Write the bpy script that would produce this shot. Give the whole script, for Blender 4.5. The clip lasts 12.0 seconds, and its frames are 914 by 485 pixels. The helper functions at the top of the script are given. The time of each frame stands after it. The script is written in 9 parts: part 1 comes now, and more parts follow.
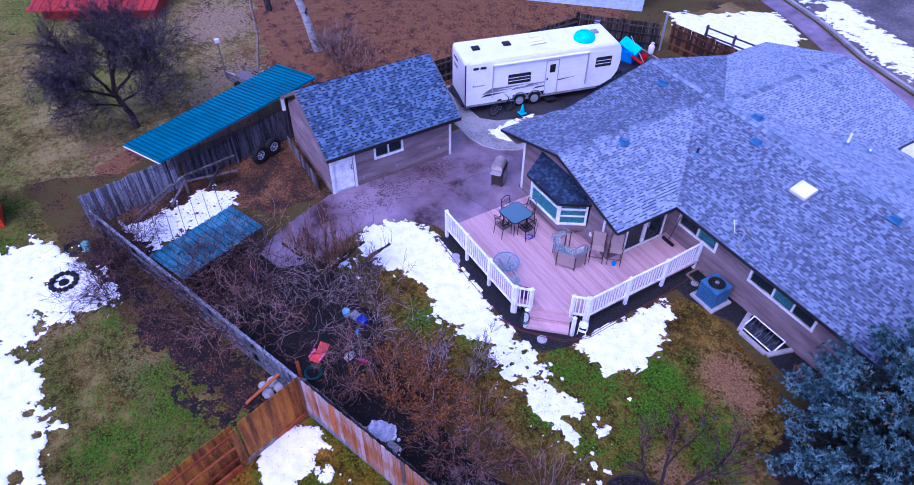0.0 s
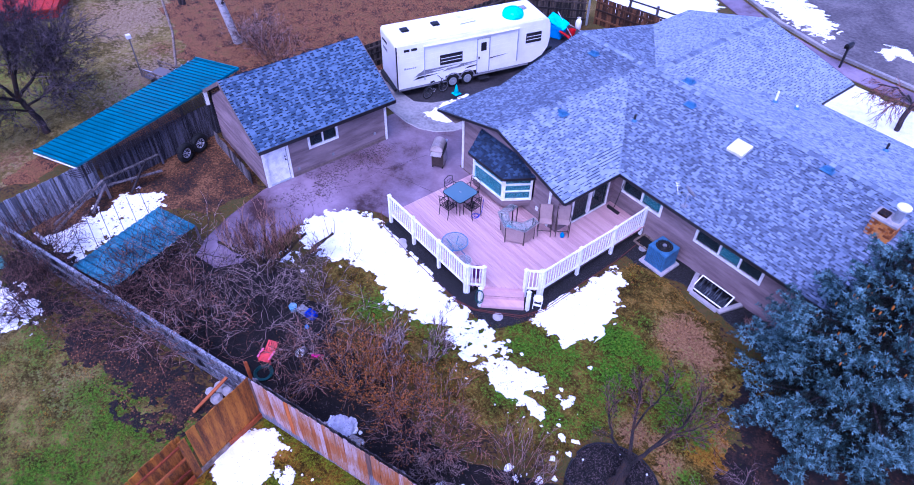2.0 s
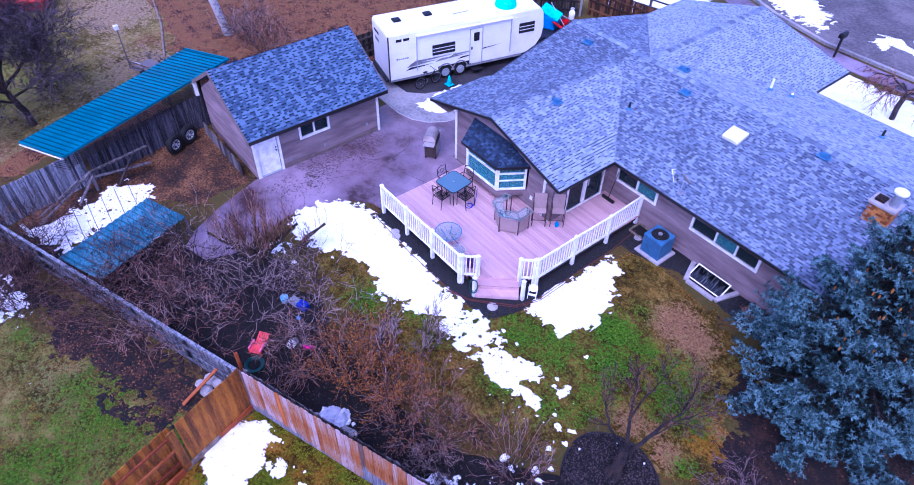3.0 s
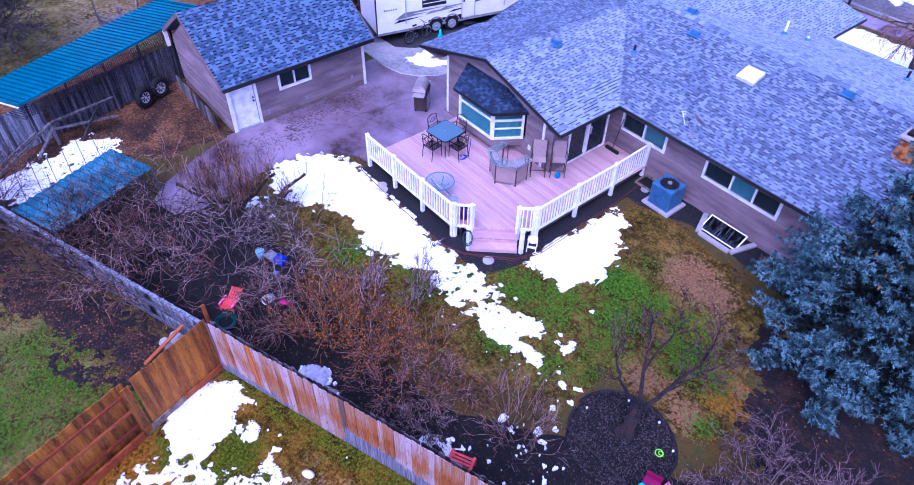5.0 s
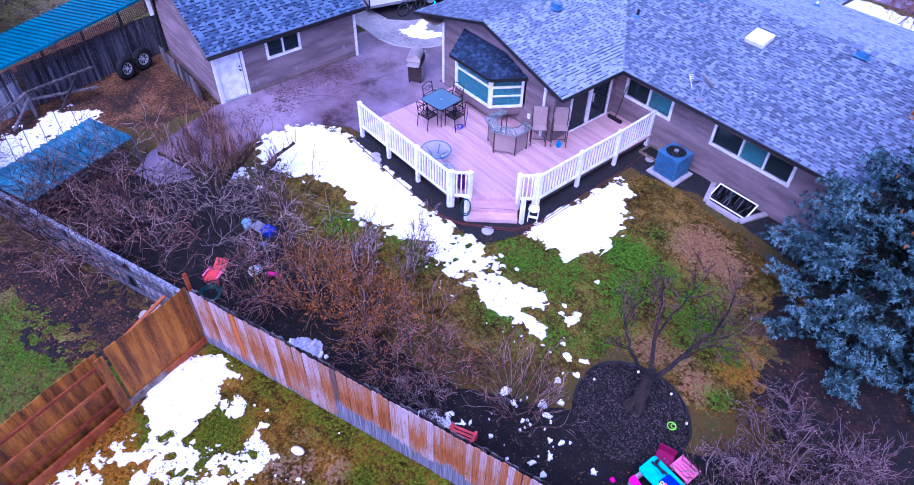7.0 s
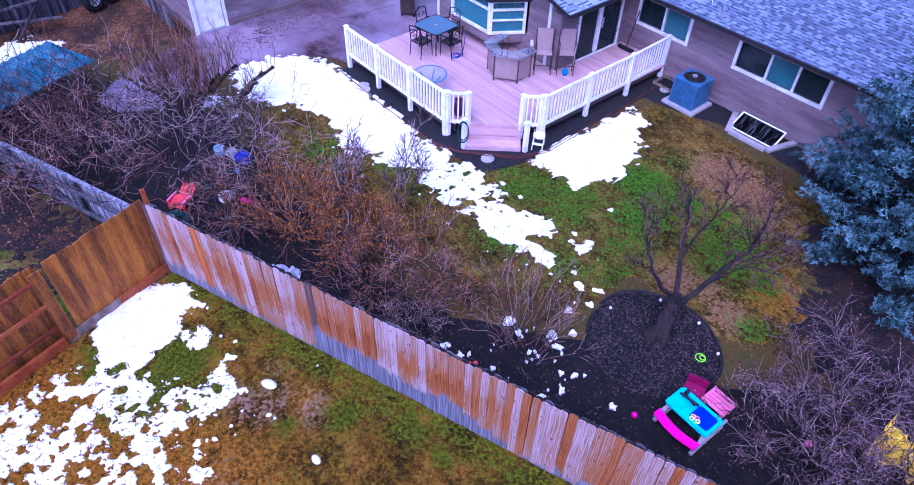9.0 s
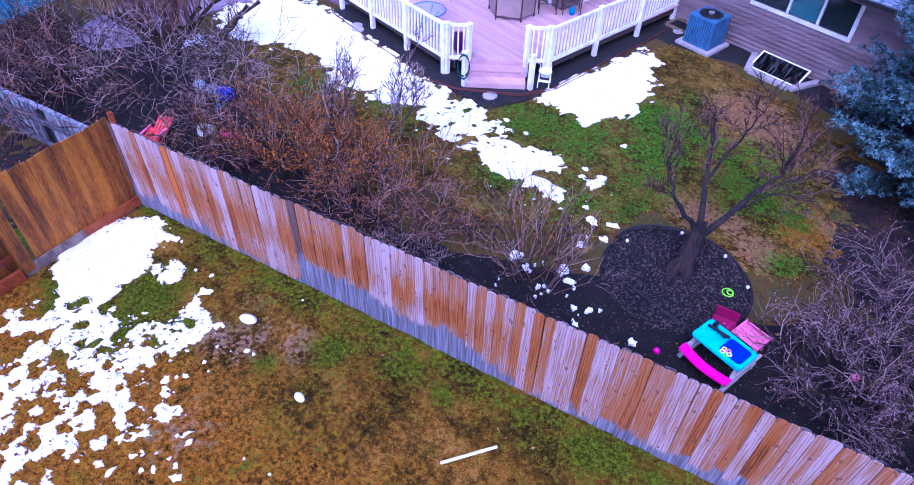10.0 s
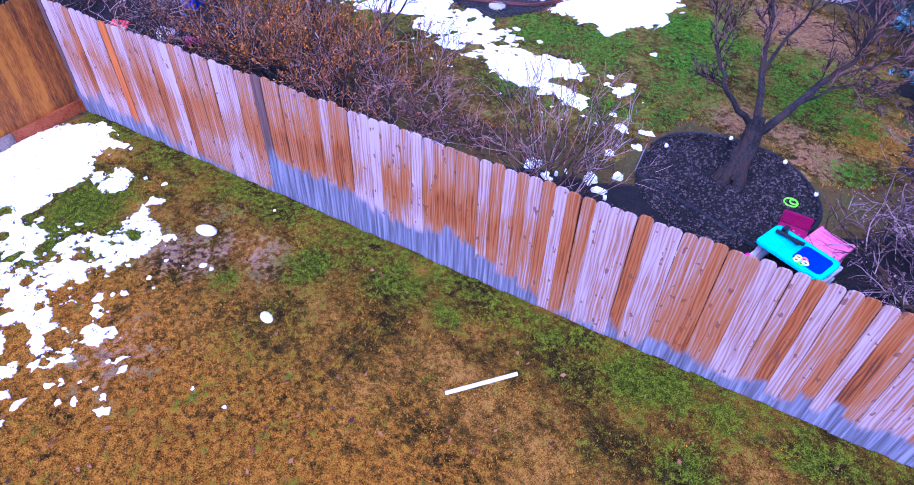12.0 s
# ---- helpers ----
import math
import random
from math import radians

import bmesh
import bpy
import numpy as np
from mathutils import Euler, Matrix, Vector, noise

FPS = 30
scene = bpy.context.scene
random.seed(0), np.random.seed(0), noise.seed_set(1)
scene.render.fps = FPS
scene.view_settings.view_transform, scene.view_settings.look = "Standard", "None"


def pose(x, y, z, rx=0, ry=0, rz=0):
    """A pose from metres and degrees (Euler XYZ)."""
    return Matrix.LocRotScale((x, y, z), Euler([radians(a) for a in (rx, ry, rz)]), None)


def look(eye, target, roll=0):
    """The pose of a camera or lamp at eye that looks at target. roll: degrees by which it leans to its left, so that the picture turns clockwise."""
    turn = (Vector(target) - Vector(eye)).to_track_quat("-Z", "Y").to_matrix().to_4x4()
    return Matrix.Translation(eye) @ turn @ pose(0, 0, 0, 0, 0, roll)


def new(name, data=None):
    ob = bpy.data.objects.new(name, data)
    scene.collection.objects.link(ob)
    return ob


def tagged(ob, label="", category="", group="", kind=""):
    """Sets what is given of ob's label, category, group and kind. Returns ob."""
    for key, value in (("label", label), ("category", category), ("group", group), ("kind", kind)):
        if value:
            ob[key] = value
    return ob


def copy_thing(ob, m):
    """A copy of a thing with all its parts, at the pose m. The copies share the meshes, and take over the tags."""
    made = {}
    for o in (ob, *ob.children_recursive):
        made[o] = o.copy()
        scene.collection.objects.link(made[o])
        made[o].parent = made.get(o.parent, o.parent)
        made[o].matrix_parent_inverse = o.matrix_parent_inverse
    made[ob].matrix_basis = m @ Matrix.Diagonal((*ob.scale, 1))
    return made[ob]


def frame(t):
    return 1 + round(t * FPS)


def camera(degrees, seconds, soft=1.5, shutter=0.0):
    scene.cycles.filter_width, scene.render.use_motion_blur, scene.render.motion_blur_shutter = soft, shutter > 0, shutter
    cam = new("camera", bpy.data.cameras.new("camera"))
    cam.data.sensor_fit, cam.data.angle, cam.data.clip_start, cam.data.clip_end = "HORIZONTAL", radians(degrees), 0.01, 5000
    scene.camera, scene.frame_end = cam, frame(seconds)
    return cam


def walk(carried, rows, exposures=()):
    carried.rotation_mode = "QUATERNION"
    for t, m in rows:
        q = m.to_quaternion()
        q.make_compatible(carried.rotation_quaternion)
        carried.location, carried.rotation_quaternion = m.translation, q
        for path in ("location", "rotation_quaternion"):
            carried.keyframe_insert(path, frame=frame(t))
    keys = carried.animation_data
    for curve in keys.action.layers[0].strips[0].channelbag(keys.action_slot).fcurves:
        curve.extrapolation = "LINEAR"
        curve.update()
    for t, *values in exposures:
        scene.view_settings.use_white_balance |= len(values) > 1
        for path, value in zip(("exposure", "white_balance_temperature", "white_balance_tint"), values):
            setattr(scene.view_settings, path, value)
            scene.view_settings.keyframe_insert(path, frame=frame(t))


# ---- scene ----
cam = camera(69.5, 12.0, soft=0.95)
PATH = [
    (0.0, 11.215, -1.73, 17.252, 46.15, -0.31, 59.4),
    (0.5, 11.078, -1.856, 17.027, 45.98, -0.54, 55.08),
    (1.0, 11.028, -1.895, 16.868, 45.91, -0.64, 53.64),
    (1.5, 11.006, -1.911, 16.697, 45.85, -0.7, 52.95),
    (2.0, 10.968, -1.921, 16.511, 45.81, -0.74, 52.39),
    (2.5, 10.978, -1.933, 16.33, 45.74, -0.8, 52.01),
    (3.0, 10.993, -1.908, 16.092, 45.72, -0.84, 51.79),
    (5.0, 10.831, -1.693, 13.777, 45.62, -0.94, 51.13),
    (5.5, 10.774, -1.622, 13.149, 45.55, -0.95, 51.03),
    (6.0, 10.744, -1.602, 13.067, 45.48, -1.01, 50.83),
    (6.5, 10.712, -1.654, 12.893, 45.48, -1.06, 50.64),
    (7.0, 10.697, -1.689, 12.552, 45.5, -1.09, 50.54),
    (9.0, 10.673, -1.611, 10.002, 45.55, -1.26, 50.28),
    (9.5, 10.654, -1.648, 9.098, 45.64, -1.37, 50.2),
    (10.0, 10.697, -1.649, 8.233, 45.56, -1.37, 50.11),
    (10.5, 10.685, -1.698, 7.631, 45.63, -1.43, 50.01),
    (11.0, 10.654, -1.726, 6.792, 45.61, -1.4, 49.98),
    (11.5, 10.509, -1.636, 6.351, 45.44, -1.43, 49.86),
    (12.0, 10.323, -1.429, 5.903, 45.51, -1.44, 49.79)
]
EXPOSURE, KELVIN, TINT = 0.8, 4480, 52.5
walk(cam, [(t, pose(x, y, z, rx, ry, rz)) for t, x, y, z, rx, ry, rz in PATH],
     [(0.0, EXPOSURE - 0.5, KELVIN, TINT), (1.0, EXPOSURE - 0.2, KELVIN, TINT), (2.5, EXPOSURE - 0.12, KELVIN, TINT), (7.0, EXPOSURE - 0.03, KELVIN, TINT), (9.5, EXPOSURE - 0.12, KELVIN - 80, TINT), (10.5, EXPOSURE + 0.03, KELVIN - 110, TINT), (11.2, EXPOSURE + 0.2, KELVIN - 160, TINT - 1), (12.0, EXPOSURE + 0.31, KELVIN - 200, TINT - 2)])

# ---- sky and sun: a bright overcast afternoon ----
SUN_UP, SUN_ROUND = 57, 150
world = bpy.data.worlds.new("overcast_sky")
scene.world = world
world.use_nodes = True
wn = world.node_tree
sky = wn.nodes.new("ShaderNodeTexSky")
sky.sky_type, sky.sun_disc = "NISHITA", False
sky.sun_elevation, sky.sun_rotation = radians(SUN_UP), radians(SUN_ROUND)
sky.air_density, sky.dust_density, sky.ozone_density = 1.0, 4.0, 1.0
wn.links.new(sky.outputs[0], wn.nodes["Background"].inputs[0])
wn.nodes["Background"].inputs[1].default_value = 0.15
sun_data = bpy.data.lights.new("sun", "SUN")
sun_data.energy, sun_data.angle, sun_data.color = 1.2, radians(60), (1.0, 0.96, 0.92)
sun = new("sun", sun_data)
sun.matrix_world = look((0, 0, 0), (-math.sin(radians(SUN_ROUND)) * math.cos(radians(SUN_UP)),
                                    -math.cos(radians(SUN_ROUND)) * math.cos(radians(SUN_UP)), -math.sin(radians(SUN_UP))))

# ---- numbers and noise ----
TABLE = np.random.default_rng(3).random((256, 256))


def vnoise(x, y):
    """Smooth value noise, 0 to 1."""
    xi, yi = np.floor(x).astype(int), np.floor(y).astype(int)
    fx, fy = x - xi, y - yi
    fx, fy = fx * fx * (3 - 2 * fx), fy * fy * (3 - 2 * fy)
    a, b = TABLE[xi % 256, yi % 256], TABLE[(xi + 1) % 256, yi % 256]
    c, d = TABLE[xi % 256, (yi + 1) % 256], TABLE[(xi + 1) % 256, (yi + 1) % 256]
    return (a * (1 - fx) + b * fx) * (1 - fy) + (c * (1 - fx) + d * fx) * fy


def fbm(x, y, octaves=4):
    total, amp, out = 0.0, 1.0, 0.0
    for k in range(octaves):
        out = out + amp * vnoise(x * 2 ** k + 17.3 * k, y * 2 ** k - 9.1 * k)
        total += amp
        amp *= 0.55
    return out / total


# ---- small shapes: each is (vertices, faces) ----
def boxg(x0, x1, y0, y1, z0, z1):
    v = [(x, y, z) for z in (z0, z1) for y in (y0, y1) for x in (x0, x1)]
    return v, [(0, 2, 3, 1), (4, 5, 7, 6), (0, 1, 5, 4), (2, 6, 7, 3), (0, 4, 6, 2), (1, 3, 7, 5)]


def moved(g, m):
    return [tuple(m @ Vector(p)) for p in g[0]], g[1]


def beam(p, q, w, h, up=(0, 0, 1)):
    """A bar of width w and height h from p to q."""
    p, q, up = Vector(p), Vector(q), Vector(up)
    d = (q - p).normalized()
    s = d.cross(up)
    s = s.normalized() if s.length > 1e-4 else Vector((1, 0, 0))
    u = s.cross(d)
    v = [tuple(e + s * (a * w / 2) + u * (b * h / 2)) for e in (p, q) for b in (-1, 1) for a in (-1, 1)]
    return v, [(0, 1, 3, 2), (4, 6, 7, 5), (0, 4, 5, 1), (2, 3, 7, 6), (0, 2, 6, 4), (1, 5, 7, 3)]


def tube(points, radii, n=6, caps=True):
    """A round bar along points; radii is one number or one for each point."""
    pts = [Vector(p) for p in points]
    if not hasattr(radii, "__len__"):
        radii = [radii] * len(pts)
    v, f = [], []
    for i, p in enumerate(pts):
        d = (pts[min(i + 1, len(pts) - 1)] - pts[max(i - 1, 0)]).normalized()
        s = d.cross(Vector((0, 0, 1)) if abs(d.z) < 0.95 else Vector((1, 0, 0))).normalized()
        u = s.cross(d)
        v += [tuple(p + (s * math.cos(a) + u * math.sin(a)) * radii[i]) for a in (2 * math.pi * k / n for k in range(n))]
    for i in range(len(pts) - 1):
        f += [(i * n + k, i * n + (k + 1) % n, (i + 1) * n + (k + 1) % n, (i + 1) * n + k) for k in range(n)]
    if caps:
        f += [tuple(range(n))[::-1], tuple(range((len(pts) - 1) * n, len(pts) * n))]
    return v, f


def lathe(profile, n=20, at=(0, 0, 0)):
    """A turned shape from (radius, height) pairs."""
    v, f = [], []
    for r, z in profile:
        v += [(at[0] + r * math.cos(2 * math.pi * k / n), at[1] + r * math.sin(2 * math.pi * k / n), at[2] + z) for k in range(n)]
    for i in range(len(profile) - 1):
        f += [(i * n + k, i * n + (k + 1) % n, (i + 1) * n + (k + 1) % n, (i + 1) * n + k) for k in range(n)]
    f += [tuple(range(n))[::-1], tuple(range((len(profile) - 1) * n, len(profile) * n))]
    return v, f


def prism(points, z0, z1):
    n = len(points)
    v = [(x, y, z0) for x, y in points] + [(x, y, z1) for x, y in points]
    return v, [tuple(range(n))[::-1], tuple(range(n, 2 * n))] + [(i, (i + 1) % n, n + (i + 1) % n, n + i) for i in range(n)]


def slab(corners, depth):
    """A flat plate with the given top corners (counter-clockwise from above), depth thick downwards."""
    n = len(corners)
    v = [tuple(c) for c in corners] + [(c[0], c[1], c[2] - depth) for c in corners]
    return v, [tuple(range(n)), tuple(range(n, 2 * n))[::-1]] + [(i, n + i, n + (i + 1) % n, (i + 1) % n) for i in range(n)]


def merge(*shapes):
    v, f = [], []
    for g in shapes:
        k = len(v)
        v += list(g[0])
        f += [tuple(i + k for i in face) for face in g[1]]
    return v, f


def mesh(name, g, material, bevel=0.0, smooth=False):
    me = bpy.data.meshes.new(name)
    me.from_pydata([tuple(map(float, p)) for p in g[0]], [], g[1])
    if bevel:
        bm = bmesh.new()
        bm.from_mesh(me)
        bmesh.ops.recalc_face_normals(bm, faces=bm.faces)
        sharp = [e for e in bm.edges if e.calc_face_angle(0) > 0.6]
        bmesh.ops.bevel(bm, geom=sharp, offset=bevel, segments=2, affect="EDGES", clamp_overlap=True)
        bm.to_mesh(me)
        bm.free()
    me.materials.append(material)
    if smooth:
        me.shade_smooth()
    return me


def part(name, g, material, parent=None, label="", bevel=0.0, smooth=False):
    """One mesh object from a shape (or a ready mesh), under a thing or a part."""
    me = g if isinstance(g, bpy.types.Mesh) else mesh(name, g, material, bevel, smooth)
    ob = new(name, me)
    ob.parent = parent
    return tagged(ob, label=label)


def thing(name, label, category, group="", at=(0, 0, 0), turn=0):
    ob = new(name)
    ob.empty_display_size = 0.1
    ob.matrix_basis = pose(*at, 0, 0, turn)
    return tagged(ob, label, category, group)


def structure(name, g, material, label="", smooth=False):
    ob = part(name, g, material, None, label, smooth=smooth)
    return tagged(ob, kind="structure")


def stuff(name, g, material, label, category, parent=None):
    ob = part(name, g, material, parent, label)
    return tagged(ob, label, category if parent is None else "", kind="stuff")


# ---- materials ----
def rich(c, power=1.48, colourful=1.3):
    """Deeper darks and fuller colour: the contrast of deep shade put into the base colours."""
    grey = 0.3 * c[0] + 0.55 * c[1] + 0.15 * c[2]
    k = min(1.0, (grey / 0.3) ** (power - 1)) if grey < 0.3 else 1.0
    return tuple(max(0.002, (grey + (x - grey) * colourful) * k) for x in c)


def mat(name, cols, scale=2.0, rough=0.85, metal=0.0, bump=0.3, bscale=60.0, stretch=(1, 1, 1), island=0.0, vary=0.0,
        fine=0.35, fscale=None, spec=0.4, coarse=1.0):
    """A surface whose colour runs through cols by noise at two scales, with a fine relief.
    island, vary: how far each loose piece, or each object, may be lighter or darker."""
    m = bpy.data.materials.new(name)
    m.use_nodes = True
    t, link = m.node_tree.nodes, m.node_tree.links.new
    b = t["Principled BSDF"]
    b.inputs["Roughness"].default_value, b.inputs["Metallic"].default_value = rough, metal
    b.inputs["Specular IOR Level"].default_value = spec
    geo = t.new("ShaderNodeNewGeometry")
    mp = t.new("ShaderNodeMapping")
    mp.inputs["Scale"].default_value = stretch
    link(geo.outputs["Position"], mp.inputs[0])
    n1, n2 = t.new("ShaderNodeTexNoise"), t.new("ShaderNodeTexNoise")
    n1.inputs["Scale"].default_value, n1.inputs["Detail"].default_value, n1.inputs["Roughness"].default_value = scale, 6, 0.6
    n2.inputs["Scale"].default_value, n2.inputs["Detail"].default_value = fscale or scale * 14, 4
    link(mp.outputs[0], n1.inputs["Vector"])
    link(mp.outputs[0], n2.inputs["Vector"])
    mix = t.new("ShaderNodeMath")
    mix.operation = "MULTIPLY_ADD"
    sub = t.new("ShaderNodeMath")
    sub.operation = "SUBTRACT"
    link(n2.outputs["Fac"], sub.inputs[0])
    sub.inputs[1].default_value = 0.5
    link(sub.outputs[0], mix.inputs[0])
    mix.inputs[1].default_value = fine * 2
    broad = t.new("ShaderNodeMath")
    broad.operation = "MULTIPLY_ADD"
    link(n1.outputs["Fac"], broad.inputs[0])
    broad.inputs[1].default_value, broad.inputs[2].default_value = coarse, 0.5 - 0.5 * coarse
    link(broad.outputs[0], mix.inputs[2])
    fac = mix.outputs[0]
    for amount, node, out in ((island, "geo", "Random Per Island"), (vary, "obj", "Random")):
        if amount:
            src = geo if node == "geo" else t.new("ShaderNodeObjectInfo")
            c = t.new("ShaderNodeMath")
            c.operation = "MULTIPLY_ADD"
            link(src.outputs[out], c.inputs[0])
            c.inputs[1].default_value = amount
            s2 = t.new("ShaderNodeMath")
            s2.operation = "SUBTRACT"
            link(fac, s2.inputs[0])
            s2.inputs[1].default_value = amount / 2
            link(s2.outputs[0], c.inputs[2])
            fac = c.outputs[0]
    cols = [rich(c) for c in cols]
    ramp = t.new("ShaderNodeValToRGB")
    e = ramp.color_ramp.elements
    lo, hi = 0.34, 0.66
    e[0].position, e[1].position = lo, hi
    e[0].color, e[1].color = (*cols[0], 1), (*cols[-1], 1)
    for k, c in enumerate(cols[1:-1], 1):
        e.new(lo + (hi - lo) * k / (len(cols) - 1)).color = (*c, 1)
    link(fac, ramp.inputs[0])
    link(ramp.outputs[0], b.inputs["Base Color"])
    if bump:
        n3, bp = t.new("ShaderNodeTexNoise"), t.new("ShaderNodeBump")
        n3.inputs["Scale"].default_value, n3.inputs["Detail"].default_value = bscale, 5
        link(mp.outputs[0], n3.inputs["Vector"])
        bp.inputs["Strength"].default_value, bp.inputs["Distance"].default_value = bump, 0.02
        link(n3.outputs["Fac"], bp.inputs["Height"])
        link(bp.outputs[0], b.inputs["Normal"])
    return m


def shade(c, k):
    return tuple(min(1.0, x * k) for x in c)


def plain(name, c, rough=0.5, metal=0.0, **more):
    """Paint, plastic or metal: one colour with faint dirt."""
    return mat(name, [shade(c, 0.78), c, shade(c, 1.12)], more.pop("scale", 4), rough, metal, more.pop("bump", 0.05), **more)


M = {}
M["ground"] = mat("earth_and_turf", [(.045, .028, .016), (.11, .065, .022), (.14, .085, .025), (.07, .085, .02), (.13, .09, .035)], 0.55, 0.95, bump=0.8, bscale=30, fine=0.45, fscale=9)
M["tan_lawn"] = mat("dormant_turf", [(.07, .058, .014), (.115, .09, .022), (.16, .12, .04), (.25, .185, .10)], 0.2, 0.95, bump=0.4, bscale=20, fine=0.22, fscale=22, coarse=1.1)
M["mulch"] = mat("dark_bark_mulch", [(.004, .003, .003), (.013, .009, .008), (.04, .027, .023)], 5, 0.95, bump=1.0, bscale=45, fine=0.6, fscale=40)
M["dirt"] = mat("wet_brown_dirt", [(.008, .004, .003), (.021, .010, .006), (.048, .022, .011), (.10, .05, .029)], 1.6, 0.9, bump=1.0, bscale=22, fine=0.6, fscale=16)
M["needle_soil"] = mat("dark_needle_soil", [(.006, .003, .003), (.018, .008, .006), (.036, .016, .010), (.07, .035, .022)], 1.6, 0.9, bump=1.0, bscale=22, fine=0.5, fscale=16)
M["yard_soil"] = mat("wet_orange_brown_soil", [(.018, .009, .005), (.075, .036, .016), (.14, .065, .028), (.23, .125, .065)], 0.8, 0.8, bump=1.0, bscale=22, fine=0.4, fscale=14)
M["litter"] = mat("leaf_litter", [(.045, .02, .013), (.17, .075, .036), (.29, .14, .075), (.15, .095, .04)], 1.4, 0.95, bump=1.0, bscale=20, fine=0.6, fscale=18)
M["gravel"] = mat("black_gravel", [(.003, .003, .003), (.009, .009, .01), (.02, .019, .02), (.075, .07, .075)], 26, 0.8, bump=1.0, bscale=32, fine=0.6, fscale=60)
M["snow"] = mat("old_snow", [(.78, .79, .81), (.86, .86, .87), (.9, .9, .9)], 1.5, 0.75, bump=0.4, bscale=9, fine=0.3)
M["grass"] = mat("grass_blades", [(.08, .06, .004), (.18, .085, .005), (.32, .135, .006), (.4, .19, .015), (.44, .26, .06)], 0.7, 0.9, bump=0, island=0.4, fine=0.2, spec=0.1)
M["green_grass"] = mat("green_blades", [(.045, .06, .002), (.11, .14, .003), (.2, .235, .006)], 1.5, 0.9, bump=0, island=0.5, fine=0.2, spec=0.1)
M["leaf"] = mat("fallen_leaf", [(.08, .025, .012), (.19, .065, .025), (.28, .14, .07)], 3, 0.8, bump=0, island=0.7)
M["concrete"] = mat("stained_concrete", [(.10, .06, .058), (.18, .128, .145), (.22, .165, .195), (.25, .19, .225), (.3, .235, .275)], 0.3, 0.22, bump=0.06, bscale=40, fine=0.05, fscale=14, spec=0.6, coarse=1.3)
M["pad"] = mat("plain_concrete", [(.2, .19, .19), (.28, .27, .27), (.36, .34, .33)], 0.6, 0.6, bump=0.3, fine=0.25)
M["dark_pad"] = mat("dark_paving", [(.03, .027, .03), (.055, .05, .055), (.085, .078, .082)], 0.6, 0.5, bump=0.3, fine=0.25)
M["asphalt"] = mat("grey_asphalt", [(.10, .09, .095), (.15, .135, .14), (.2, .18, .18)], 0.4, 0.85, bump=0.5, fine=0.3)
M["siding"] = mat("taupe_lap_siding", [(.175, .13, .135), (.225, .172, .178), (.27, .21, .216)], 0.8, 0.75, bump=0.12, bscale=30, stretch=(1, 1, 6), fine=0.12, vary=0.14)
M["trim"] = plain("white_trim_paint", (.78, .77, .76), 0.55)
M["vinyl"] = plain("white_vinyl", (.82, .82, .82), 0.4)
M["shingle"] = mat("blue_grey_shingle", [(.125, .15, .205), (.185, .22, .285), (.24, .28, .355), (.32, .36, .435)], 0.5, 0.95, bump=0.6, bscale=120, island=0.26, vary=0.26, fine=0.06, fscale=60, coarse=0.2)
M["shingle_band"] = mat("dark_shingle_band", [(.04, .05, .072), (.062, .075, .105), (.09, .108, .142)], 0.5, 0.95, bump=0.6, bscale=120, island=0.4, fine=0.06, fscale=60, coarse=0.2)
M["old_shingle_band"] = mat("black_shingle_band", [(.012, .02, .04), (.02, .035, .07), (.04, .065, .12)], 0.5, 0.95, bump=0.6, bscale=120, island=0.4, fine=0.06, fscale=60, coarse=0.2)
M["old_shingle"] = mat("dark_grey_shingle", [(.028, .047, .088), (.056, .09, .155), (.09, .138, .215), (.15, .205, .29)], 0.5, 0.95, bump=0.6, bscale=120, island=0.26, vary=0.26, fine=0.06, fscale=60, coarse=0.2)
M["fascia"] = plain("dark_bronze_gutter", (.035, .032, .035), 0.45)
M["soffit"] = plain("taupe_soffit", (.2, .155, .14), 0.8)
M["deck"] = mat("mauve_deck_board", [(.42, .285, .285), (.5, .345, .34), (.55, .39, .385)], 1.2, 0.5, bump=0.25, bscale=60, stretch=(0.15, 4, 4), vary=0.35, fine=0.3)
M["fence"] = None
M["black_metal"] = plain("black_metal", (.025, .025, .028), 0.4, 0.6)
M["bronze"] = plain("brown_metal_frame", (.11, .08, .07), 0.45, 0.3)
M["sling"] = plain("tan_sling_cloth", (.33, .25, .235), 0.8, bump=0.3, bscale=300, coarse=0.3, fine=0.15)
M["steel"] = plain("brushed_steel", (.5, .5, .5), 0.35, 0.9)
M["grill_lid"] = plain("smoked_steel", (.36, .31, .3), 0.35, 0.35)
M["galv"] = plain("galvanised_metal", (.5, .52, .55), 0.45, 0.7)
M["rubber"] = plain("black_rubber", (.02, .02, .02), 0.85, bump=0.3)
M["white_shell"] = mat("white_fibreglass", [(.78, .78, .78), (.84, .84, .84), (.87, .87, .87)], 1.5, 0.35, bump=0.02, bscale=20, fine=0.1)
M["dark_plastic"] = plain("dark_plastic", (.03, .03, .035), 0.5)
M["teal"] = mat("teal_metal_roof", [(.014, .155, .2), (.018, .18, .235), (.025, .21, .27)], 1.2, 0.4, 0.0, bump=0.03, bscale=8, fine=0.1)
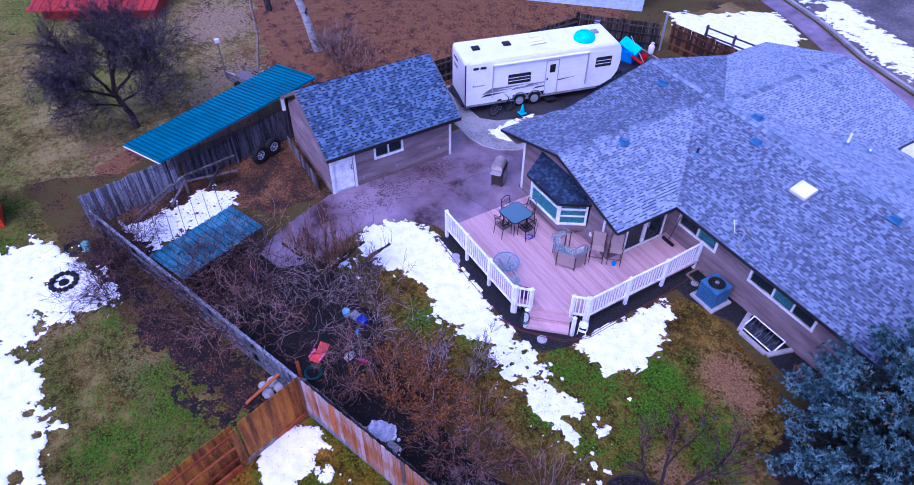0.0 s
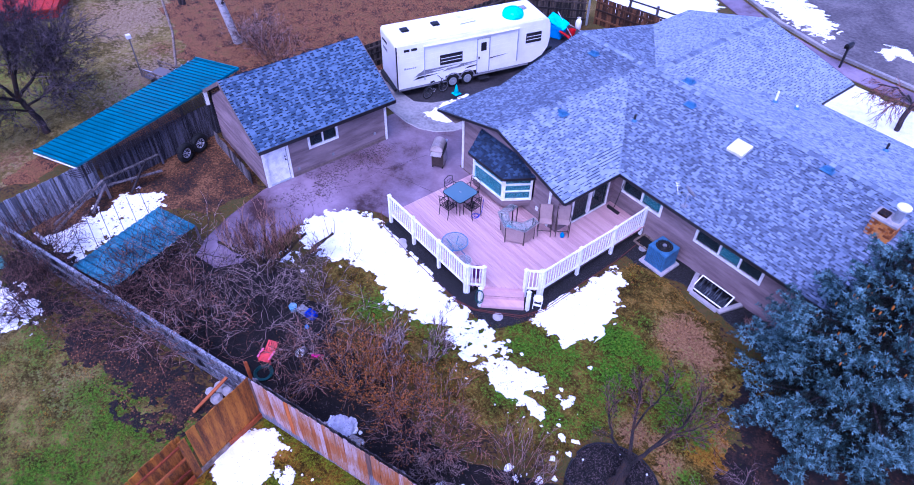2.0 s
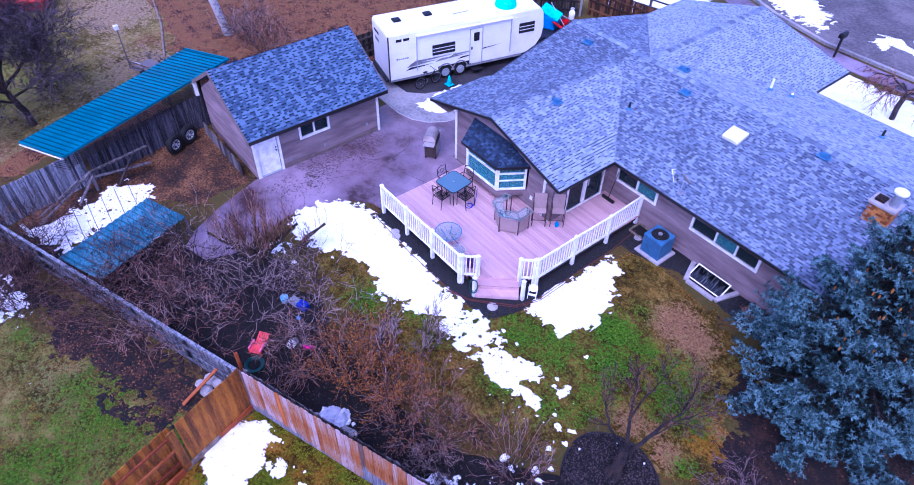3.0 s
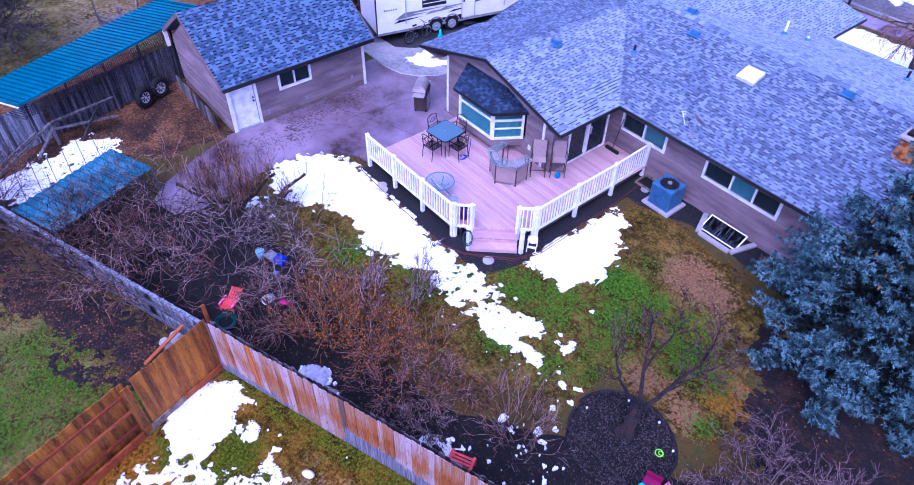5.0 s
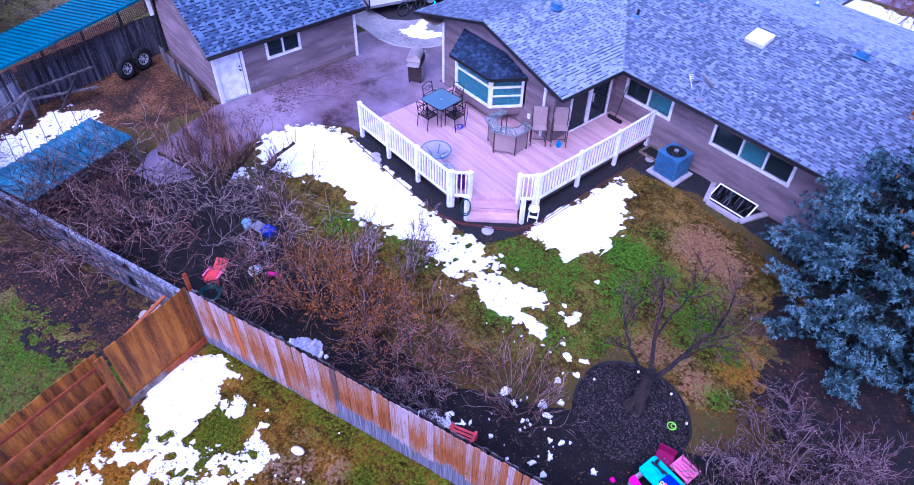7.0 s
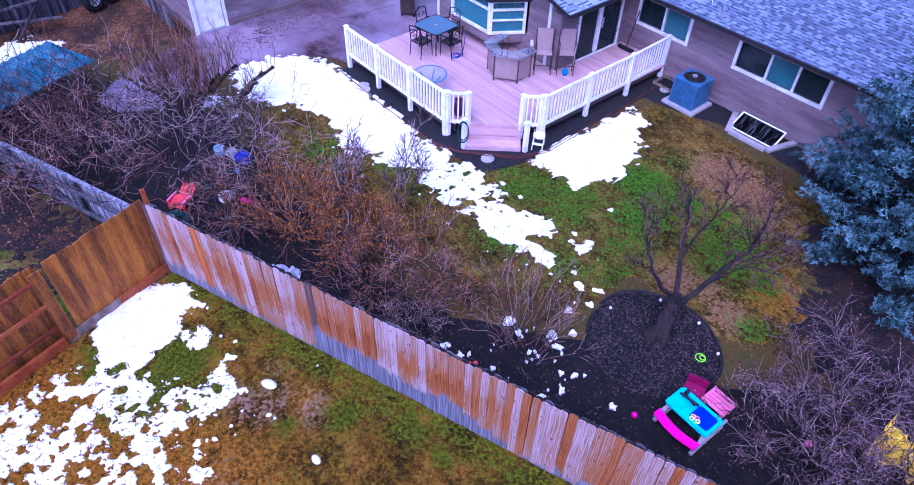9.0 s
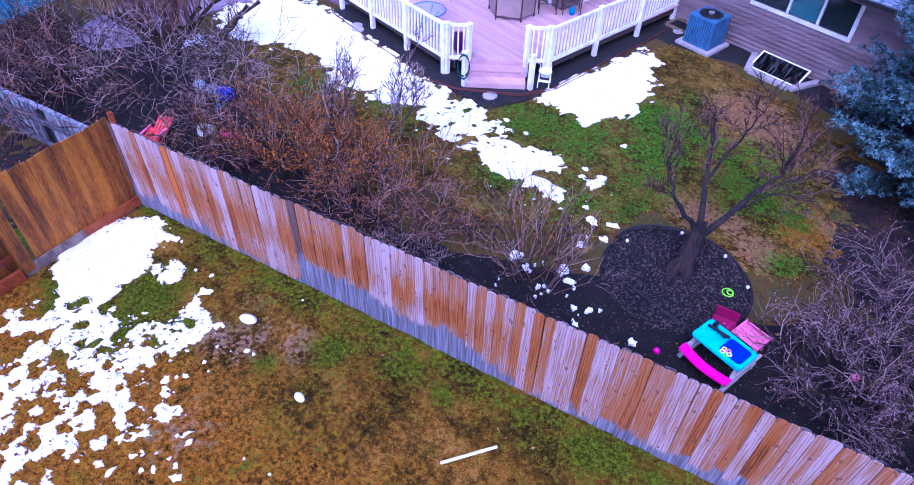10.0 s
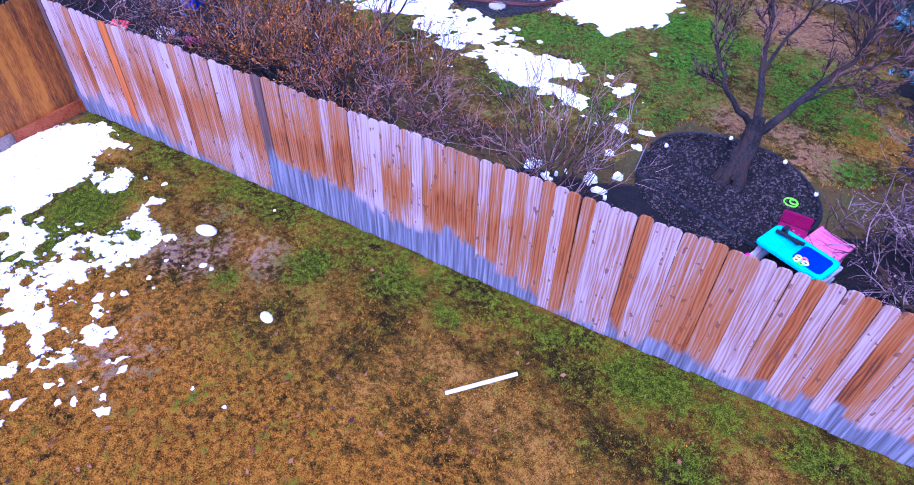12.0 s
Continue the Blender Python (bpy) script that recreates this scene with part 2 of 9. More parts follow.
M["tarp"] = mat("blue_roof_sheet", [(.018, .075, .11), (.03, .13, .185), (.055, .18, .24), (.12, .22, .27)], 1.6, 0.5, bump=0.3, bscale=12, fine=0.3)
M["blue_metal"] = plain("blue_grey_metal", (.10, .2, .33), 0.45, 0.15)
M["blue_slot"] = plain("dark_blue_slot", (.025, .05, .09), 0.5)
M["brick"] = mat("orange_brick", [(.25, .09, .04), (.42, .17, .07), (.5, .24, .1)], 6, 0.9, bump=0.5, vary=0.7)
M["mortar"] = plain("grey_mortar", (.3, .28, .27), 0.95, bump=0.4)
M["bark"] = mat("grey_brown_bark", [(.03, .022, .021), (.06, .047, .046), (.11, .09, .092)], 8, 0.95, bump=1.0, bscale=50, stretch=(1, 1, 0.3), island=0.2)
M["twig"] = mat("grey_twig", [(.055, .036, .032), (.15, .103, .093), (.33, .255, .24)], 3, 0.9, bump=0, island=0.7)
M["red_twig"] = mat("red_brown_twig", [(.07, .03, .022), (.17, .08, .058), (.33, .185, .145)], 3, 0.9, bump=0, island=0.7)
M["orange_twig"] = mat("orange_brown_twig", [(.08, .035, .014), (.18, .08, .03), (.3, .155, .07)], 2.5, 0.9, bump=0, island=0.7)
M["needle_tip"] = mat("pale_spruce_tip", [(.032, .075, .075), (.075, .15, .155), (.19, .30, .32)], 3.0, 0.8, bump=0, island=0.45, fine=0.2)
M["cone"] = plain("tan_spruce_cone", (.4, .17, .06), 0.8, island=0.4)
# inner needles: near-black, the shade inside the crown put into their colour
M["shaded_needle"] = mat("shaded_spruce_needle", [(.002, .007, .004), (.007, .02, .013), (.022, .05, .038)], 4.5, 0.8, bump=0, island=0.3, fine=0.2)
M["old_wood"] = mat("weathered_grey_wood", [(.05, .042, .042), (.11, .095, .095), (.2, .18, .185)], 3, 0.9, bump=0.6, bscale=25, stretch=(3, 3, 0.25), vary=0.6, fine=0.35)
M["stain_wood"] = mat("orange_stained_wood", [(.15, .056, .009), (.27, .105, .015), (.36, .145, .022), (.45, .2, .035)], 2.2, 0.75, bump=0.4, bscale=25, stretch=(3, 3, 0.3), vary=0.16, fine=0.3)
M["red_wood"] = mat("red_stained_rail", [(.2, .045, .015), (.32, .085, .03), (.36, .13, .06)], 3, 0.75, bump=0.3, vary=0.4)
M["raw_wood"] = mat("grey_tan_lumber", [(.13, .10, .08), (.22, .17, .14), (.3, .25, .2)], 4, 0.85, bump=0.4, stretch=(2, 2, 0.5))
for key, c, r in (("pink", (.75, .05, .33), .4), ("rose", (.7, .22, .35), .5), ("coral", (.62, .1, .1), .5), ("cyan", (.02, .5, .62), .35), ("royal", (.01, .06, .5), .35), ("red", (.55, .045, .05), .5),
                  ("lime", (.3, .75, .03), .4), ("orange", (.65, .1, .01), .6), ("yellow", (.8, .6, .02), .6), ("blue", (.03, .25, .6), .5), ("grey", (.25, .25, .27), .6),
                  ("purple", (.16, .03, .17), .5), ("green_hose", (.02, .10, .09), .5), ("copper", (.15, .045, .032), .6), ("maroon", (.3, .02, .1), .5),
                  ("terracotta", (.3, .12, .07), .8), ("pale_stone", (.35, .33, .33), .9), ("sky_plastic", (.25, .45, .6), .5), ("barn_red", (.4, .06, .05), .6)):
    M[key] = plain(key + "_surface", c, r)


def glass(name, tint, rough=0.03, through_it=0.85, ior=1.3):
    m = bpy.data.materials.new(name)
    m.use_nodes = True
    b = m.node_tree.nodes["Principled BSDF"]
    b.inputs["Base Color"].default_value = (*tint, 1)
    b.inputs["Roughness"].default_value = rough
    b.inputs["Transmission Weight"].default_value = through_it
    b.inputs["IOR"].default_value = ior
    return m


M["glass"] = glass("window_glass", (.3, .66, .7), 0.03, 0.9, 1.25)
M["table_glass"] = glass("green_table_glass", (.72, .88, .89), 0.03, 0.92, 1.3)
M["teal_glass"] = glass("teal_table_glass", (.16, .3, .37), 0.06, 0.45, 1.4)
M["dark_glass"] = glass("dark_window_glass", (.03, .05, .055), 0.03, 0.5, 1.25)
M["blind"] = plain("pale_blind", (.03, .15, .17), 0.8)
# near-black that stands in for the shade inside rooms, wells and openings
M["dark"] = plain("shade_black", (.02, .02, .02), 0.9)
M["old_fence"] = mat("dark_silvered_wood", [(.024, .023, .027), (.066, .062, .072), (.15, .143, .166)], 3, 0.9, bump=0.6, bscale=25, stretch=(4, 4, 0.25), vary=0.2, fine=0.5)
M["pale_siding"] = plain("pale_blue_siding", (.45, .5, .6), 0.7)
M["dark_fence"] = mat("dark_weathered_wood", [(.03, .025, .022), (.07, .055, .045), (.12, .095, .08)], 3, 0.9, bump=0.5, stretch=(3, 3, .3), vary=0.5)
M["brown_fence"] = mat("brown_weathered_wood", [(.06, .03, .018), (.13, .06, .03), (.2, .10, .05)], 3, 0.9, bump=0.5, stretch=(3, 3, .3), vary=0.5)
M["bark_chip"] = mat("bark_chip", [(.006, .005, .005), (.022, .017, .016), (.07, .052, .048), (.13, .10, .10)], 5, 0.9, bump=0, island=0.9)
LEAN_CORNERS = ((-14.64, -2.07, 1.5), (-12.15, -1.07, 1.85), (-14.44, 6.23, 2.25), (-17.05, 5.29, 1.9))
SPRUCE = (9.7, 12.9, 7.2, 3.15)
M["pale_bark"] = mat("pale_birch_bark", [(.2, .18, .18), (.42, .4, .4), (.55, .53, .52)], 5, 0.9, bump=0.5, stretch=(1, 1, 3))
PIPE = (7.62, 1.39, 68)
M["tree_bark"] = mat("dark_gnarled_bark", [(.012, .009, .009), (.03, .021, .018), (.055, .044, .046), (.075, .04, .02)], 3.5, 0.9, bump=1.0, bscale=40, stretch=(1, 1, 0.4), fine=0.4)
M["dark_twig"] = mat("dark_mauve_twig", [(.03, .022, .024), (.075, .055, .06), (.15, .12, .135)], 3, 0.9, bump=0, island=0.6)
M["lichen_bark"] = mat("lichen_brown_bark", [(.025, .018, .014), (.065, .045, .028), (.12, .085, .04)], 6, 0.95, bump=1.0, bscale=50)
M["bud"] = mat("dry_orange_leaf", [(.22, .07, .010), (.42, .145, .02), (.55, .24, .05)], 3, 0.85, bump=0, island=0.8)
M["red_bud"] = mat("dry_red_leaf", [(.10, .04, .028), (.21, .09, .06), (.34, .17, .12)], 3, 0.85, bump=0, island=0.8)
# red-brown twig with the left shrubs' shade in its colour; the ornamental tree shares it
M["dusk_twig"] = mat("shade_toned_red_brown_twig", [(.03, .015, .012), (.08, .041, .032), (.19, .11, .09)], 3, 0.9, bump=0, island=0.7)
M["mauve_twig"] = mat("mauve_twig", [(.05, .03, .03), (.12, .08, .082), (.25, .18, .19)], 3, 0.9, bump=0, island=0.7)
M["mauve_bud"] = mat("mauve_bud", [(.12, .06, .055), (.24, .14, .135), (.36, .24, .235)], 3, 0.85, bump=0, island=0.8)
M["ochre_bark"] = mat("ochre_grown_bark", [(.03, .022, .02), (.075, .05, .03), (.14, .085, .03), (.12, .10, .10)], 2.5, 0.95, bump=0.8, bscale=50, island=0.3)
M["silver_wood"] = mat("silver_blue_boards", [(.08, .082, .096), (.2, .205, .235), (.38, .385, .43)], 3, 0.85, bump=0.6, bscale=25, stretch=(5, 5, 0.2), vary=0.25, fine=0.5)
# roof teal made darker: the shadow line along each rib put into its colour
M["rib_shadow_teal"] = plain("shadowed_teal_rib", (.011, .10, .135), 0.5)

# ---- ground, beds, paving and snow ----
def inside(poly, x, y):
    """Signed distance to a polygon's edge, positive inside."""
    d = np.full(x.shape, 1e9)
    c = np.zeros(x.shape, bool)
    n = len(poly)
    for i in range(n):
        (ax, ay), (bx, by) = poly[i], poly[(i + 1) % n]
        ex, ey = bx - ax, by - ay
        k = np.clip(((x - ax) * ex + (y - ay) * ey) / (ex * ex + ey * ey + 1e-9), 0, 1)
        d = np.minimum(d, np.hypot(x - ax - k * ex, y - ay - k * ey))
        if abs(by - ay) > 1e-9:
            c ^= ((ay > y) != (by > y)) & (x < ex * (y - ay) / ey + ax)
    return np.where(c, d, -d)


def patch(poly, thick=0.02, slope=0.3, res=0.1, wob=0.3, wscale=0.9, holes=0.0, hscale=1.6, hump=0.01, fine=0.0, speck=0.0, grow_by=0.0):
    """A low sheet with a ragged edge that sinks into the ground all round; holes: how broken it is."""
    xs, ys = [p[0] for p in poly], [p[1] for p in poly]
    x, y = np.meshgrid(np.arange(min(xs) - wob * 2, max(xs) + wob * 2, res), np.arange(min(ys) - wob * 2, max(ys) + wob * 2, res))
    f = inside(poly, x, y) + grow_by + (fbm(x * wscale + 31, y * wscale + 7, 5) - 0.5) * wob * 4
    if fine:
        f = f + (fbm(x * 6 + 3, y * 6 + 8, 4) - 0.5) * fine * 3.0
    if speck:
        f = np.clip(f, -0.6, 0.5) + (fbm(x * 2.6 + 11, y * 2.6 + 23, 5) - 0.5) * speck
    if holes:
        f = np.minimum(f, (fbm(x * hscale + 5, y * hscale + 41, 5) - holes) * 1.3)
    z = np.clip(f * slope, -0.03, thick) + (fbm(x * 3 + 9, y * 3 + 2, 3) - 0.5) * 2 * hump * (f > 0)
    keep = f > -res * 2.5
    h, w = x.shape
    q = keep[:-1, :-1] | keep[1:, :-1] | keep[:-1, 1:] | keep[1:, 1:]
    q &= (f[:-1, :-1] > -res * 4) & (f[1:, 1:] > -res * 4)
    iy, ix = np.nonzero(q)
    a = iy * w + ix
    faces = np.stack([a, a + 1, a + w + 1, a + w], 1)
    used, inv = np.unique(faces, return_inverse=True)
    v = np.stack([x.ravel()[used], y.ravel()[used], z.ravel()[used]], 1)
    return v.tolist(), [tuple(r) for r in inv.reshape(-1, 4).tolist()]


def scatter(poly, n, seed=1):
    r = np.random.default_rng(seed)
    xs, ys = [p[0] for p in poly], [p[1] for p in poly]
    x, y = r.uniform(min(xs), max(xs), n), r.uniform(min(ys), max(ys), n)
    k = inside(poly, x, y) > 0.02
    return x[k], y[k]


def blades(x, y, height, width, per, seed, z=0.0, lean=0.8):
    """Grass: thin leaning triangles, a few to a tuft."""
    r = np.random.default_rng(seed)
    x, y = np.repeat(x, per) + r.normal(0, 0.018, len(x) * per), np.repeat(y, per) + r.normal(0, 0.018, len(y) * per)
    n = len(x)
    a, h = r.uniform(0, 2 * np.pi, n), height * r.uniform(0.4, 1.2, n)
    w = width * r.uniform(0.6, 1.4, n)
    b = a + np.pi / 2
    lx = lean * h * r.uniform(0.3, 1.5, n)
    v = np.zeros((n, 3, 3))
    v[:, 0] = np.stack([x + np.cos(b) * w, y + np.sin(b) * w, np.full(n, z)], 1)
    v[:, 1] = np.stack([x - np.cos(b) * w, y - np.sin(b) * w, np.full(n, z)], 1)
    v[:, 2] = np.stack([x + np.cos(a) * lx, y + np.sin(a) * lx, z + h], 1)
    return v.reshape(-1, 3).tolist(), np.arange(n * 3).reshape(-1, 3).tolist()


def chips(x, y, size, seed, z=0.02, lift=0.02):
    """Small curled four-sided flakes: leaves or bark."""
    r = np.random.default_rng(seed)
    n = len(x)
    a, s = r.uniform(0, 2 * np.pi, n), size * r.uniform(0.5, 1.3, n)
    v = np.zeros((n, 4, 3))
    for k, (u, q) in enumerate(((-1, 0), (0, -0.55), (1, 0), (0, 0.55))):
        v[:, k] = np.stack([x + s * (u * np.cos(a) - q * np.sin(a)), y + s * (u * np.sin(a) + q * np.cos(a)), z + r.uniform(0, lift, n) * (k != 3)], 1)
    return v.reshape(-1, 3).tolist(), np.arange(n * 4).reshape(-1, 4).tolist()


structure("ground", boxg(-900, 900, -900, 900, -0.4, 0.0), M["ground"], "flat earth with dull winter turf")

def turf(name, browns, greens, straw, rust, scale=1.0):
    """Winter turf: brown thatch and green growth mixed by the mesh's own "green" and "bare" amounts, mottled at three sizes."""
    m = bpy.data.materials.new(name)
    m.use_nodes = True
    t, link = m.node_tree.nodes, m.node_tree.links.new
    b = t["Principled BSDF"]
    b.inputs["Roughness"].default_value = 0.95
    b.inputs["Specular IOR Level"].default_value = 0.08
    geo = t.new("ShaderNodeNewGeometry")

    def noise_node(size, detail=5, rough=0.65):
        n = t.new("ShaderNodeTexNoise")
        n.inputs["Scale"].default_value, n.inputs["Detail"].default_value, n.inputs["Roughness"].default_value = size, detail, rough
        link(geo.outputs["Position"], n.inputs["Vector"])
        return n.outputs["Fac"]

    def math_node(op, x, y=None, z=None):
        n = t.new("ShaderNodeMath")
        n.operation = op
        for i, q in enumerate((x, y, z)):
            if isinstance(q, (int, float)):
                n.inputs[i].default_value = q
            elif q is not None:
                link(q, n.inputs[i])
        return n.outputs[0]

    def ramp(fac, cols, lo, hi):
        r = t.new("ShaderNodeValToRGB")
        e = r.color_ramp.elements
        e[0].position, e[1].position, e[0].color, e[1].color = lo, hi, (*cols[0], 1), (*cols[-1], 1)
        for k, c in enumerate(cols[1:-1], 1):
            e.new(lo + (hi - lo) * k / (len(cols) - 1)).color = (*c, 1)
        link(fac, r.inputs[0])
        return r.outputs[0]

    def blend(fac, x, y):
        n = t.new("ShaderNodeMix")
        n.data_type = "RGBA"
        link(fac, n.inputs["Factor"])
        link(x, n.inputs["A"])
        link(y, n.inputs["B"])
        return n.outputs["Result"]

    def amount(key):
        n = t.new("ShaderNodeAttribute")
        n.attribute_name = key
        return n.outputs["Fac"]

    def step(x, lo, hi):
        n = t.new("ShaderNodeMapRange")
        n.interpolation_type = "SMOOTHSTEP"
        link(x, n.inputs["Value"])
        n.inputs["From Min"].default_value, n.inputs["From Max"].default_value = lo, hi
        return n.outputs["Result"]

    fine, mid, clump, broad = noise_node(70 * scale, 4, 0.75), noise_node(14 * scale), noise_node(5 * scale), noise_node(1.2 * scale)
    both = math_node("MULTIPLY_ADD", fine, 0.62, math_node("MULTIPLY", mid, 0.38))
    thatch = math_node("MULTIPLY_ADD", broad, 0.3, math_node("MULTIPLY_ADD", clump, 0.18, math_node("MULTIPLY", both, 0.52)))
    col = ramp(thatch, browns, 0.435, 0.565)
    worn = step(math_node("ADD", amount("rust"), math_node("MULTIPLY_ADD", clump, 1.3, math_node("MULTIPLY_ADD", mid, 1.0, -1.15))), 0.3, 0.7)
    col = blend(math_node("MULTIPLY", worn, 0.9), col, ramp(both, rust, 0.41, 0.59))
    pale = step(math_node("ADD", amount("bare"), math_node("MULTIPLY_ADD", clump, 1.6, math_node("MULTIPLY_ADD", mid, 1.2, -1.4))), 0.35, 0.65)
    col = blend(math_node("MULTIPLY", pale, 0.85), col, ramp(both, straw, 0.41, 0.59))
    grow_fac = math_node("ADD", amount("green"), math_node("MULTIPLY_ADD", clump, 1.7, math_node("MULTIPLY_ADD", mid, 1.5, math_node("MULTIPLY_ADD", fine, 1.6, -2.4))))
    col = blend(step(grow_fac, 0.46, 0.74), col, ramp(both, greens, 0.43, 0.575))
    dark = step(noise_node(5.0 * scale, 8, 0.85), 0.55, 0.68)
    soil = t.new("ShaderNodeRGB")
    soil.outputs[0].default_value = (.022, .014, .01, 1)
    col = blend(math_node("MULTIPLY", dark, 0.6), col, soil.outputs[0])
    link(col, b.inputs["Base Color"])
    bump = t.new("ShaderNodeBump")
    bump.inputs["Strength"].default_value, bump.inputs["Distance"].default_value = 1.0, 0.03
    link(both, bump.inputs["Height"])
    link(bump.outputs[0], b.inputs["Normal"])
    return m


M["lawn"] = turf("winter_turf", [(.013, .008, .002), (.042, .028, .003), (.095, .047, .004), (.185, .082, .007), (.34, .175, .028)], [(.012, .016, .0005), (.05, .068, .001), (.15, .185, .002)], [(.12, .065, .04), (.26, .15, .095), (.4, .27, .2)], [(.04, .016, .001), (.155, .058, .002), (.31, .115, .004), (.47, .21, .015)])
M["green_lawn"] = turf("green_turf", [(.016, .011, .003), (.055, .037, .006), (.115, .076, .012), (.25, .155, .035)], [(.006, .024, .001), (.03, .1, .002), (.105, .24, .008)], [(.09, .042, .016), (.21, .105, .045), (.36, .215, .11)], [(.06, .028, .004), (.2, .09, .006), (.38, .175, .014)])
M["far_turf"] = turf("far_olive_turf", [(.045, .034, .01), (.11, .084, .02), (.18, .14, .04), (.29, .22, .09)], [(.035, .05, .005), (.095, .12, .012), (.18, .21, .03)], [(.12, .075, .04), (.24, .165, .095), (.36, .27, .18)], [(.06, .026, .012), (.15, .065, .03), (.26, .13, .07)], 0.45)
M["pale_lawn"] = turf("pale_winter_turf", [(.02, .015, .004), (.065, .05, .011), (.135, .10, .024), (.26, .19, .06)], [(.007, .024, .001), (.034, .09, .003), (.11, .22, .010)], [(.11, .07, .03), (.24, .165, .08), (.38, .28, .17)], [(.06, .03, .004), (.2, .095, .006), (.38, .18, .012)])


def spots(blobs, x, y):
    """How much of something grows at (x, y): round blobs (x, y, radius, amount)."""
    out = np.zeros(np.shape(x))
    for cx, cy, rad, much in blobs:
        out = np.maximum(out, much * np.exp(-((x - cx) ** 2 + (y - cy) ** 2) / rad ** 2))
    return out


YARD_GREEN = ((4.3, 9.9, .8, .95), (4.9, 8.9, .9, .85), (5.3, 10.1, .6, .7), (2.6, 7.6, .8, .7), (1.8, 7.7, .4, .7), (3.6, 8.0, .9, .65), (5.3, 8.1, .8, .6), (6.9, 9.4, .9, .65), (6.2, 10.2, .9, .5),
              (8.4, 8.0, .4, .6), (7.8, 9.2, .6, .6), (3.4, 5.9, .6, .5), (0, 5.6, .8, .55), (-1.5, 4.7, .9, .5), (1.2, 6.6, .7, .6), (5.6, 7.0, .7, .5), (4.9, 6.4, .5, .5), (4.2, 11.2, .5, .45))
YARD_BARE = ((5.2, 11.7, 1.0, .9), (6.0, 11.5, .9, .9), (6.7, 10.9, .7, .6), (6.6, 7.9, .6, .8), (7.2, 8.2, .5, .7), (7.9, 7.9, .6, .8), (8.3, 9.6, .5, .7), (4.0, 12.6, .6, .3), (5.6, 6.6, .5, .35), (3.0, 4.6, 1.0, .4), (5.2, 5.4, .8, .35))


def fence_foot(x):
    return 0.362 * x


def near_green(x, y):
    g = spots(((2.2, -.8, .5, .9), (2.4, -1.5, .6, .7), (1.3, -1.8, .6, .6), (3.2, -.8, .4, .6), (8.6, 2.7, .32, .8), (8.9, 2.9, .26, .75), (9.5, 3.0, .26, .6), (7.6, 2.4, .25, .4), (10.3, 3.35, .3, .5), (4.6, .0, .25, .5), (5.0, .9, .35, .55), (5.9, 1.6, .35, .5), (9.6, 2.3, .3, .5), (6.7, 1.7, .3, .45)), x, y)
    return np.maximum(g, 0.27 * np.exp(-((y - fence_foot(x) + 0.1) / 0.45) ** 2)) + 0.27 + 0.06 * np.exp(-((y - fence_foot(x)) / 1.6) ** 2) + 0.3 * (fbm(x * .9 + 5, y * .9, 3) - .5)


def near_bare(x, y):
    return spots(((4.0, .0, .7, .5), (3.4, .5, .6, .4), (4.6, .6, .6, .5), (3.6, -.4, .5, .6), (4.9, -1.4, .8, .4), (6.2, -.6, .9, .2)), x, y)


def grown(ob, green, bare, rust):
    """Give a lawn's mesh its green and bare amounts."""
    me = ob.data
    co = np.empty(len(me.vertices) * 3)
    me.vertices.foreach_get("co", co)
    x, y = co[0::3], co[1::3]
    for key, fn in (("green", green), ("bare", bare), ("rust", rust)):
        me.attributes.new(key, "FLOAT", "POINT").data.foreach_set("value", np.asarray(fn(x, y), np.float32))


def yard_green(x, y):
    return 0.78 * spots(YARD_GREEN, x, y) + 0.19 + 0.35 * (fbm(x * .7, y * .7, 3) - .4)


def yard_bare(x, y):
    return spots(YARD_BARE, x, y)


def near_rust(x, y):
    return 0.05 + 0.6 * np.clip((fence_foot(x) - y - 0.8) / 2.2, 0, 1)


def yard_rust(x, y):
    return spots(((8.4, 9.4, .8, 1.0), (8.1, 8.9, .5, .9), (7.3, 8.1, .5, .5), (2.6, 4.9, .9, .45), (0.2, 4.8, .8, .4), (3.9, 12.2, .6, .4), (1.4, 8.2, .4, .4)), x, y)


def far_green(x, y):
    return 0.3 + 1.0 * (fbm(x * .22 + 8, y * .22, 3) - .45)


def far_bare(x, y):
    return 0.25 + 0.8 * (fbm(x * .2 + 50, y * .2 + 4, 3) - .5) + spots(((-19.5, 3.2, 2.0, .5), (-27, 5, 2.5, .5)), x, y)


def far_rust(x, y):
    return spots(((-17.6, 1.5, 1.6, .9), (-19.2, 3.6, 1.5, .8), (-22.5, 5.2, 1.5, .6), (-17, -3, 1.6, .6), (-29, 4, 2.5, .5)), x, y)


def next_rust(x, y):
    return 0.0 * x


def next_green(x, y):
    return 0.44 + 0.9 * (fbm(x * .55 + 3, y * .55, 3) - .45)


def next_bare(x, y):
    return 0.22 + 0.9 * (fbm(x * .5 + 30, y * .5 + 4, 3) - .5)


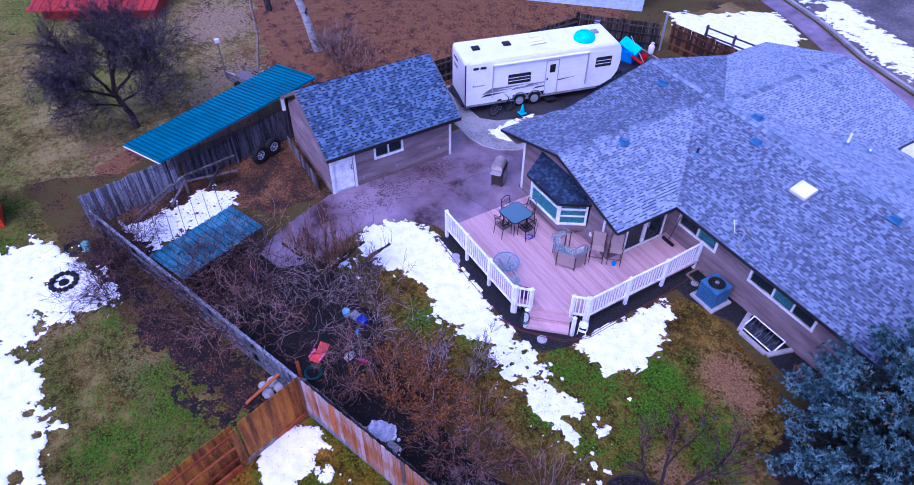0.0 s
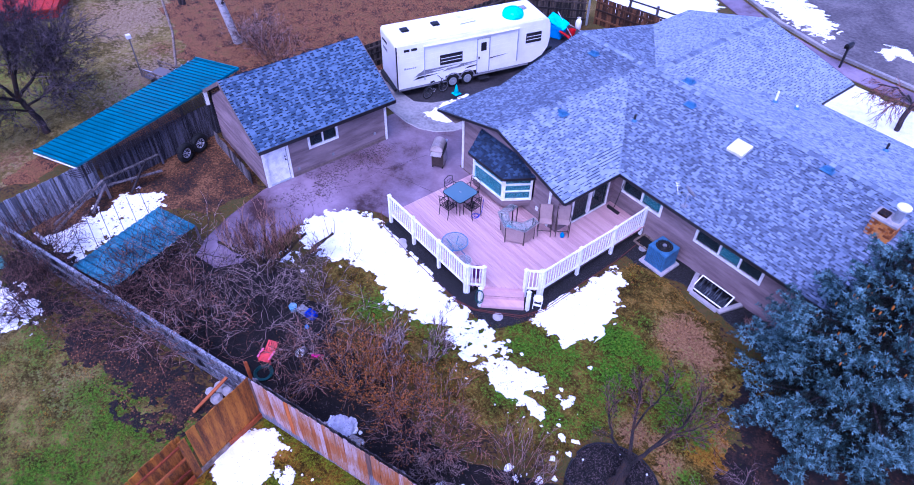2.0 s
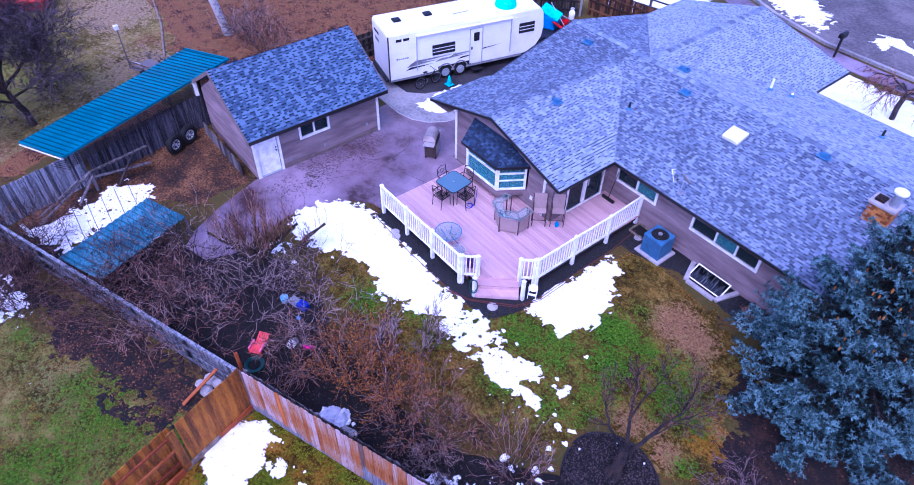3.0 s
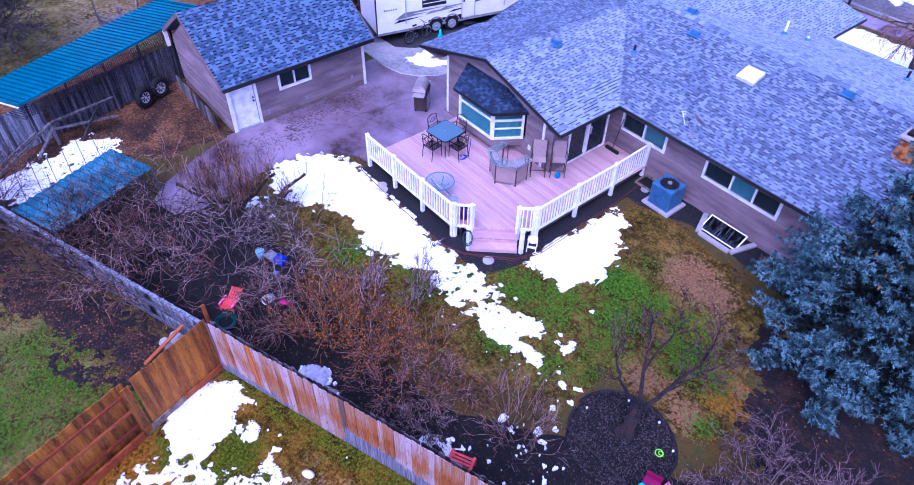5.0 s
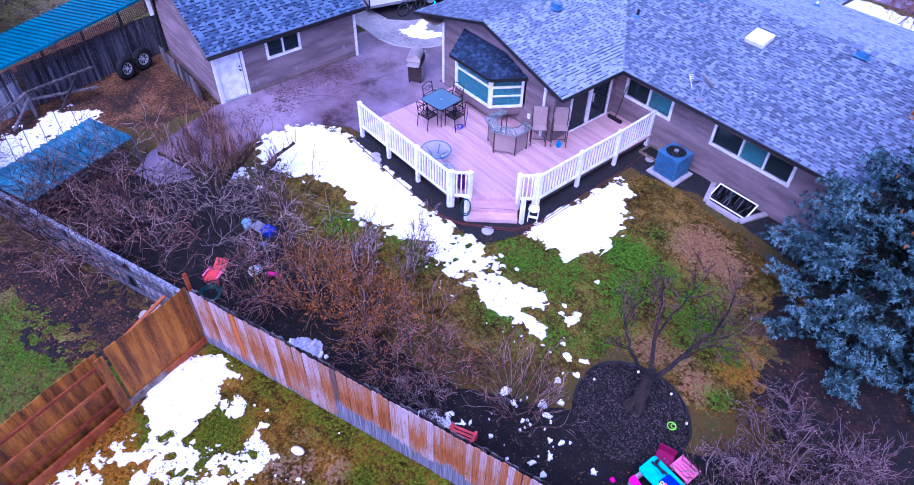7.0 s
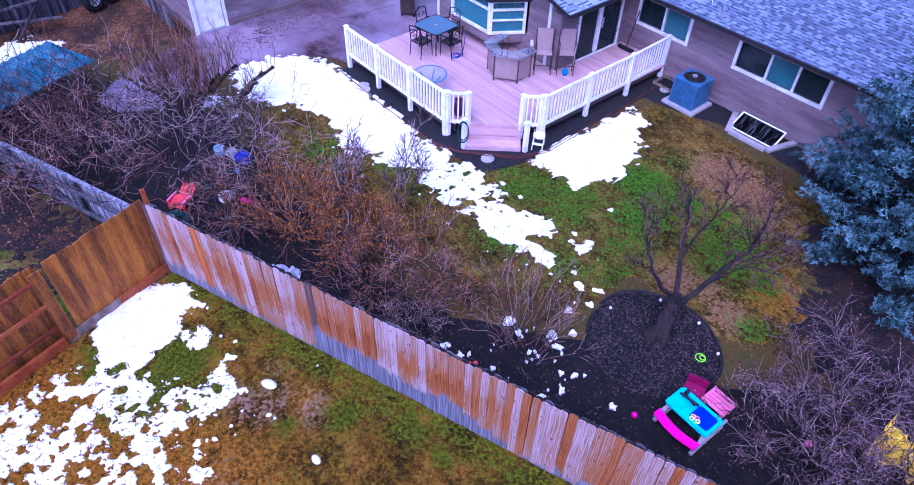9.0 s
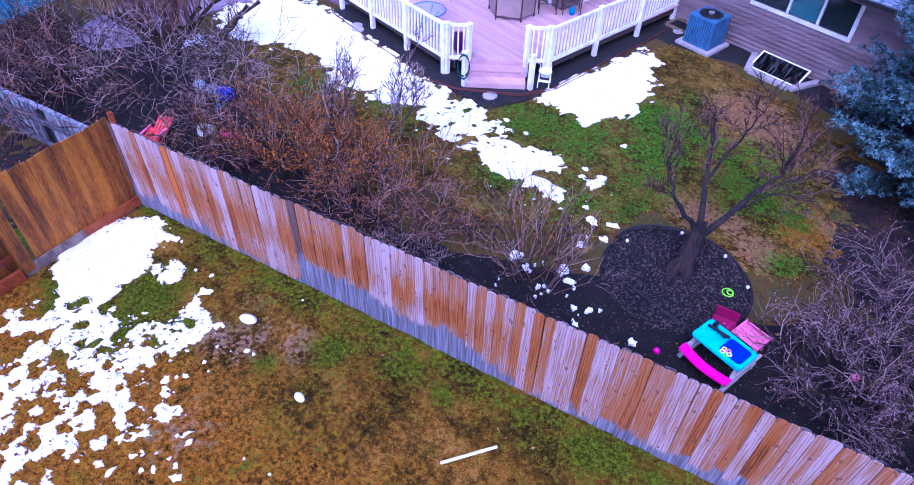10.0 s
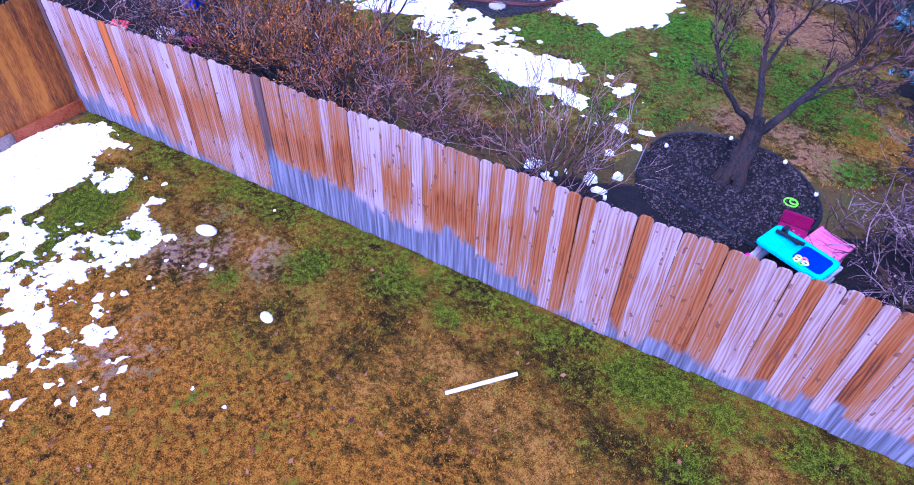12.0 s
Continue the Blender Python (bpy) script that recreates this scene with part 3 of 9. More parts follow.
NEAR_LAWN = [(.02, .0), (13, 4.76), (22, 8.05), (22, -12), (2.6, -12)]
YARD = [(-4.5, 4.3), (-3.5, 5.4), (0, 6.8), (1.3, 7.3), (1.9, 9), (2.1, 13), (4, 13.2), (8.2, 12.2), (8.4, 10.2), (9.2, 8.6), (8.6, 7.4), (6.2, 7.2), (5.8, 5.6), (4.4, 4.6), (2.6, 4.2), (0.5, 4.1), (-2, 3.7)]
BED = [(-11, -3.7), (0, .45), (16, 6.35), (16, 9), (11, 8.4), (9.3, 7.3), (8.2, 6.0), (6.2, 4.9), (4.6, 3.8), (2.6, 3.3), (0.4, 3.1), (-2.5, 3.3), (-6, 3.0), (-7.2, 1.2), (-9.4, -1.6)]
NEXT_LAWN = [(-.3, -1.1), (1.7, -9), (1, -16), (-22, -22), (-24, -8), (-11.5, -5.2), (-6, -3.6)]
grown(structure("lawn_near", patch(NEAR_LAWN, 0.012, 0.2, 0.12, 0.01), M["lawn"], "orange-brown winter lawn with green tufts"), near_green, near_bare, near_rust)
grown(structure("lawn_yard", patch(YARD, 0.018, 0.15, 0.1, 0.35), M["green_lawn"], "patchy green and straw-coloured back lawn"), yard_green, yard_bare, yard_rust)
structure("planting_bed", patch(BED, 0.03, 0.3, 0.12, 0.25, hump=0.02), M["mulch"], "dark bark mulch under the shrubs")
grown(structure("lawn_next_door", patch(NEXT_LAWN, 0.012, 0.2, 0.2, 0.3), M["pale_lawn"], "green and straw-coloured lawn over the old fence"), next_green, next_bare, next_rust)
structure("dirt_strip", patch([(-.4, -.5), (-.9, -2.4), (-3.5, -3.2), (-7.5, -4.2), (-11, -4.6), (-11, -4.1), (-.5, -.3)], 0.03, 0.3, 0.08, 0.55, hump=0.02, fine=0.5), M["dirt"], "bare wet soil along the old fence")
structure("dirt_yard", patch([(-9.3, 4.3), (-9.2, 2.4), (-10.3, .6), (-11.5, -3.6), (-12.6, -3.3), (-14, 4.3), (-13.6, 4.7)], 0.02, 0.3, 0.12, 0.25, hump=0.02), M["yard_soil"], "bare wet soil beside the garage shed")
structure("dirt_under_spruce", patch([(7.9, 12.6), (7.6, 11.0), (8.3, 9.9), (9.0, 9.0), (9.6, 8.0), (12, 8.2), (16, 9), (16, 14.2), (8.2, 14.2)], 0.03, 0.3, 0.08, 0.5, hump=0.02, fine=0.5), M["needle_soil"], "dark soil and needles under the spruce")
structure("house_border", patch([(1.5, 13.0), (2.2, 12.9), (3.2, 13.3), (3.8, 13.5), (5.6, 13.5), (6.4, 13.3), (7.2, 13.2), (8.6, 12.9), (8.6, 14.3), (1.5, 14.3)], 0.026, 0.4, 0.1, 0.12), M["gravel"], "dark gravel border along the house wall")
structure("deck_border", patch([(-4.9, 7.6), (-4.7, 6.95), (-.3, 6.9), (.75, 6.95), (1.55, 7.1), (1.9, 8.2), (1.75, 9.3), (1.75, 14.2), (.9, 14.2), (.9, 9.3), (-.3, 7.9)], 0.03, 0.4, 0.08, 0.06), M["gravel"], "dark gravel border round the deck")
grown(structure("far_lawn", patch([(-15.5, -4), (-17, -14), (-34, -18), (-40, 14), (-21, 9), (-17, 6)], 0.012, 0.2, 0.35, 0.5), M["far_turf"], "olive and straw-coloured lawn of the lot behind"), far_green, far_bare, far_rust)
structure("leaf_litter", patch([(-14.6, 6.4), (-18.4, 4.7), (-20, 5.1), (-24, 6.4), (-29, 7.5), (-42, 11), (-46, 34), (-16, 26), (-14.4, 12)], 0.016, 0.2, 0.3, 0.5), M["litter"], "red-brown fallen leaves under tall trees")
structure("litter_bank", patch([(-14.9, -2.4), (-15.6, 3.8), (-17.6, 4.0), (-17.0, -1.2), (-15.8, -3.6)], 0.02, 0.2, 0.15, 0.4), M["litter"], "reddish leaf litter along the lean-to")

# mulch ring round the ornamental tree, with a black edging band
RING = (7.35, 6.2, 1.25)
ring_pts = [(RING[0] + RING[2] * (1 + 0.05 * math.sin(3 * a)) * math.cos(a), RING[1] + RING[2] * math.sin(a)) for a in (2 * math.pi * k / 40 for k in range(40))]
structure("tree_ring", patch(ring_pts, 0.05, 0.5, 0.06, 0.02, hump=0.015), M["mulch"], "dark bark chips round the ornamental tree")
arc = [(x, y, 0.045) for x, y in ring_pts if y > 5.4]
arc.sort(key=lambda p: math.atan2(p[1] - RING[1], p[0] - RING[0]))
ring_edge = thing("garden_edging", "black plastic edging bent round the tree bed", "edging", at=(RING[0], RING[1], 0))
part("edging_band", tube([(x - RING[0], y - RING[1], z) for x, y, z in arc], 0.028, 6), M["dark_plastic"], ring_edge)

# paving
def arc_pts(cx, cy, r, a0, a1, n=14):
    return [(cx + r * math.cos(radians(a0 + (a1 - a0) * k / n)), cy + r * math.sin(radians(a0 + (a1 - a0) * k / n))) for k in range(n + 1)]


PATIO = [(-7.3, 0.9), (-7.9, 1.5), (-8.5, 2.6), (-9.19, 4.4), (-9.19, 10.12), (-10.6, 10.12), (-10.6, 11.45), (-9.7, 11.45), (-8.95, 11.62), (-8.35, 12.05), (-7.95, 12.7), (-7.8, 13.4), (-5.85, 13.4), (-5.85, 11.4), (-4.78, 11.4), (-4.78, 7.4), (-5.4, 7.25), (-6.0, 6.7), (-6.5, 5.6), (-6.6, 4.4), (-6.2, 3.2), (-6.0, 2.0), (-6.3, 1.2)]
PAD = [(-9.72, 11.47), (-14.2, 11.47), (-14.2, 24), (-7.0, 24), (-7.0, 13.42), (-7.78, 13.42), (-7.93, 12.72), (-8.33, 12.07), (-8.94, 11.64)]
patio = structure("patio", prism(PATIO, -0.1, 0.035), M["concrete"], "mauve stained concrete patio, damp in places")
pad = structure("parking_pad", prism(PAD, -0.1, 0.03), M["pad"], "pale concrete parking pad beside the house")
for pts in (arc_pts(-8.6, 9.6, 1.35, -70, 75), arc_pts(-6.4, 6.6, 1.5, 110, 215), [(-7.4, 8.6), (-6.2, 9.2), (-5.0, 9.6)], [(-8.0, 5.6), (-7.3, 7.4), (-7.5, 8.6), (-7.2, 10.8)], arc_pts(-7.6, 4.2, 1.3, 20, 110)):
    part("score_line", tube([(x, y, 0.034) for x, y in pts], 0.006, 4), M["dirt"], patio)
structure("gravel_strip", prism([(-14.0, 12.6), (-10.9, 12.7), (-10.3, 13.3), (-9.9, 14.4), (-9.6, 15.6), (-8.6, 23.9), (-13.9, 23.9)], -0.05, 0.036), M["dark_pad"], "darker paving under the trailer")
part("pad_edge", tube([(x, y, 0.034) for x, y in ((-14, 11.46), (-9.7, 11.46), (-8.95, 11.63), (-8.34, 12.06), (-7.94, 12.71), (-7.79, 13.4))], 0.03, 4), M["pale_stone"], pad)

# street side
structure("front_yard", patch([(2.2, 24), (2.4, 30.4), (-6, 31), (-14, 33), (-14, 25.5), (-7.2, 26.5), (-3, 24)], 0.012, 0.2, 0.3, 0.3), M["tan_lawn"], "dull front lawn between house and pavement")
structure("driveway", prism([(-6.6, 23.6), (-1.4, 23.6), (-1.4, 30.9), (-6.2, 31.6)], -0.1, 0.03), M["pad"], "pale concrete driveway")
structure("pavement", prism([(-30, 39.2), (-10, 33.6), (-6, 31.9), (-2, 31.0), (40, 31.0), (40, 32.2), (-1.8, 32.2), (-5.4, 33.1), (-9.4, 34.8), (-29.6, 40.4)], -0.1, 0.05), M["concrete"], "pinkish concrete pavement")
structure("kerb", prism([(-29.6, 40.7), (-9.4, 35.1), (-5.4, 33.4), (-1.8, 32.5), (40, 32.5), (40, 32.7), (-1.8, 32.7), (-5.3, 33.6), (-9.3, 35.3), (-29.5, 40.9)], -0.1, 0.14), M["pad"], "concrete kerb")
structure("road", prism([(-29.5, 40.92), (-9.3, 35.32), (-5.3, 33.62), (-1.8, 32.72), (40, 32.72), (40, 42), (-1, 42.4), (-28, 50)], -0.1, 0.012), M["asphalt"], "grey-violet asphalt street with melting slush")

# snow
SNOW = (
    ("beside the deck, smooth and thick", [(-6.7, 5.1), (-6.3, 6.3), (-5.5, 7.0), (-4.6, 6.95), (-2.1, 6.9), (-.3, 6.85), (.6, 6.75), (1.2, 6.95), (.8, 6.3), (.0, 5.75), (-1.3, 5.1), (-2.5, 5.35), (-3.4, 5.1), (-4.1, 4.7), (-5.3, 4.15), (-6.3, 4.4)], 0.06, 0.14, 0.0, 0.05, 0.3, 0.5),
    ("on the lawn by the steps", [(1.85, 9.3), (1.95, 12.0), (2.25, 12.3), (2.8, 11.5), (3.2, 10.9), (3.7, 9.9), (3.7, 9.2), (3.2, 8.55), (2.1, 8.3), (1.85, 8.6)], 0.06, 0.1, 0.0, 0.045, 0.3, 0.45),
    ("in a broken trail across the lawn", [(2.2, 5.75), (2.3, 6.45), (2.95, 6.8), (3.73, 7.2), (4.1, 7.15), (4.15, 6.75), (3.85, 6.35), (4.6, 6.42), (4.75, 6.16), (4.06, 6.05), (3.39, 5.79), (2.6, 5.87)], 0.035, 0.05, 0.2, 0.03, 0.15, 0.5),
    ("thinning out beside the deck steps", [(.5, 6.3), (1.0, 6.95), (1.7, 6.9), (2.3, 7.1), (2.7, 7.0), (2.2, 6.7), (2.0, 6.2), (1.7, 5.7), (.9, 5.8)], 0.035, 0.08, 0.29, 0.03, 0.2, 0.8),
    ("in a small patch on the lawn", [(4.45, 7.0), (4.82, 7.42), (4.97, 7.1), (5.02, 6.72), (4.74, 6.81)], 0.035, 0.04, 0.0, 0.03, 0.1, 0.3),
    ("melting in the fence corner", [(.3, -1.7), (.13, -.4), (.58, -.02), (.91, .06), (1.4, -.45), (1.72, -.99), (1.9, -1.45), (1.5, -2.0)], 0.06, 0.05, 0.0, 0.035, 0.15, 0.4),
    ("breaking up over the turf", [(1.3, -1.6), (2.31, -1.57), (2.75, -1.25), (2.85, -.8), (2.8, -.25), (3.15, -.2), (3.55, -.3), (3.6, -.8), (3.55, -1.2), (3.45, -1.45), (3.4, -1.75), (3.2, -2.1), (2.6, -2.6), (1.4, -2.4)], 0.03, 0.05, 0.43, 0.03, 0.3, 0.9),
    ("in a small ragged patch on the turf", [(1.81, -.56), (1.61, -.13), (2.05, .0), (2.24, -.17), (2.23, -.42)], 0.03, 0.04, 0.0, 0.025, 0.15, 0.5),
    ("in ragged scraps over brown turf", [(2.9, -2.3), (3.44, -1.7), (3.62, -1.63), (3.94, -1.53), (4.17, -1.45), (4.76, -1.33), (4.94, -1.37), (4.66, -1.66), (4.47, -1.94), (4.22, -2.1), (4.4, -2.5), (4.2, -4), (4.0, -5.5), (2, -6.5), (1.2, -4.6), (1.2, -2.2), (2.2, -2.1)], 0.03, 0.06, 0.43, 0.035, 0.3, 0.8),
    ("lying under the timber frame", [(-11.3, -3.1), (-12.1, .4), (-11.2, 1.2), (-10.2, .6), (-9.5, -2.4)], 0.04, 0.15, 0.25, 0.04, 0.3, 1.0),
    ("on the next lawn", [(-12, -6.2), (-10.6, -4.9), (-8.2, -4.2), (-7.4, -4.3), (-7.6, -5.2), (-7.9, -6.4), (-7.0, -7.2), (-4.2, -6.6), (-2.2, -7.3), (-1.4, -8.5), (-3, -14), (-13, -12)], 0.05, 0.3, 0.0, 0.06, 0.4, 1.9),
    ("behind the shrubs by the patio", [(-5.9, 3.5), (-5.2, 3.9), (-4.8, 3.5), (-5.4, 2.9)], 0.04, 0.15, 0.45, 0.06, 0.2),
    ("at the edge of the parking pad", [(-9.8, 12.55), (-9.35, 12.4), (-8.7, 12.9), (-8.3, 13.6), (-8.6, 13.9), (-9.3, 13.3), (-9.7, 14.2), (-9.85, 15.2), (-10.0, 15.1), (-9.95, 13.6)], 0.08, 0.06, 0.0, 0.05, 0.2),
    ("on the front verge", [(-14.8, 28.4), (-11.6, 34.0), (-8.6, 32.6), (-7.4, 30), (-9.6, 27.6), (-12, 27)], 0.06, 0.3, 0.0, 0.2, 0.5),
    ("on the strip by the street", [(-14, 37.4), (-7.8, 35.0), (-4.2, 33.9), (-2.6, 33.7), (-3.5, 36.2), (-7.3, 37.6), (-13, 39.4)], 0.06, 0.4, 0.3, 0.12, 0.5, 0.5),
    ("over the front lawn", [(-1.1, 26.6), (-1.2, 30.5), (16, 30.7), (16, 23.7), (2.2, 23.7), (2.2, 26.6)], 0.08, 0.2, 0.0, 0.2, 0.4),
    ("in slushy scraps on the street", [(-3, 35), (3, 34), (9, 36), (2, 38)], 0.05, 0.5, 0.52, 0.2, 0.5),
    ("on the far side of the street", [(-8, 43.5), (12, 42.6), (14, 60), (-14, 60)], 0.1, 0.3, 0.0, 0.5, 0.5),
    ("in crumbs on the mulch", [(4.4, 2.5), (4.6, 2.9), (5.3, 3.2), (5.2, 2.8)], 0.04, 0.08, 0.0, 0.03, 0.1, 1.2),
)
def melt(m, base=0.0):
    """Let old snow thin out to scattered grains where it is thinnest."""
    t, link = m.node_tree.nodes, m.node_tree.links.new
    sep, geo, n, add, ramp = (t.new("ShaderNode" + k) for k in ("SeparateXYZ", "NewGeometry", "TexNoise", "Math", "MapRange"))
    link(geo.outputs["Position"], sep.inputs[0])
    link(geo.outputs["Position"], n.inputs["Vector"])
    n.inputs["Scale"].default_value, n.inputs["Detail"].default_value, n.inputs["Roughness"].default_value = 16, 5, 0.7
    add.operation = "MULTIPLY_ADD"
    link(n.outputs["Fac"], add.inputs[0])
    add.inputs[1].default_value = 0.16
    link(sep.outputs[2], add.inputs[2])
    link(add.outputs[0], ramp.inputs["Value"])
    ramp.inputs["From Min"].default_value, ramp.inputs["From Max"].default_value = base + 0.088, base + 0.1
    link(ramp.outputs["Result"], t["Principled BSDF"].inputs["Alpha"])
    return m


M["mud"] = melt(mat("thin_mud", [(.025, .011, .006), (.065, .032, .02), (.12, .068, .046)], 2, 0.5, bump=0.3, fine=0.4), 0.034)
for muddy in ([(-9.05, 6.2), (-9.05, 8.8), (-8.75, 9.9), (-7.95, 9.7), (-7.8, 8.6), (-7.95, 7.3), (-8.1, 6.2)], [(-8.4, 4.6), (-8.6, 5.6), (-7.6, 6.6), (-7.2, 6.0), (-7.5, 4.6)]):
    v, f = patch(muddy, 0.006, 0.02, 0.08, 0.3, fine=0.4)
    stain = structure("mud_stain", ([(x, y, 0.036 + max(z, 0.0)) for x, y, z in v], f), M["mud"], "thin brown mud washed over the patio")
M["thin_snow"] = melt(mat("melting_snow", [(.74, .75, .78), (.84, .84, .86), (.9, .9, .9)], 3, 0.75, bump=0.4, bscale=9, fine=0.3))
for where, poly, thick, wob, holes, res, fine, *speck in SNOW:
    ob = part("snow_patch", patch(poly, thick * 0.7 + 0.012, 0.3, res, wob * 0.5, 1.3, holes, 6.0 if res < 0.1 else 0.9, 0.012, fine, *speck, grow_by=0.08), M["thin_snow"], None, smooth=True)
    tagged(ob, "old white snow " + where, "snow", "snow patches")
def scraps(places, seed):
    """Little ragged leftovers of snow; places are (x, y, size)."""
    r = np.random.default_rng(seed)
    out = []
    for x, y, size in places:
        n = 11
        rad = size * .65 * (0.55 + 0.9 * r.random(n))
        long, turn = r.uniform(0.9, 1.7), r.uniform(0, 3.14)
        rim = []
        for k in range(n):
            a = 2 * math.pi * k / n
            u, w = rad[k] * math.cos(a) * long, rad[k] * math.sin(a)
            rim.append((u * math.cos(turn) - w * math.sin(turn), u * math.sin(turn) + w * math.cos(turn)))
        lift = 0.05 if inside(BED, np.array([x]), np.array([y]))[0] > -0.3 and (x > 3 or y < 2.2) else 0.0
        v = [(x + u, y + w, 0.0) for u, w in rim] + [(x + u * .85, y + w * .85, lift + 0.012 + size * .1) for u, w in rim] + [(x + u * .45, y + w * .45, lift + 0.015 + size * .14) for u, w in rim]
        f = [(q * n + k, q * n + (k + 1) % n, (q + 1) * n + (k + 1) % n, (q + 1) * n + k) for q in (0, 1) for k in range(n)]
        out.append((v, f + [tuple(range(2 * n, 3 * n))]))
    return merge(*out)


r6 = np.random.default_rng(6)
yard_bits = [(5.19, 6.4, .1), (5.53, 6.2, .13), (5.83, 6.41, .12), (5.98, 6.02, .12), (5.82, 5.55, .12), (5.75, 5.8, .06), (4.38, 7.27, .1), (4.36, 8.51, .12), (5.28, 4.44, .14), (5.62, 4.4, .1), (6.06, 4.86, .16), (6.27, 5.21, .1),
             (6.32, 4.74, .1), (6.76, 4.36, .08), (6.94, 4.51, .07), (7.01, 4.11, .1), (6.88, 3.72, .1), (7.2, 3.73, .09), (7.81, 4.56, .1), (7.06, 4.66, .05), (6.06, 4.25, .08), (5.91, 3.48, .08), (5.4, 3.35, .06), (2.11, 7.2, .1), (2.73, 7.2, .09),
             (4.9, 6.0, .05), (4.4, 5.8, .05), (3.6, 5.4, .05), (2.4, 5.3, .06), (1.2, 5.4, .06), (-.4, 5.2, .05), (-1.6, 4.8, .06)]
yard_bits += [(x, y, r6.uniform(.02, .05)) for x, y in zip(*scatter([(5.0, 4.2), (5.9, 5.0), (6.9, 4.9), (7.4, 3.9), (6.8, 3.3), (5.9, 3.4)], 34, 7))]
yard_bits += [(1.15, 1.45, .1), (1.3, 1.3, .07), (1.9, 1.75, .12), (2.05, 1.85, .08), (2.35, 1.75, .07), (2.5, 1.6, .1), (2.15, 1.6, .06), (1.6, 1.95, .06), (-4.4, 3.5, .12), (-4.7, 3.1, .1), (-5.1, 2.6, .14)]
yard_bits += [(x, y, r6.uniform(.015, .04)) for x, y in zip(*scatter([(1.6, 5.2), (3.2, 7.3), (5.4, 7.2), (5.6, 5.9), (3.4, 5.2)], 70, 8))]
stuff("snow_crumbs_yard", scraps(yard_bits, 9), M["snow"], "small crumbs of snow left on lawn and mulch", "snow")
near_bits = [(2.68, -.12, .13), (2.75, -.02, .08), (4.65, -2.45, .1), (4.84, -2.37, .09), (4.82, -2.07, .09), (4.46, -2.1, .1), (5.09, -2.06, .06), (5.17, -1.93, .06), (5.46, -1.76, .12), (5.15, -1.71, .05), (5.31, -1.69, .06), (5.1, -1.42, .07), (4.06, -1.01, .06), (3.93, -1.26, .1),
             (4.97, -2.57, .06), (1.24, .04, .11), (1.36, .1, .06), (2.43, .15, .06), (3.85, 1.06, .04), (4.0, -.69, .05), (5.77, -.95, .03), (6.18, -.8, .04), (4.2, -.1, .06), (4.32, -.06, .05)]
near_bits += [(x, y, r6.uniform(.015, .045)) for x, y in zip(*scatter([(2.2, -1.6), (2.9, -.1), (4.1, -.2), (4.6, -1.2), (3.5, -2.0)], 60, 10))]
stuff("snow_crumbs_near", scraps(near_bits, 11), M["snow"], "small crumbs of snow left on the near grass", "snow")
snowball = thing("snowball", "rounded lump of snow on the lawn", "snow", at=(3.67, .19, 0))
part("snow_lump", moved(lathe([(.02, 0), (.1, 0.0), (.11, .03), (.07, .065), (.02, .075)], 11), Matrix.Rotation(.5, 4, "Z") @ Matrix.Diagonal((1.4, .85, 1, 1))), M["snow"], snowball, smooth=True)


def wpart(name, g, material, parent, label="", bevel=0.0, smooth=False):
    """A part given in world places."""
    top = parent
    while top.parent:
        top = top.parent
    o = top.matrix_basis.translation
    g = ([(p[0] - o.x, p[1] - o.y, p[2] - o.z) for p in g[0]], g[1])
    return part(name, g, material, parent, label, bevel, smooth)


def wall_run(p0, p1, z0, z1, openings=(), limit=None, lap=0.115, thick=0.12):
    """A wall from p0 to p1, its outside on the right of that way: the core and its lap boards.
    openings: (s0, s1, z0, z1); limit(z): the stretch that the wall has at a height."""
    ax, ay = p0
    length = math.hypot(p1[0] - ax, p1[1] - ay)
    dx, dy = (p1[0] - ax) / length, (p1[1] - ay) / length
    nx, ny = dy, -dx

    def at(s, out, z):
        return (ax + dx * s + nx * out, ay + dy * s + ny * out, z)

    def spans(za, zb):
        a, b = limit((za + zb) / 2) if limit else (0, length)
        cuts = sorted((o[0], o[1]) for o in openings if o[2] < zb - 1e-6 and o[3] > za + 1e-6)
        out = []
        for c0, c1 in cuts:
            if c0 > a:
                out.append((a, min(c0, b)))
            a = max(a, c1)
        if a < b:
            out.append((a, b))
        return out

    core, boards = [], []
    zs = sorted({z0, z1, *[z for o in openings for z in o[2:] if z0 < z < z1]})
    if limit:
        zs = sorted(set(zs) | set(np.arange(z0, z1, 0.06).tolist()))
    for za, zb in zip(zs, zs[1:]):
        for a, b in spans(za, zb):
            v = [at(s, o, z) for z in (za, zb) for o in (0, -thick) for s in (a, b)]
            core.append((v, [(0, 2, 3, 1), (4, 5, 7, 6), (0, 1, 5, 4), (2, 6, 7, 3), (0, 4, 6, 2), (1, 3, 7, 5)]))
    k = z0
    while k < z1 - 0.02:
        top = min(k + lap, z1)
        for a, b in spans(k, top):
            if b - a > 0.02:
                v = [at(s, o, z) for s in (a, b) for o, z in ((0.001, k), (0.046, k + .004), (0.004, top))]
                boards.append((v, [(0, 1, 4, 3), (1, 2, 5, 4), (0, 2, 1), (3, 4, 5)]))
        k += lap
    return merge(*core), boards


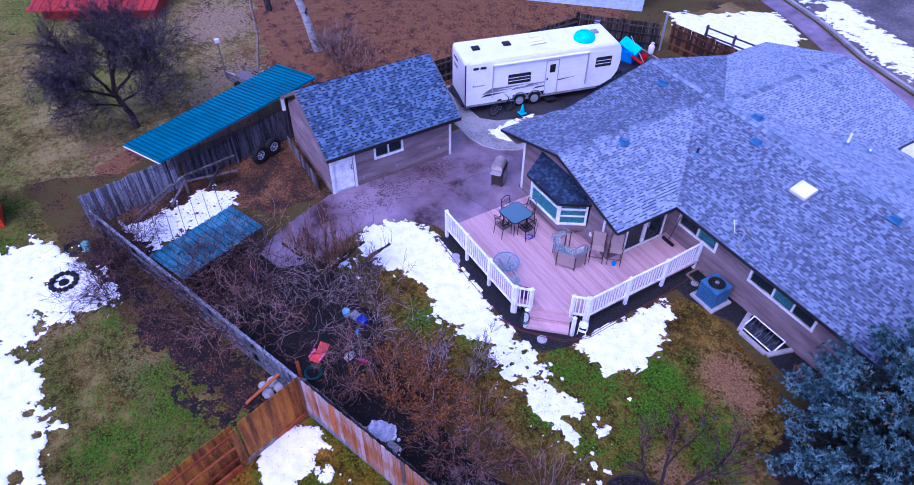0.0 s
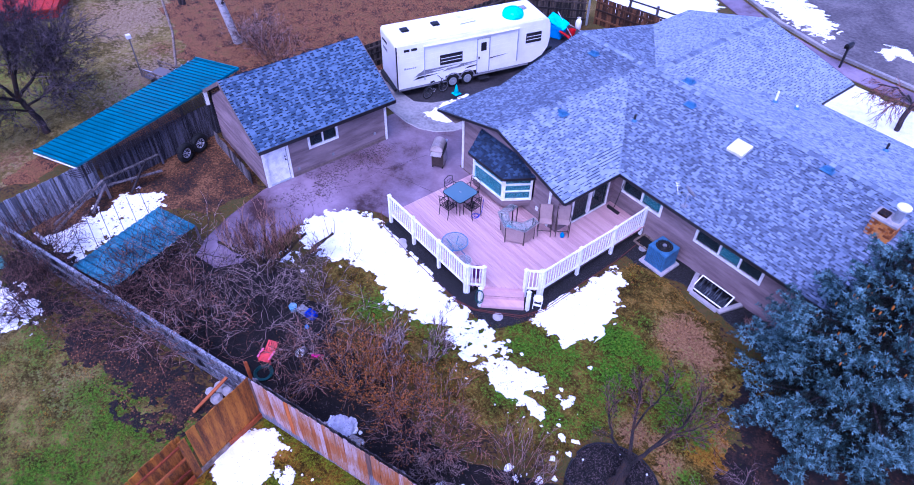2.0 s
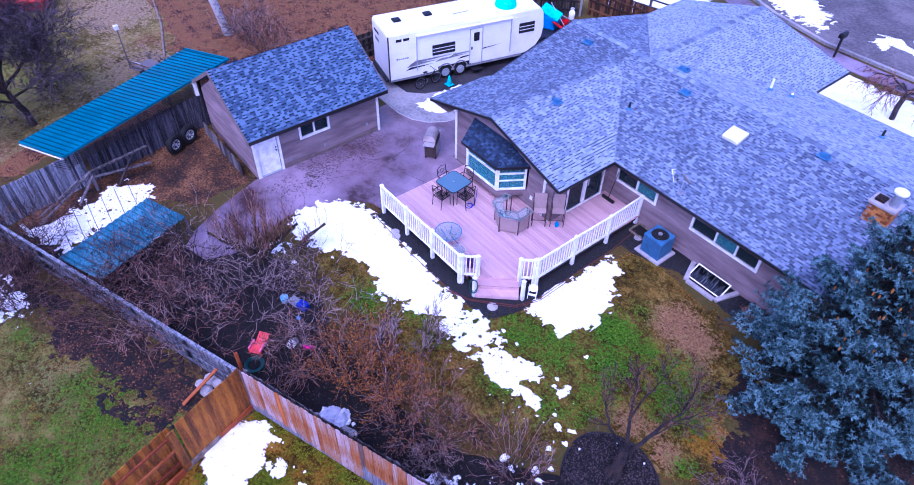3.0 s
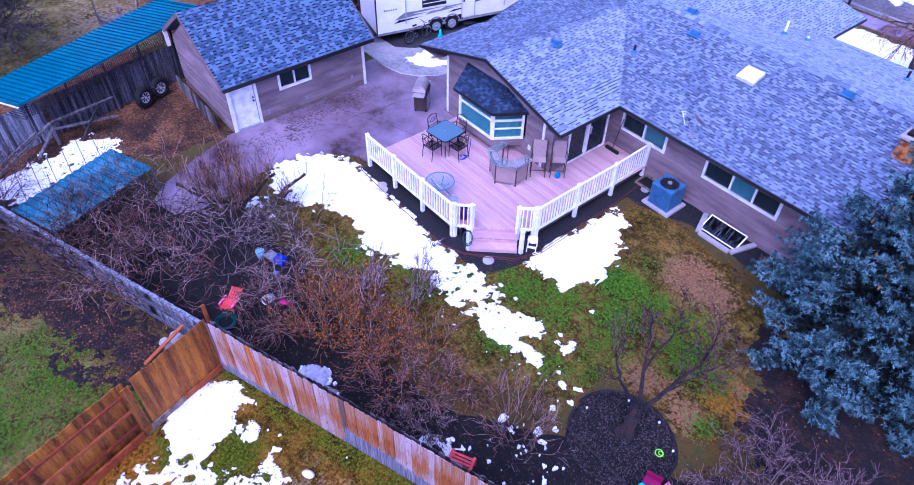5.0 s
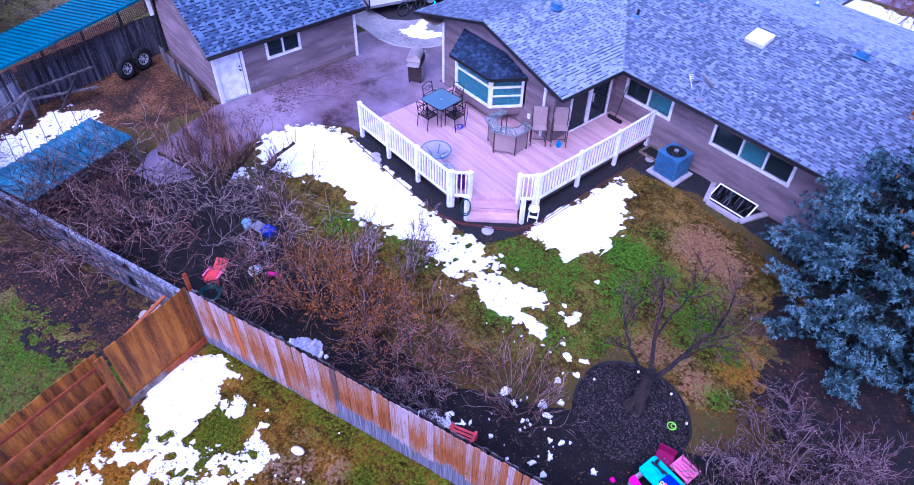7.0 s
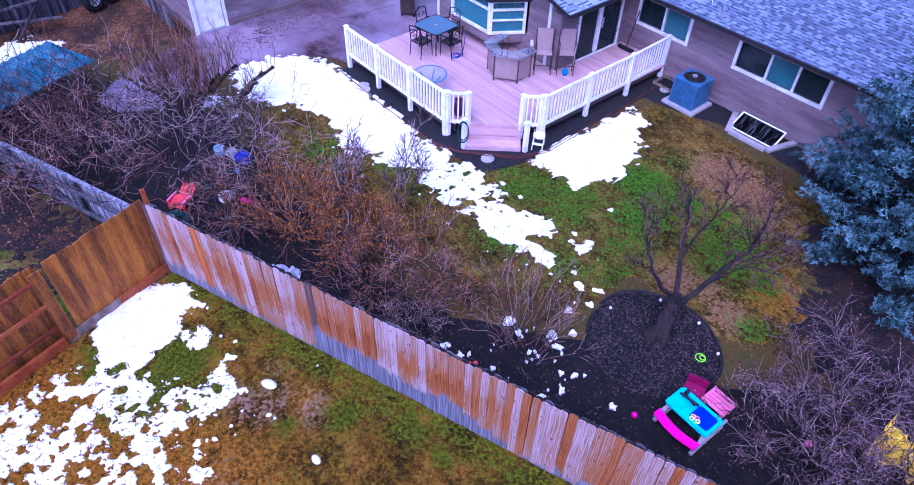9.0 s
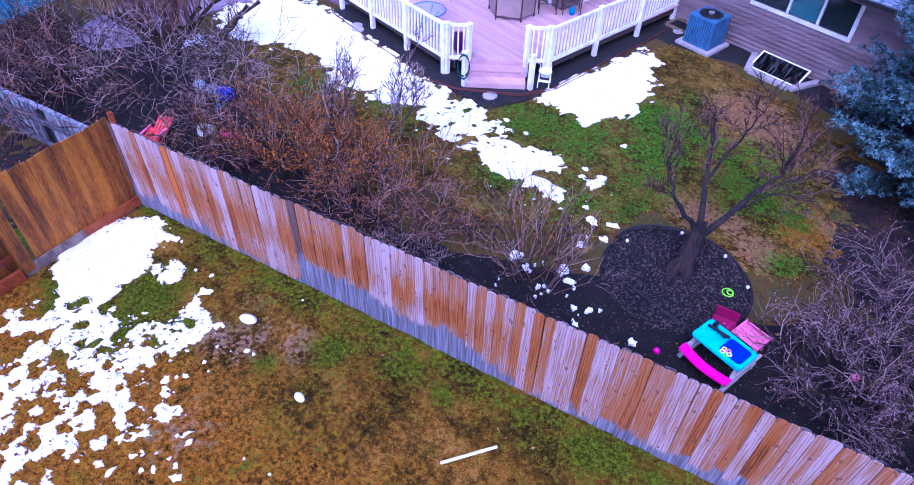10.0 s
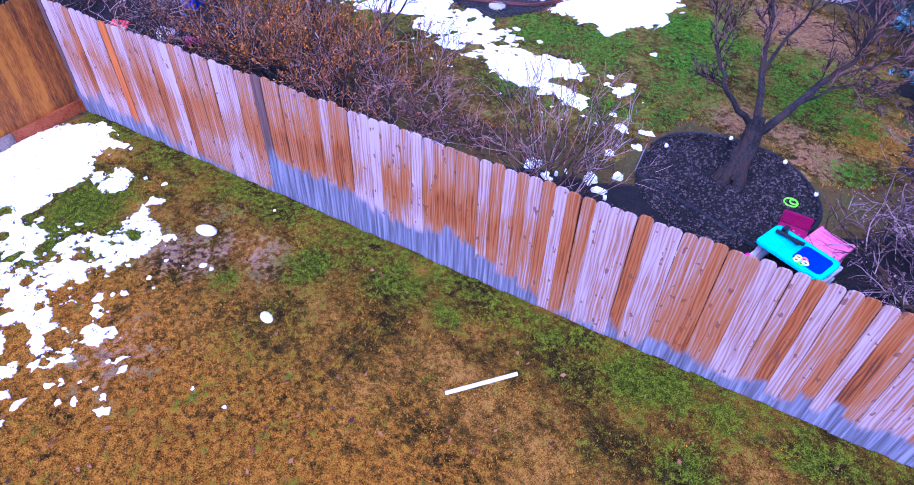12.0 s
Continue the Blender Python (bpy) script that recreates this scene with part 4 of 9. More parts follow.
def place(p0, p1):
    """Wall coordinates to world: x along the wall, y outwards, z up."""
    a = math.atan2(p1[1] - p0[1], p1[0] - p0[0])
    return Matrix.Translation((p0[0], p0[1], 0)) @ Matrix.Rotation(a, 4, "Z") @ Matrix.Diagonal((1, -1, 1, 1))


def flip(g):
    return g[0], [tuple(reversed(f)) for f in g[1]]


def window(house, m, s0, s1, z0, z1, bars, blinds=(), w=0.09, name="window"):
    """A white-framed window: frame, one pane for each light, blinds behind some."""
    def put(*gs):
        return flip(moved(merge(*gs), m))
    e = 0.062
    frame_bars = [boxg(s0 - w, s1 + w, -.06, e, z0 - w, z0), boxg(s0 - w, s1 + w, -.06, e, z1, z1 + w), boxg(s0 - w, s0, -.06, e, z0, z1), boxg(s1, s1 + w, -.06, e, z0, z1)]
    ob = wpart(name, put(*frame_bars), M["trim"], house, "white-painted window frame", bevel=0.006)
    xs = [s0, *[s0 + (s1 - s0) * b for b in bars], s1]
    for k, (a, b) in enumerate(zip(xs, xs[1:])):
        if k:
            wpart("mullion", put(boxg(a - .03, a + .03, -.06, .025, z0 + .002, z1 - .002)), M["trim"], ob)
        wpart("pane", put(boxg(a + .002, b - .002, -.035, -.03, z0 + .002, z1 - .002)), M["glass"] if k in blinds else M["dark_glass"], ob, "dark reflecting glass").visible_shadow = False
        if k in blinds:
            wpart("blind", put(boxg(a + .02, b - .02, -.09, -.085, z0, z1)), M["blind"], ob, "pale blue-green blind")
    return ob


def shingles(corners, seed, exposure=0.112, skip=0, lift=0.016, narrow=0.72, band=0.7, often=0.85):
    """Courses of tabs over a flat roof face; skip leaves out the lowest courses."""
    r = random.Random(seed)
    p = [Vector(c) for c in corners]
    n = (p[1] - p[0]).cross(p[2] - p[0]).normalized()
    n = n if n.z > 0 else -n
    v = (Vector((0, 0, 1)) - n * n.z).normalized()
    u = v.cross(n)
    o = p[0]
    flat = [((q - o).dot(u), (q - o).dot(v)) for q in p]
    low, high = min(b for _, b in flat), max(b for _, b in flat)
    out_v, out_f = [], []
    k = skip
    while low + k * exposure < high - 0.03:
        b0 = low + k * exposure
        b1 = min(b0 + exposure + 0.02, high)
        mid = (b0 + min(b1, high)) / 2
        hits = []
        for i in range(len(flat)):
            (ua, va), (ub, vb) = flat[i], flat[(i + 1) % len(flat)]
            if (va - mid) * (vb - mid) < 0:
                hits.append(ua + (ub - ua) * (mid - va) / (vb - va))
        k += 1
        if len(hits) < 2:
            continue
        a, end = min(hits), max(hits)
        a0, dash = a - r.random() * 0.25, False
        while a0 < end:
            w = r.choice((.11, .14, .17, .2, .26)) * narrow
            x0, x1 = max(a0, a), min(a0 + w - 0.004, end)
            a0 += w
            if x1 - x0 < 0.02:
                continue
            h = lift * r.uniform(0.5, 1.3)
            i = len(out_v)
            for q in (o + u * x0 + v * b0, o + u * x1 + v * b0, o + u * x0 + v * b0 + n * h, o + u * x1 + v * b0 + n * h, o + u * x0 + v * b1 + n * 0.004, o + u * x1 + v * b1 + n * 0.004):
                out_v.append(tuple(q))
            out_f += [(i + 2, i + 3, i + 5, i + 4), (i, i + 1, i + 3, i + 2), (i, i + 2, i + 4), (i + 1, i + 5, i + 3)]
            dash = not dash and r.random() < often
            if dash:
                # the darker granule band at the head of a laminated tab
                c0, c1, hb = b0 + exposure * band, b0 + exposure * 0.99, 0.004 + (h - 0.004) * (1 - band) + 0.003
                i = len(out_v)
                for q in (o + u * x0 + v * c0 + n * hb, o + u * x1 + v * c0 + n * hb, o + u * x1 + v * c1 + n * (0.008), o + u * x0 + v * c1 + n * (0.008)):
                    out_v.append(tuple(q))
                out_f.append((i, i + 1, i + 2, i + 3))
    return out_v, out_f


def roof_field(name, g, key, parent, label):
    """Shingles in two tones: tabs, and the dark bands at their heads."""
    ob = wpart(name, g, M[key], parent, label)
    ob.data.materials.append(M[key + "_band"])
    tone, k = [], 0
    while k < len(g[1]):
        if len(g[1][k]) == 4 and k + 1 < len(g[1]) and g[1][k + 1][0] == g[1][k][0] - 2:
            tone += [0, 0, 0, 0]
            k += 4
        else:
            tone.append(1)
            k += 1
    ob.data.polygons.foreach_set("material_index", tone)
    return tagged(ob, kind="stuff")


# ---- the house ----
EAVE, RIDGE = 2.42, 3.55
MY0, MYR, MY1 = 13.66, 18.4, 23.4            # main roof: near eave, ridge, far eave
MX0, MX1 = -6.52, 17.0
WX0, WXR, WX1, WY0 = -6.72, -3.22, 0.26, 11.02  # wing roof: west eave, ridge, east eave, front rake
WZ = 3.4
GX0, GXR, GX1, GY1 = -6.5, -2.45, 2.0, 26.0  # street-side wing
slope_main = (RIDGE - EAVE) / (MYR - MY0)
WYJ = MY0 + (WZ - EAVE) / slope_main          # where the wing's ridge meets the main roof
house = thing("house", "single-storey house with taupe lap siding and blue-grey shingle roof", "house", at=(2, 18, 0))
FACES = {
    "main_near_east": [(WX1, MY0, EAVE), (MX1, MY0, EAVE), (MX1, MYR, RIDGE), (WXR, MYR, RIDGE), (WXR, WYJ, WZ)],
    "main_near_west": [(WXR, WYJ, WZ), (WXR, MYR, RIDGE), (MX0, MYR, RIDGE), (MX0, MY0, EAVE)],
    "wing_east": [(WX1, WY0, EAVE), (WX1, MY0, EAVE), (WXR, WYJ, WZ), (WXR, WY0, WZ)],
    "wing_west": [(WX0, MY0, EAVE), (WX0, WY0, EAVE), (WXR, WY0, WZ), (WXR, WYJ, WZ)],
    "main_far_east": [(MX1, MY1, EAVE), (GX1, MY1, EAVE), (GXR, MYR, RIDGE), (MX1, MYR, RIDGE)],
    "main_far_west": [(GX0, MY1, EAVE), (MX0, MY1, EAVE), (MX0, MYR, RIDGE), (GXR, MYR, RIDGE)],
    "street_east": [(GX1, MY1, EAVE), (GX1, GY1, EAVE), (GXR, GY1, RIDGE), (GXR, MYR, RIDGE)],
    "street_west": [(GX0, GY1, EAVE), (GX0, MY1, EAVE), (GXR, MYR, RIDGE), (GXR, GY1, RIDGE)],
}
slopes = {k: wpart("roof_slope", slab(c, 0.12), M["shingle"], house, "blue-grey asphalt shingle roof slope") for k, c in FACES.items()}
SKIP = {"wing_east": 9}
for i, (k, c) in enumerate(FACES.items()):
    roof_field("shingle_field", shingles(c, i, skip=SKIP.get(k, 0)), "shingle", slopes[k], "blue-grey laminated shingles")
# ridge caps
caps = []
for a, b in (((WXR, WY0, WZ), (WXR, WYJ, WZ)), ((MX0, MYR, RIDGE), (MX1, MYR, RIDGE)), ((GXR, MYR, RIDGE), (GXR, GY1, RIDGE))):
    a, b = Vector(a), Vector(b)
    d = (b - a).normalized()
    s = Vector((-d.y, d.x, 0))
    n = int((b - a).length / 0.2)
    for k in range(n):
        q = a + d * 0.2 * k
        caps.append(([tuple(q - s * .14 - Vector((0, 0, .012))), tuple(q + Vector((0, 0, .035))), tuple(q + s * .14 - Vector((0, 0, .012))),
                      tuple(q + d * .22 - s * .14 - Vector((0, 0, .026))), tuple(q + d * .22 + Vector((0, 0, .02))), tuple(q + d * .22 + s * .14 - Vector((0, 0, .026)))], [(0, 1, 4, 3), (1, 2, 5, 4), (0, 2, 1)]))
tagged(wpart("ridge_cap_line", merge(*caps), M["shingle"], slopes["main_far_east"], "folded ridge shingles"), kind="stuff")


def edge_board(a, b, h=0.15, w=0.05, drop=0.06):
    a, b = Vector(a), Vector(b)
    return beam(a - Vector((0, 0, drop)), b - Vector((0, 0, drop)), w, h)


for a, b in (((WX1, MY0 - .02, EAVE), (MX1, MY0 - .02, EAVE)), ((WX1 + .02, WY0, EAVE), (WX1 + .02, MY0 - .03, EAVE)), ((WX0, WY0 - .02, EAVE), (WXR, WY0 - .02, WZ)), ((WXR, WY0 - .02, WZ), (WX1, WY0 - .02, EAVE)),
             ((WX0 - .02, WY0, EAVE), (WX0 - .02, MY0, EAVE)), ((MX0 - .02, MY0, EAVE), (MX0 - .02, MYR, RIDGE)), ((MX0 - .02, MYR, RIDGE), (MX0 - .02, MY1, EAVE)), ((GX1 + .02, MY1, EAVE), (GX1 + .02, GY1, EAVE)),
             ((GX1, GY1 + .02, EAVE), (GXR, GY1 + .02, RIDGE)), ((GXR, GY1 + .02, RIDGE), (GX0, GY1 + .02, EAVE)), ((GX1, MY1 + .02, EAVE), (MX1, MY1 + .02, EAVE))):
    wpart("gutter", edge_board(a, b, 0.09, 0.05, 0.05), M["fascia"], house, "dark bronze gutter and fascia")

MWY, WWY, SLX, NWX = 14.35, 11.5, -0.38, -5.7   # wall faces: main, wing front, wing east, wing west
wing_half = (WX1 - WX0) / 2
def gable(z):
    over = max(0.0, (z - EAVE + 0.1) / (WZ - EAVE)) * wing_half
    lo, hi = WX0 + over - NWX, WX1 - over - NWX
    return max(0.0, lo), min(SLX - NWX, hi)


WALLS = [
    ("main", (SLX, MWY), (MX1 - .6, MWY), 0.0, EAVE - .02, [(.5, 2.14, 1.26, 2.26), (3.75, 6.15, 1.25, 2.25)], None),
    ("wing_east", (SLX, WWY), (SLX, MWY), 0.0, EAVE + .05, [(.75, 2.5, .44, 2.28)], None),
    ("wing_front", (NWX, WWY), (SLX, WWY), 0.0, WZ - .1, [(1.1, 4.1, 1.0, 2.0)], gable),
    ("wing_west", (NWX, MWY + 4), (NWX, WWY), 0.0, EAVE, [], None),
    ("east_end", (MX1 - .6, MWY), (MX1 - .6, MY1 - .6), 0.0, EAVE, [], None),
    ("far", (MX1 - .6, MY1 - .6), (GX1 - .6, MY1 - .6), 0.0, EAVE, [], None),
    ("street_east", (GX1 - .6, MY1 - .6), (GX1 - .6, GY1 - .5), 0.0, EAVE, [], None),
    ("street", (GX1 - .6, GY1 - .5), (GX0 + .5, GY1 - .5), 0.0, EAVE, [], None),
    ("west", (GX0 + .5, GY1 - .5), (GX0 + .5, MWY + 4), 0.0, EAVE, [], None),
    ("west_return", (GX0 + .5, MWY + 4), (NWX, MWY + 4), 0.0, EAVE, [], None),
]
for key, p0, p1, z0, z1, holes, lim in WALLS:
    core, boards = wall_run(p0, p1, z0, z1, holes, lim)
    w = wpart("wall", core, M["siding"], house, "taupe house wall")
    for board in boards:
        wpart("siding_board", board, M["siding"], w)
wpart("floor", prism([(NWX + .1, WWY + .1), (SLX - .1, WWY + .1), (SLX - .1, MWY + .1), (MX1 - .7, MWY + .1), (MX1 - .7, 22.6), (NWX + .1, 22.6)], 0.0, 0.4), M["dark"], house, "interior floor blackened for indoor shade")
wpart("soffit", merge(boxg(WX1 - .58, MX1 - .5, MY0, MWY, EAVE - .14, EAVE - .125), boxg(SLX, WX1, WY0 + .05, MY0, EAVE - .14, EAVE - .125), boxg(WX0, NWX, WY0 + .05, MY0, EAVE - .14, EAVE - .125)), M["soffit"], house, "taupe soffit under the eaves")
# white corner boards
for x, y in ((NWX - .02, WWY - .07), (SLX - .45, WWY - .07)):
    wpart("corner_board", boxg(x, x + .1, y, y + .04, 0.02, 2.3), M["trim"], house, "white corner board", bevel=0.005)
m_main = place((SLX, MWY), (MX1, MWY))
window(house, m_main, .5, 2.14, 1.26, 2.26, (0.5,), (1,))
window(house, m_main, 3.75, 6.15, 1.25, 2.25, (0.36, 0.68), (1,))
# sliding door
m_slide = place((SLX, WWY), (SLX, MWY))
slider = window(house, m_slide, .75, 2.5, .44, 2.28, (0.5,), (), 0.08, "sliding_door")
tagged(slider, "white-framed sliding glass door")
wpart("door_rail", flip(moved(boxg(1.55, 1.7, -.05, .03, .5, 2.2), m_slide)), M["trim"], slider)
wpart("door_handle", flip(moved(boxg(1.72, 1.75, .03, .07, 1.2, 1.5), m_slide)), M["galv"], slider)
porch = thing("wall_lamp", "small round porch light above the sliding door", "lamp", at=(SLX + .06, 12.62, 2.24))
part("lamp_base", tube([(0, 0, 0), (.05, 0, 0)], .05, 10), M["galv"], porch)
part("globe", lathe([(.01, -.06), (.05, -.03), (.055, .01), (.02, .05)], 10, (.1, 0, 0)), M["vinyl"], porch, smooth=True)

# bay window with its own little roof
BAY = [(-4.55, WWY), (-4.0, 10.62), (-2.3, 10.62), (-1.72, WWY)]
bay = wpart("bay_window", merge(prism(BAY, 0.72, 1.0), prism(BAY, 1.98, 2.1)), M["siding"], house, "three-sided bay window with taupe base")
for p0, p1, bars, cross in ((BAY[0], BAY[1], (), 0), (BAY[1], BAY[2], (), 1), (BAY[2], BAY[3], (), 2)):
    length = math.hypot(p1[0] - p0[0], p1[1] - p0[1])
    mm = place(p0, p1)
    def put(*gs):
        return flip(moved(merge(*gs), mm))
    wpart("bay_frame", put(boxg(0, length, -.06, .02, .98, 1.06), boxg(0, length, -.06, .02, 1.92, 2.0), boxg(0, .08, -.06, .02, 1.06, 1.92), boxg(length - .08, length, -.06, .02, 1.06, 1.92)), M["trim"], bay, "white-painted frame", bevel=0.005)
    wpart("pane", put(boxg(.08, length - .08, -.035, -.03, 1.06, 1.92)), M["glass"], bay, "blue-green reflecting glass").visible_shadow = False
    wpart("bay_bar", put(*([boxg(.08, length - .08, -.05, .015, 1.68, 1.74)] + ([boxg(.08, length - .08, -.05, .012, 1.38, 1.42)] if cross == 2 else []))), M["trim"], bay, "white glazing bar")
    wpart("blind", put(boxg(.1, length - .1, -.1, -.095, 1.06, 1.7)), M["blind"], bay, "pale blue-green blind")
bz0, bz1 = 2.1, 2.5
OUT = [(-4.75, WWY), (-4.15, 10.5), (-2.2, 10.5), (-1.55, WWY)]
TOP = [(-4.6, WWY - .03), (-2.6, WWY - .03)]
bay_faces = [[(*OUT[1], bz0), (*OUT[2], bz0), (*TOP[1], bz1), (*TOP[0], bz1)], [(*OUT[2], bz0), (*OUT[3], bz0), (*TOP[1], bz1)], [(*OUT[0], bz0), (*OUT[1], bz0), (*TOP[0], bz1)]]
bay_roof = wpart("bay_roof", merge(*[slab(c, 0.05) for c in bay_faces]), M["old_shingle"], house, "small dark shingled roof over the bay")
roof_field("bay_shingles", merge(*[shingles(c, 40 + i) for i, c in enumerate(bay_faces)]), "old_shingle", bay_roof, "charcoal shingles")
for i in range(3):
    wpart("bay_gutter", edge_board((*OUT[i], bz0), (*OUT[i + 1], bz0), 0.1, 0.05, 0.04), M["fascia"], bay_roof, "dark gutter")

# fittings on the roof
def roof_z(x, y):
    z = EAVE + slope_main * (y - MY0) if y < MYR else EAVE + slope_main * (MY1 - y)
    if y < WYJ and x < WX1:
        z = max(z if y > MY0 else 0, EAVE + (WZ - EAVE) * (1 - abs(x - WXR) / wing_half))
    return z


def roof_thing(name, label, category, x, y, group=""):
    return thing(name, label, category, group, at=(x, y, roof_z(x, y)))


for x, y in ((-2.75, 13.7), (-1.2, 18.9), (-5.0, 17.7), (5.0, 18.1), (-.2, 17.75)):
    v = roof_thing("roof_vent", "low blue metal roof vent on the shingles", "vent", x, y, "roof vents")
    part("flashing", boxg(-.22, .22, -.24, .16, .005, .025), M["blue_metal"], v, "blue metal flashing", bevel=0.004)
    part("hood", merge(([(-.15, -.13, .02), (.15, -.13, .02), (.15, .1, .02), (-.15, .1, .02), (-.13, -.12, .16), (.13, -.12, .16), (.14, .1, .09), (-.14, .1, .09)], [(0, 3, 2, 1), (4, 5, 6, 7), (0, 1, 5, 4), (1, 2, 6, 5), (2, 3, 7, 6), (3, 0, 4, 7)])), M["blue_metal"], v, bevel=0.01)
for x, y, c, h in ((-1.15, 15.85, "black", .26), (1.2, 21.2, "white", .45), (5.3, 21.8, "black", .3), (1.9, 21.6, "white", .12)):
    v = roof_thing("vent_pipe", ("white plastic" if c == "white" else "black iron") + " vent pipe standing on the roof", "pipe", x, y, "vent pipes")
    part("pipe", lathe([(.045, -.05), (.045, h), (.03, h), (.03, h - .02)], 12), M["white_shell"] if c == "white" else M["dark_plastic"], v)
    part("collar", lathe([(.11, .0), (.1, .03), (.05, .08)], 12), M["blue_metal"], v)
sk = roof_thing("skylight", "square white domed skylight on the roof", "skylight", 2.45, 17.0)
sk.matrix_basis = pose(2.45, 17.0, roof_z(2.45, 17.0) + .05, 13.4, 0, 0)
part("skylight_kerb", boxg(-.3, .3, -.3, .3, -.02, .1), M["trim"], sk, bevel=0.01)
part("dome", merge(boxg(-.31, .31, -.31, .31, .1, .13), ([(sx * w, sy * w, z) for w, z in ((.28, .13), (.25, .18), (.16, .22)) for sx, sy in ((-1, -1), (1, -1), (1, 1), (-1, 1))], [(0, 1, 5, 4), (1, 2, 6, 5), (2, 3, 7, 6), (3, 0, 4, 7), (4, 5, 9, 8), (5, 6, 10, 9), (6, 7, 11, 10), (7, 4, 8, 11), (8, 9, 10, 11)])), M["white_shell"], sk, "white acrylic dome", bevel=0.02)
hatch = roof_thing("roof_box", "small white box vent on the far roof slope", "vent", 7.0, 20.9)
part("box", boxg(-.14, .14, -.14, .14, -.02, .16), M["white_shell"], hatch, bevel=0.01)

# satellite dish and small aerial
dish = roof_thing("satellite_dish", "small grey satellite dish on a bent arm", "antenna", 2.75, 14.0)
part("foot", boxg(-.09, .09, -.12, .12, .0, .03), M["grey"], dish, bevel=0.005)
part("mast", tube([(0, 0, .02), (0, -.05, .3), (0, 0, .5)], .022, 8), M["galv"], dish)
dg = lathe([(.01, 0), (.12, .02), (.2, .05), (.24, .085), (.245, .08), (.2, .035), (.01, -.015)], 20)
part("reflector", moved(dg, pose(0, .02, .55, 55, 0, 160)), M["grey"], dish, smooth=True)
part("feed_arm", tube([(0, .05, .45), (-.12, -.28, .62)], .012, 6), M["galv"], dish)
part("feed_horn", tube([(-.12, -.28, .6), (-.1, -.22, .64)], .03, 8), M["dark_plastic"], dish)
aer = roof_thing("aerial", "thin pale aerial lying over the shingles", "antenna", 2.3, 14.2)
part("boom", tube([(0, 0, .05), (-.3, .22, .25)], .009, 6), M["vinyl"], aer)
for k in range(3):
    part("element", tube([(-.22 - .05 * k, .1 + .04 * k, .22 + .02 * k), (-.14 - .05 * k, .22 + .04 * k, .22 + .02 * k)], .008, 6), M["vinyl"], aer)

# chimney with its bricks
CX, CY = 7.45, 16.9
chim = thing("chimney", "short orange brick chimney with metal flue cap", "chimney", at=(CX, CY, roof_z(CX, CY) - .1))
part("core", boxg(-.33, .33, -.24, .24, -.1, .62), M["mortar"], chim, "grey mortar")
bl, bh = 0.2, 0.065
for row in range(9):
    z = .0 + row * (bh + .01)
    off = (row % 2) * .1
    for side in (-1, 1):
        k = -.34 + off
        while k < .34 - .05:
            x0, x1 = max(k, -.34), min(k + bl - .01, .34)
            if x1 - x0 > .03:
                part("brick", boxg(x0, x1, side * .25 - .015, side * .25 + .015, z, z + bh), M["brick"], chim)
            k += bl
        k = -.25 + off
        while k < .25 - .05:
            y0, y1 = max(k, -.25), min(k + bl - .01, .25)
            if y1 - y0 > .03:
                part("brick", boxg(side * .34 - .015, side * .34 + .015, y0, y1, z, z + bh), M["brick"], chim)
            k += bl
part("crown", boxg(-.4, .4, -.31, .31, .66, .74), M["pale_stone"], chim, "pale concrete crown", bevel=0.012)
part("flue_liner", boxg(-.3, -.02, -.15, .15, .74, .82), M["dirt"], chim, "dark square flue")
part("flue_pipe", lathe([(.13, .74), (.13, 1.16), (.12, 1.16)], 16, (.2, 0, 0)), M["galv"], chim, "round metal flue")
part("flue_cap", lathe([(.12, 1.19), (.19, 1.2), (.2, 1.22), (.2, 1.27), (.12, 1.31), (.02, 1.32)], 16, (.2, 0, 0)), M["white_shell"], chim, "round white flue cap")
part("flashing", boxg(-.42, .42, -.36, .33, -.06, .02), M["blue_metal"], chim, "blue metal flashing", bevel=0.006)

# ---- window well in the lawn ----
M["well_cover"] = mat("streaked_black_glass", [(.004, .005, .006), (.012, .014, .016), (.10, .11, .12)], 3, 0.08, bump=0.02, stretch=(7, 1, 1), fine=0.1, spec=0.6)
well = thing("window_well", "white concrete kerb round a basement window well", "window well", at=(4.75, 14.3, 0))
part("kerb_front", boxg(-.5, .55, -.98, -.83, 0, .1), M["pale_stone"], well, bevel=0.012)
part("kerb_side", beam((-.55, -.9, .05), (-.88, -.02, .05), .16, .1), M["pale_stone"], well, bevel=0.012)
part("kerb_side", beam((.6, -.9, .05), (.88, -.02, .05), .16, .1), M["pale_stone"], well, bevel=0.012)
# flat black plate at ground level in place of a deep, shaded shaft
part("well_floor", ([(-.55, -.86, .028), (.58, -.86, .028), (.85, 0, .028), (-.85, 0, .028)], [(0, 1, 2, 3)]), M["dark"], well, "black plate for the shade in the shaft")
part("cover", moved(boxg(-.62, .62, -.28, .28, -.01, .01), pose(0, -.42, .15, 26, 0, 0)), M["well_cover"], well, "dark glossy plastic cover")
part("cover_frame", moved(merge(boxg(-.64, .64, -.3, -.26, -.015, .02), boxg(-.64, .64, .26, .3, -.015, .02), boxg(-.64, -.6, -.26, .26, -.015, .02), boxg(.6, .64, -.26, .26, -.015, .02)), pose(0, -.42, .15, 26, 0, 0)), M["trim"], well, "white cover frame")

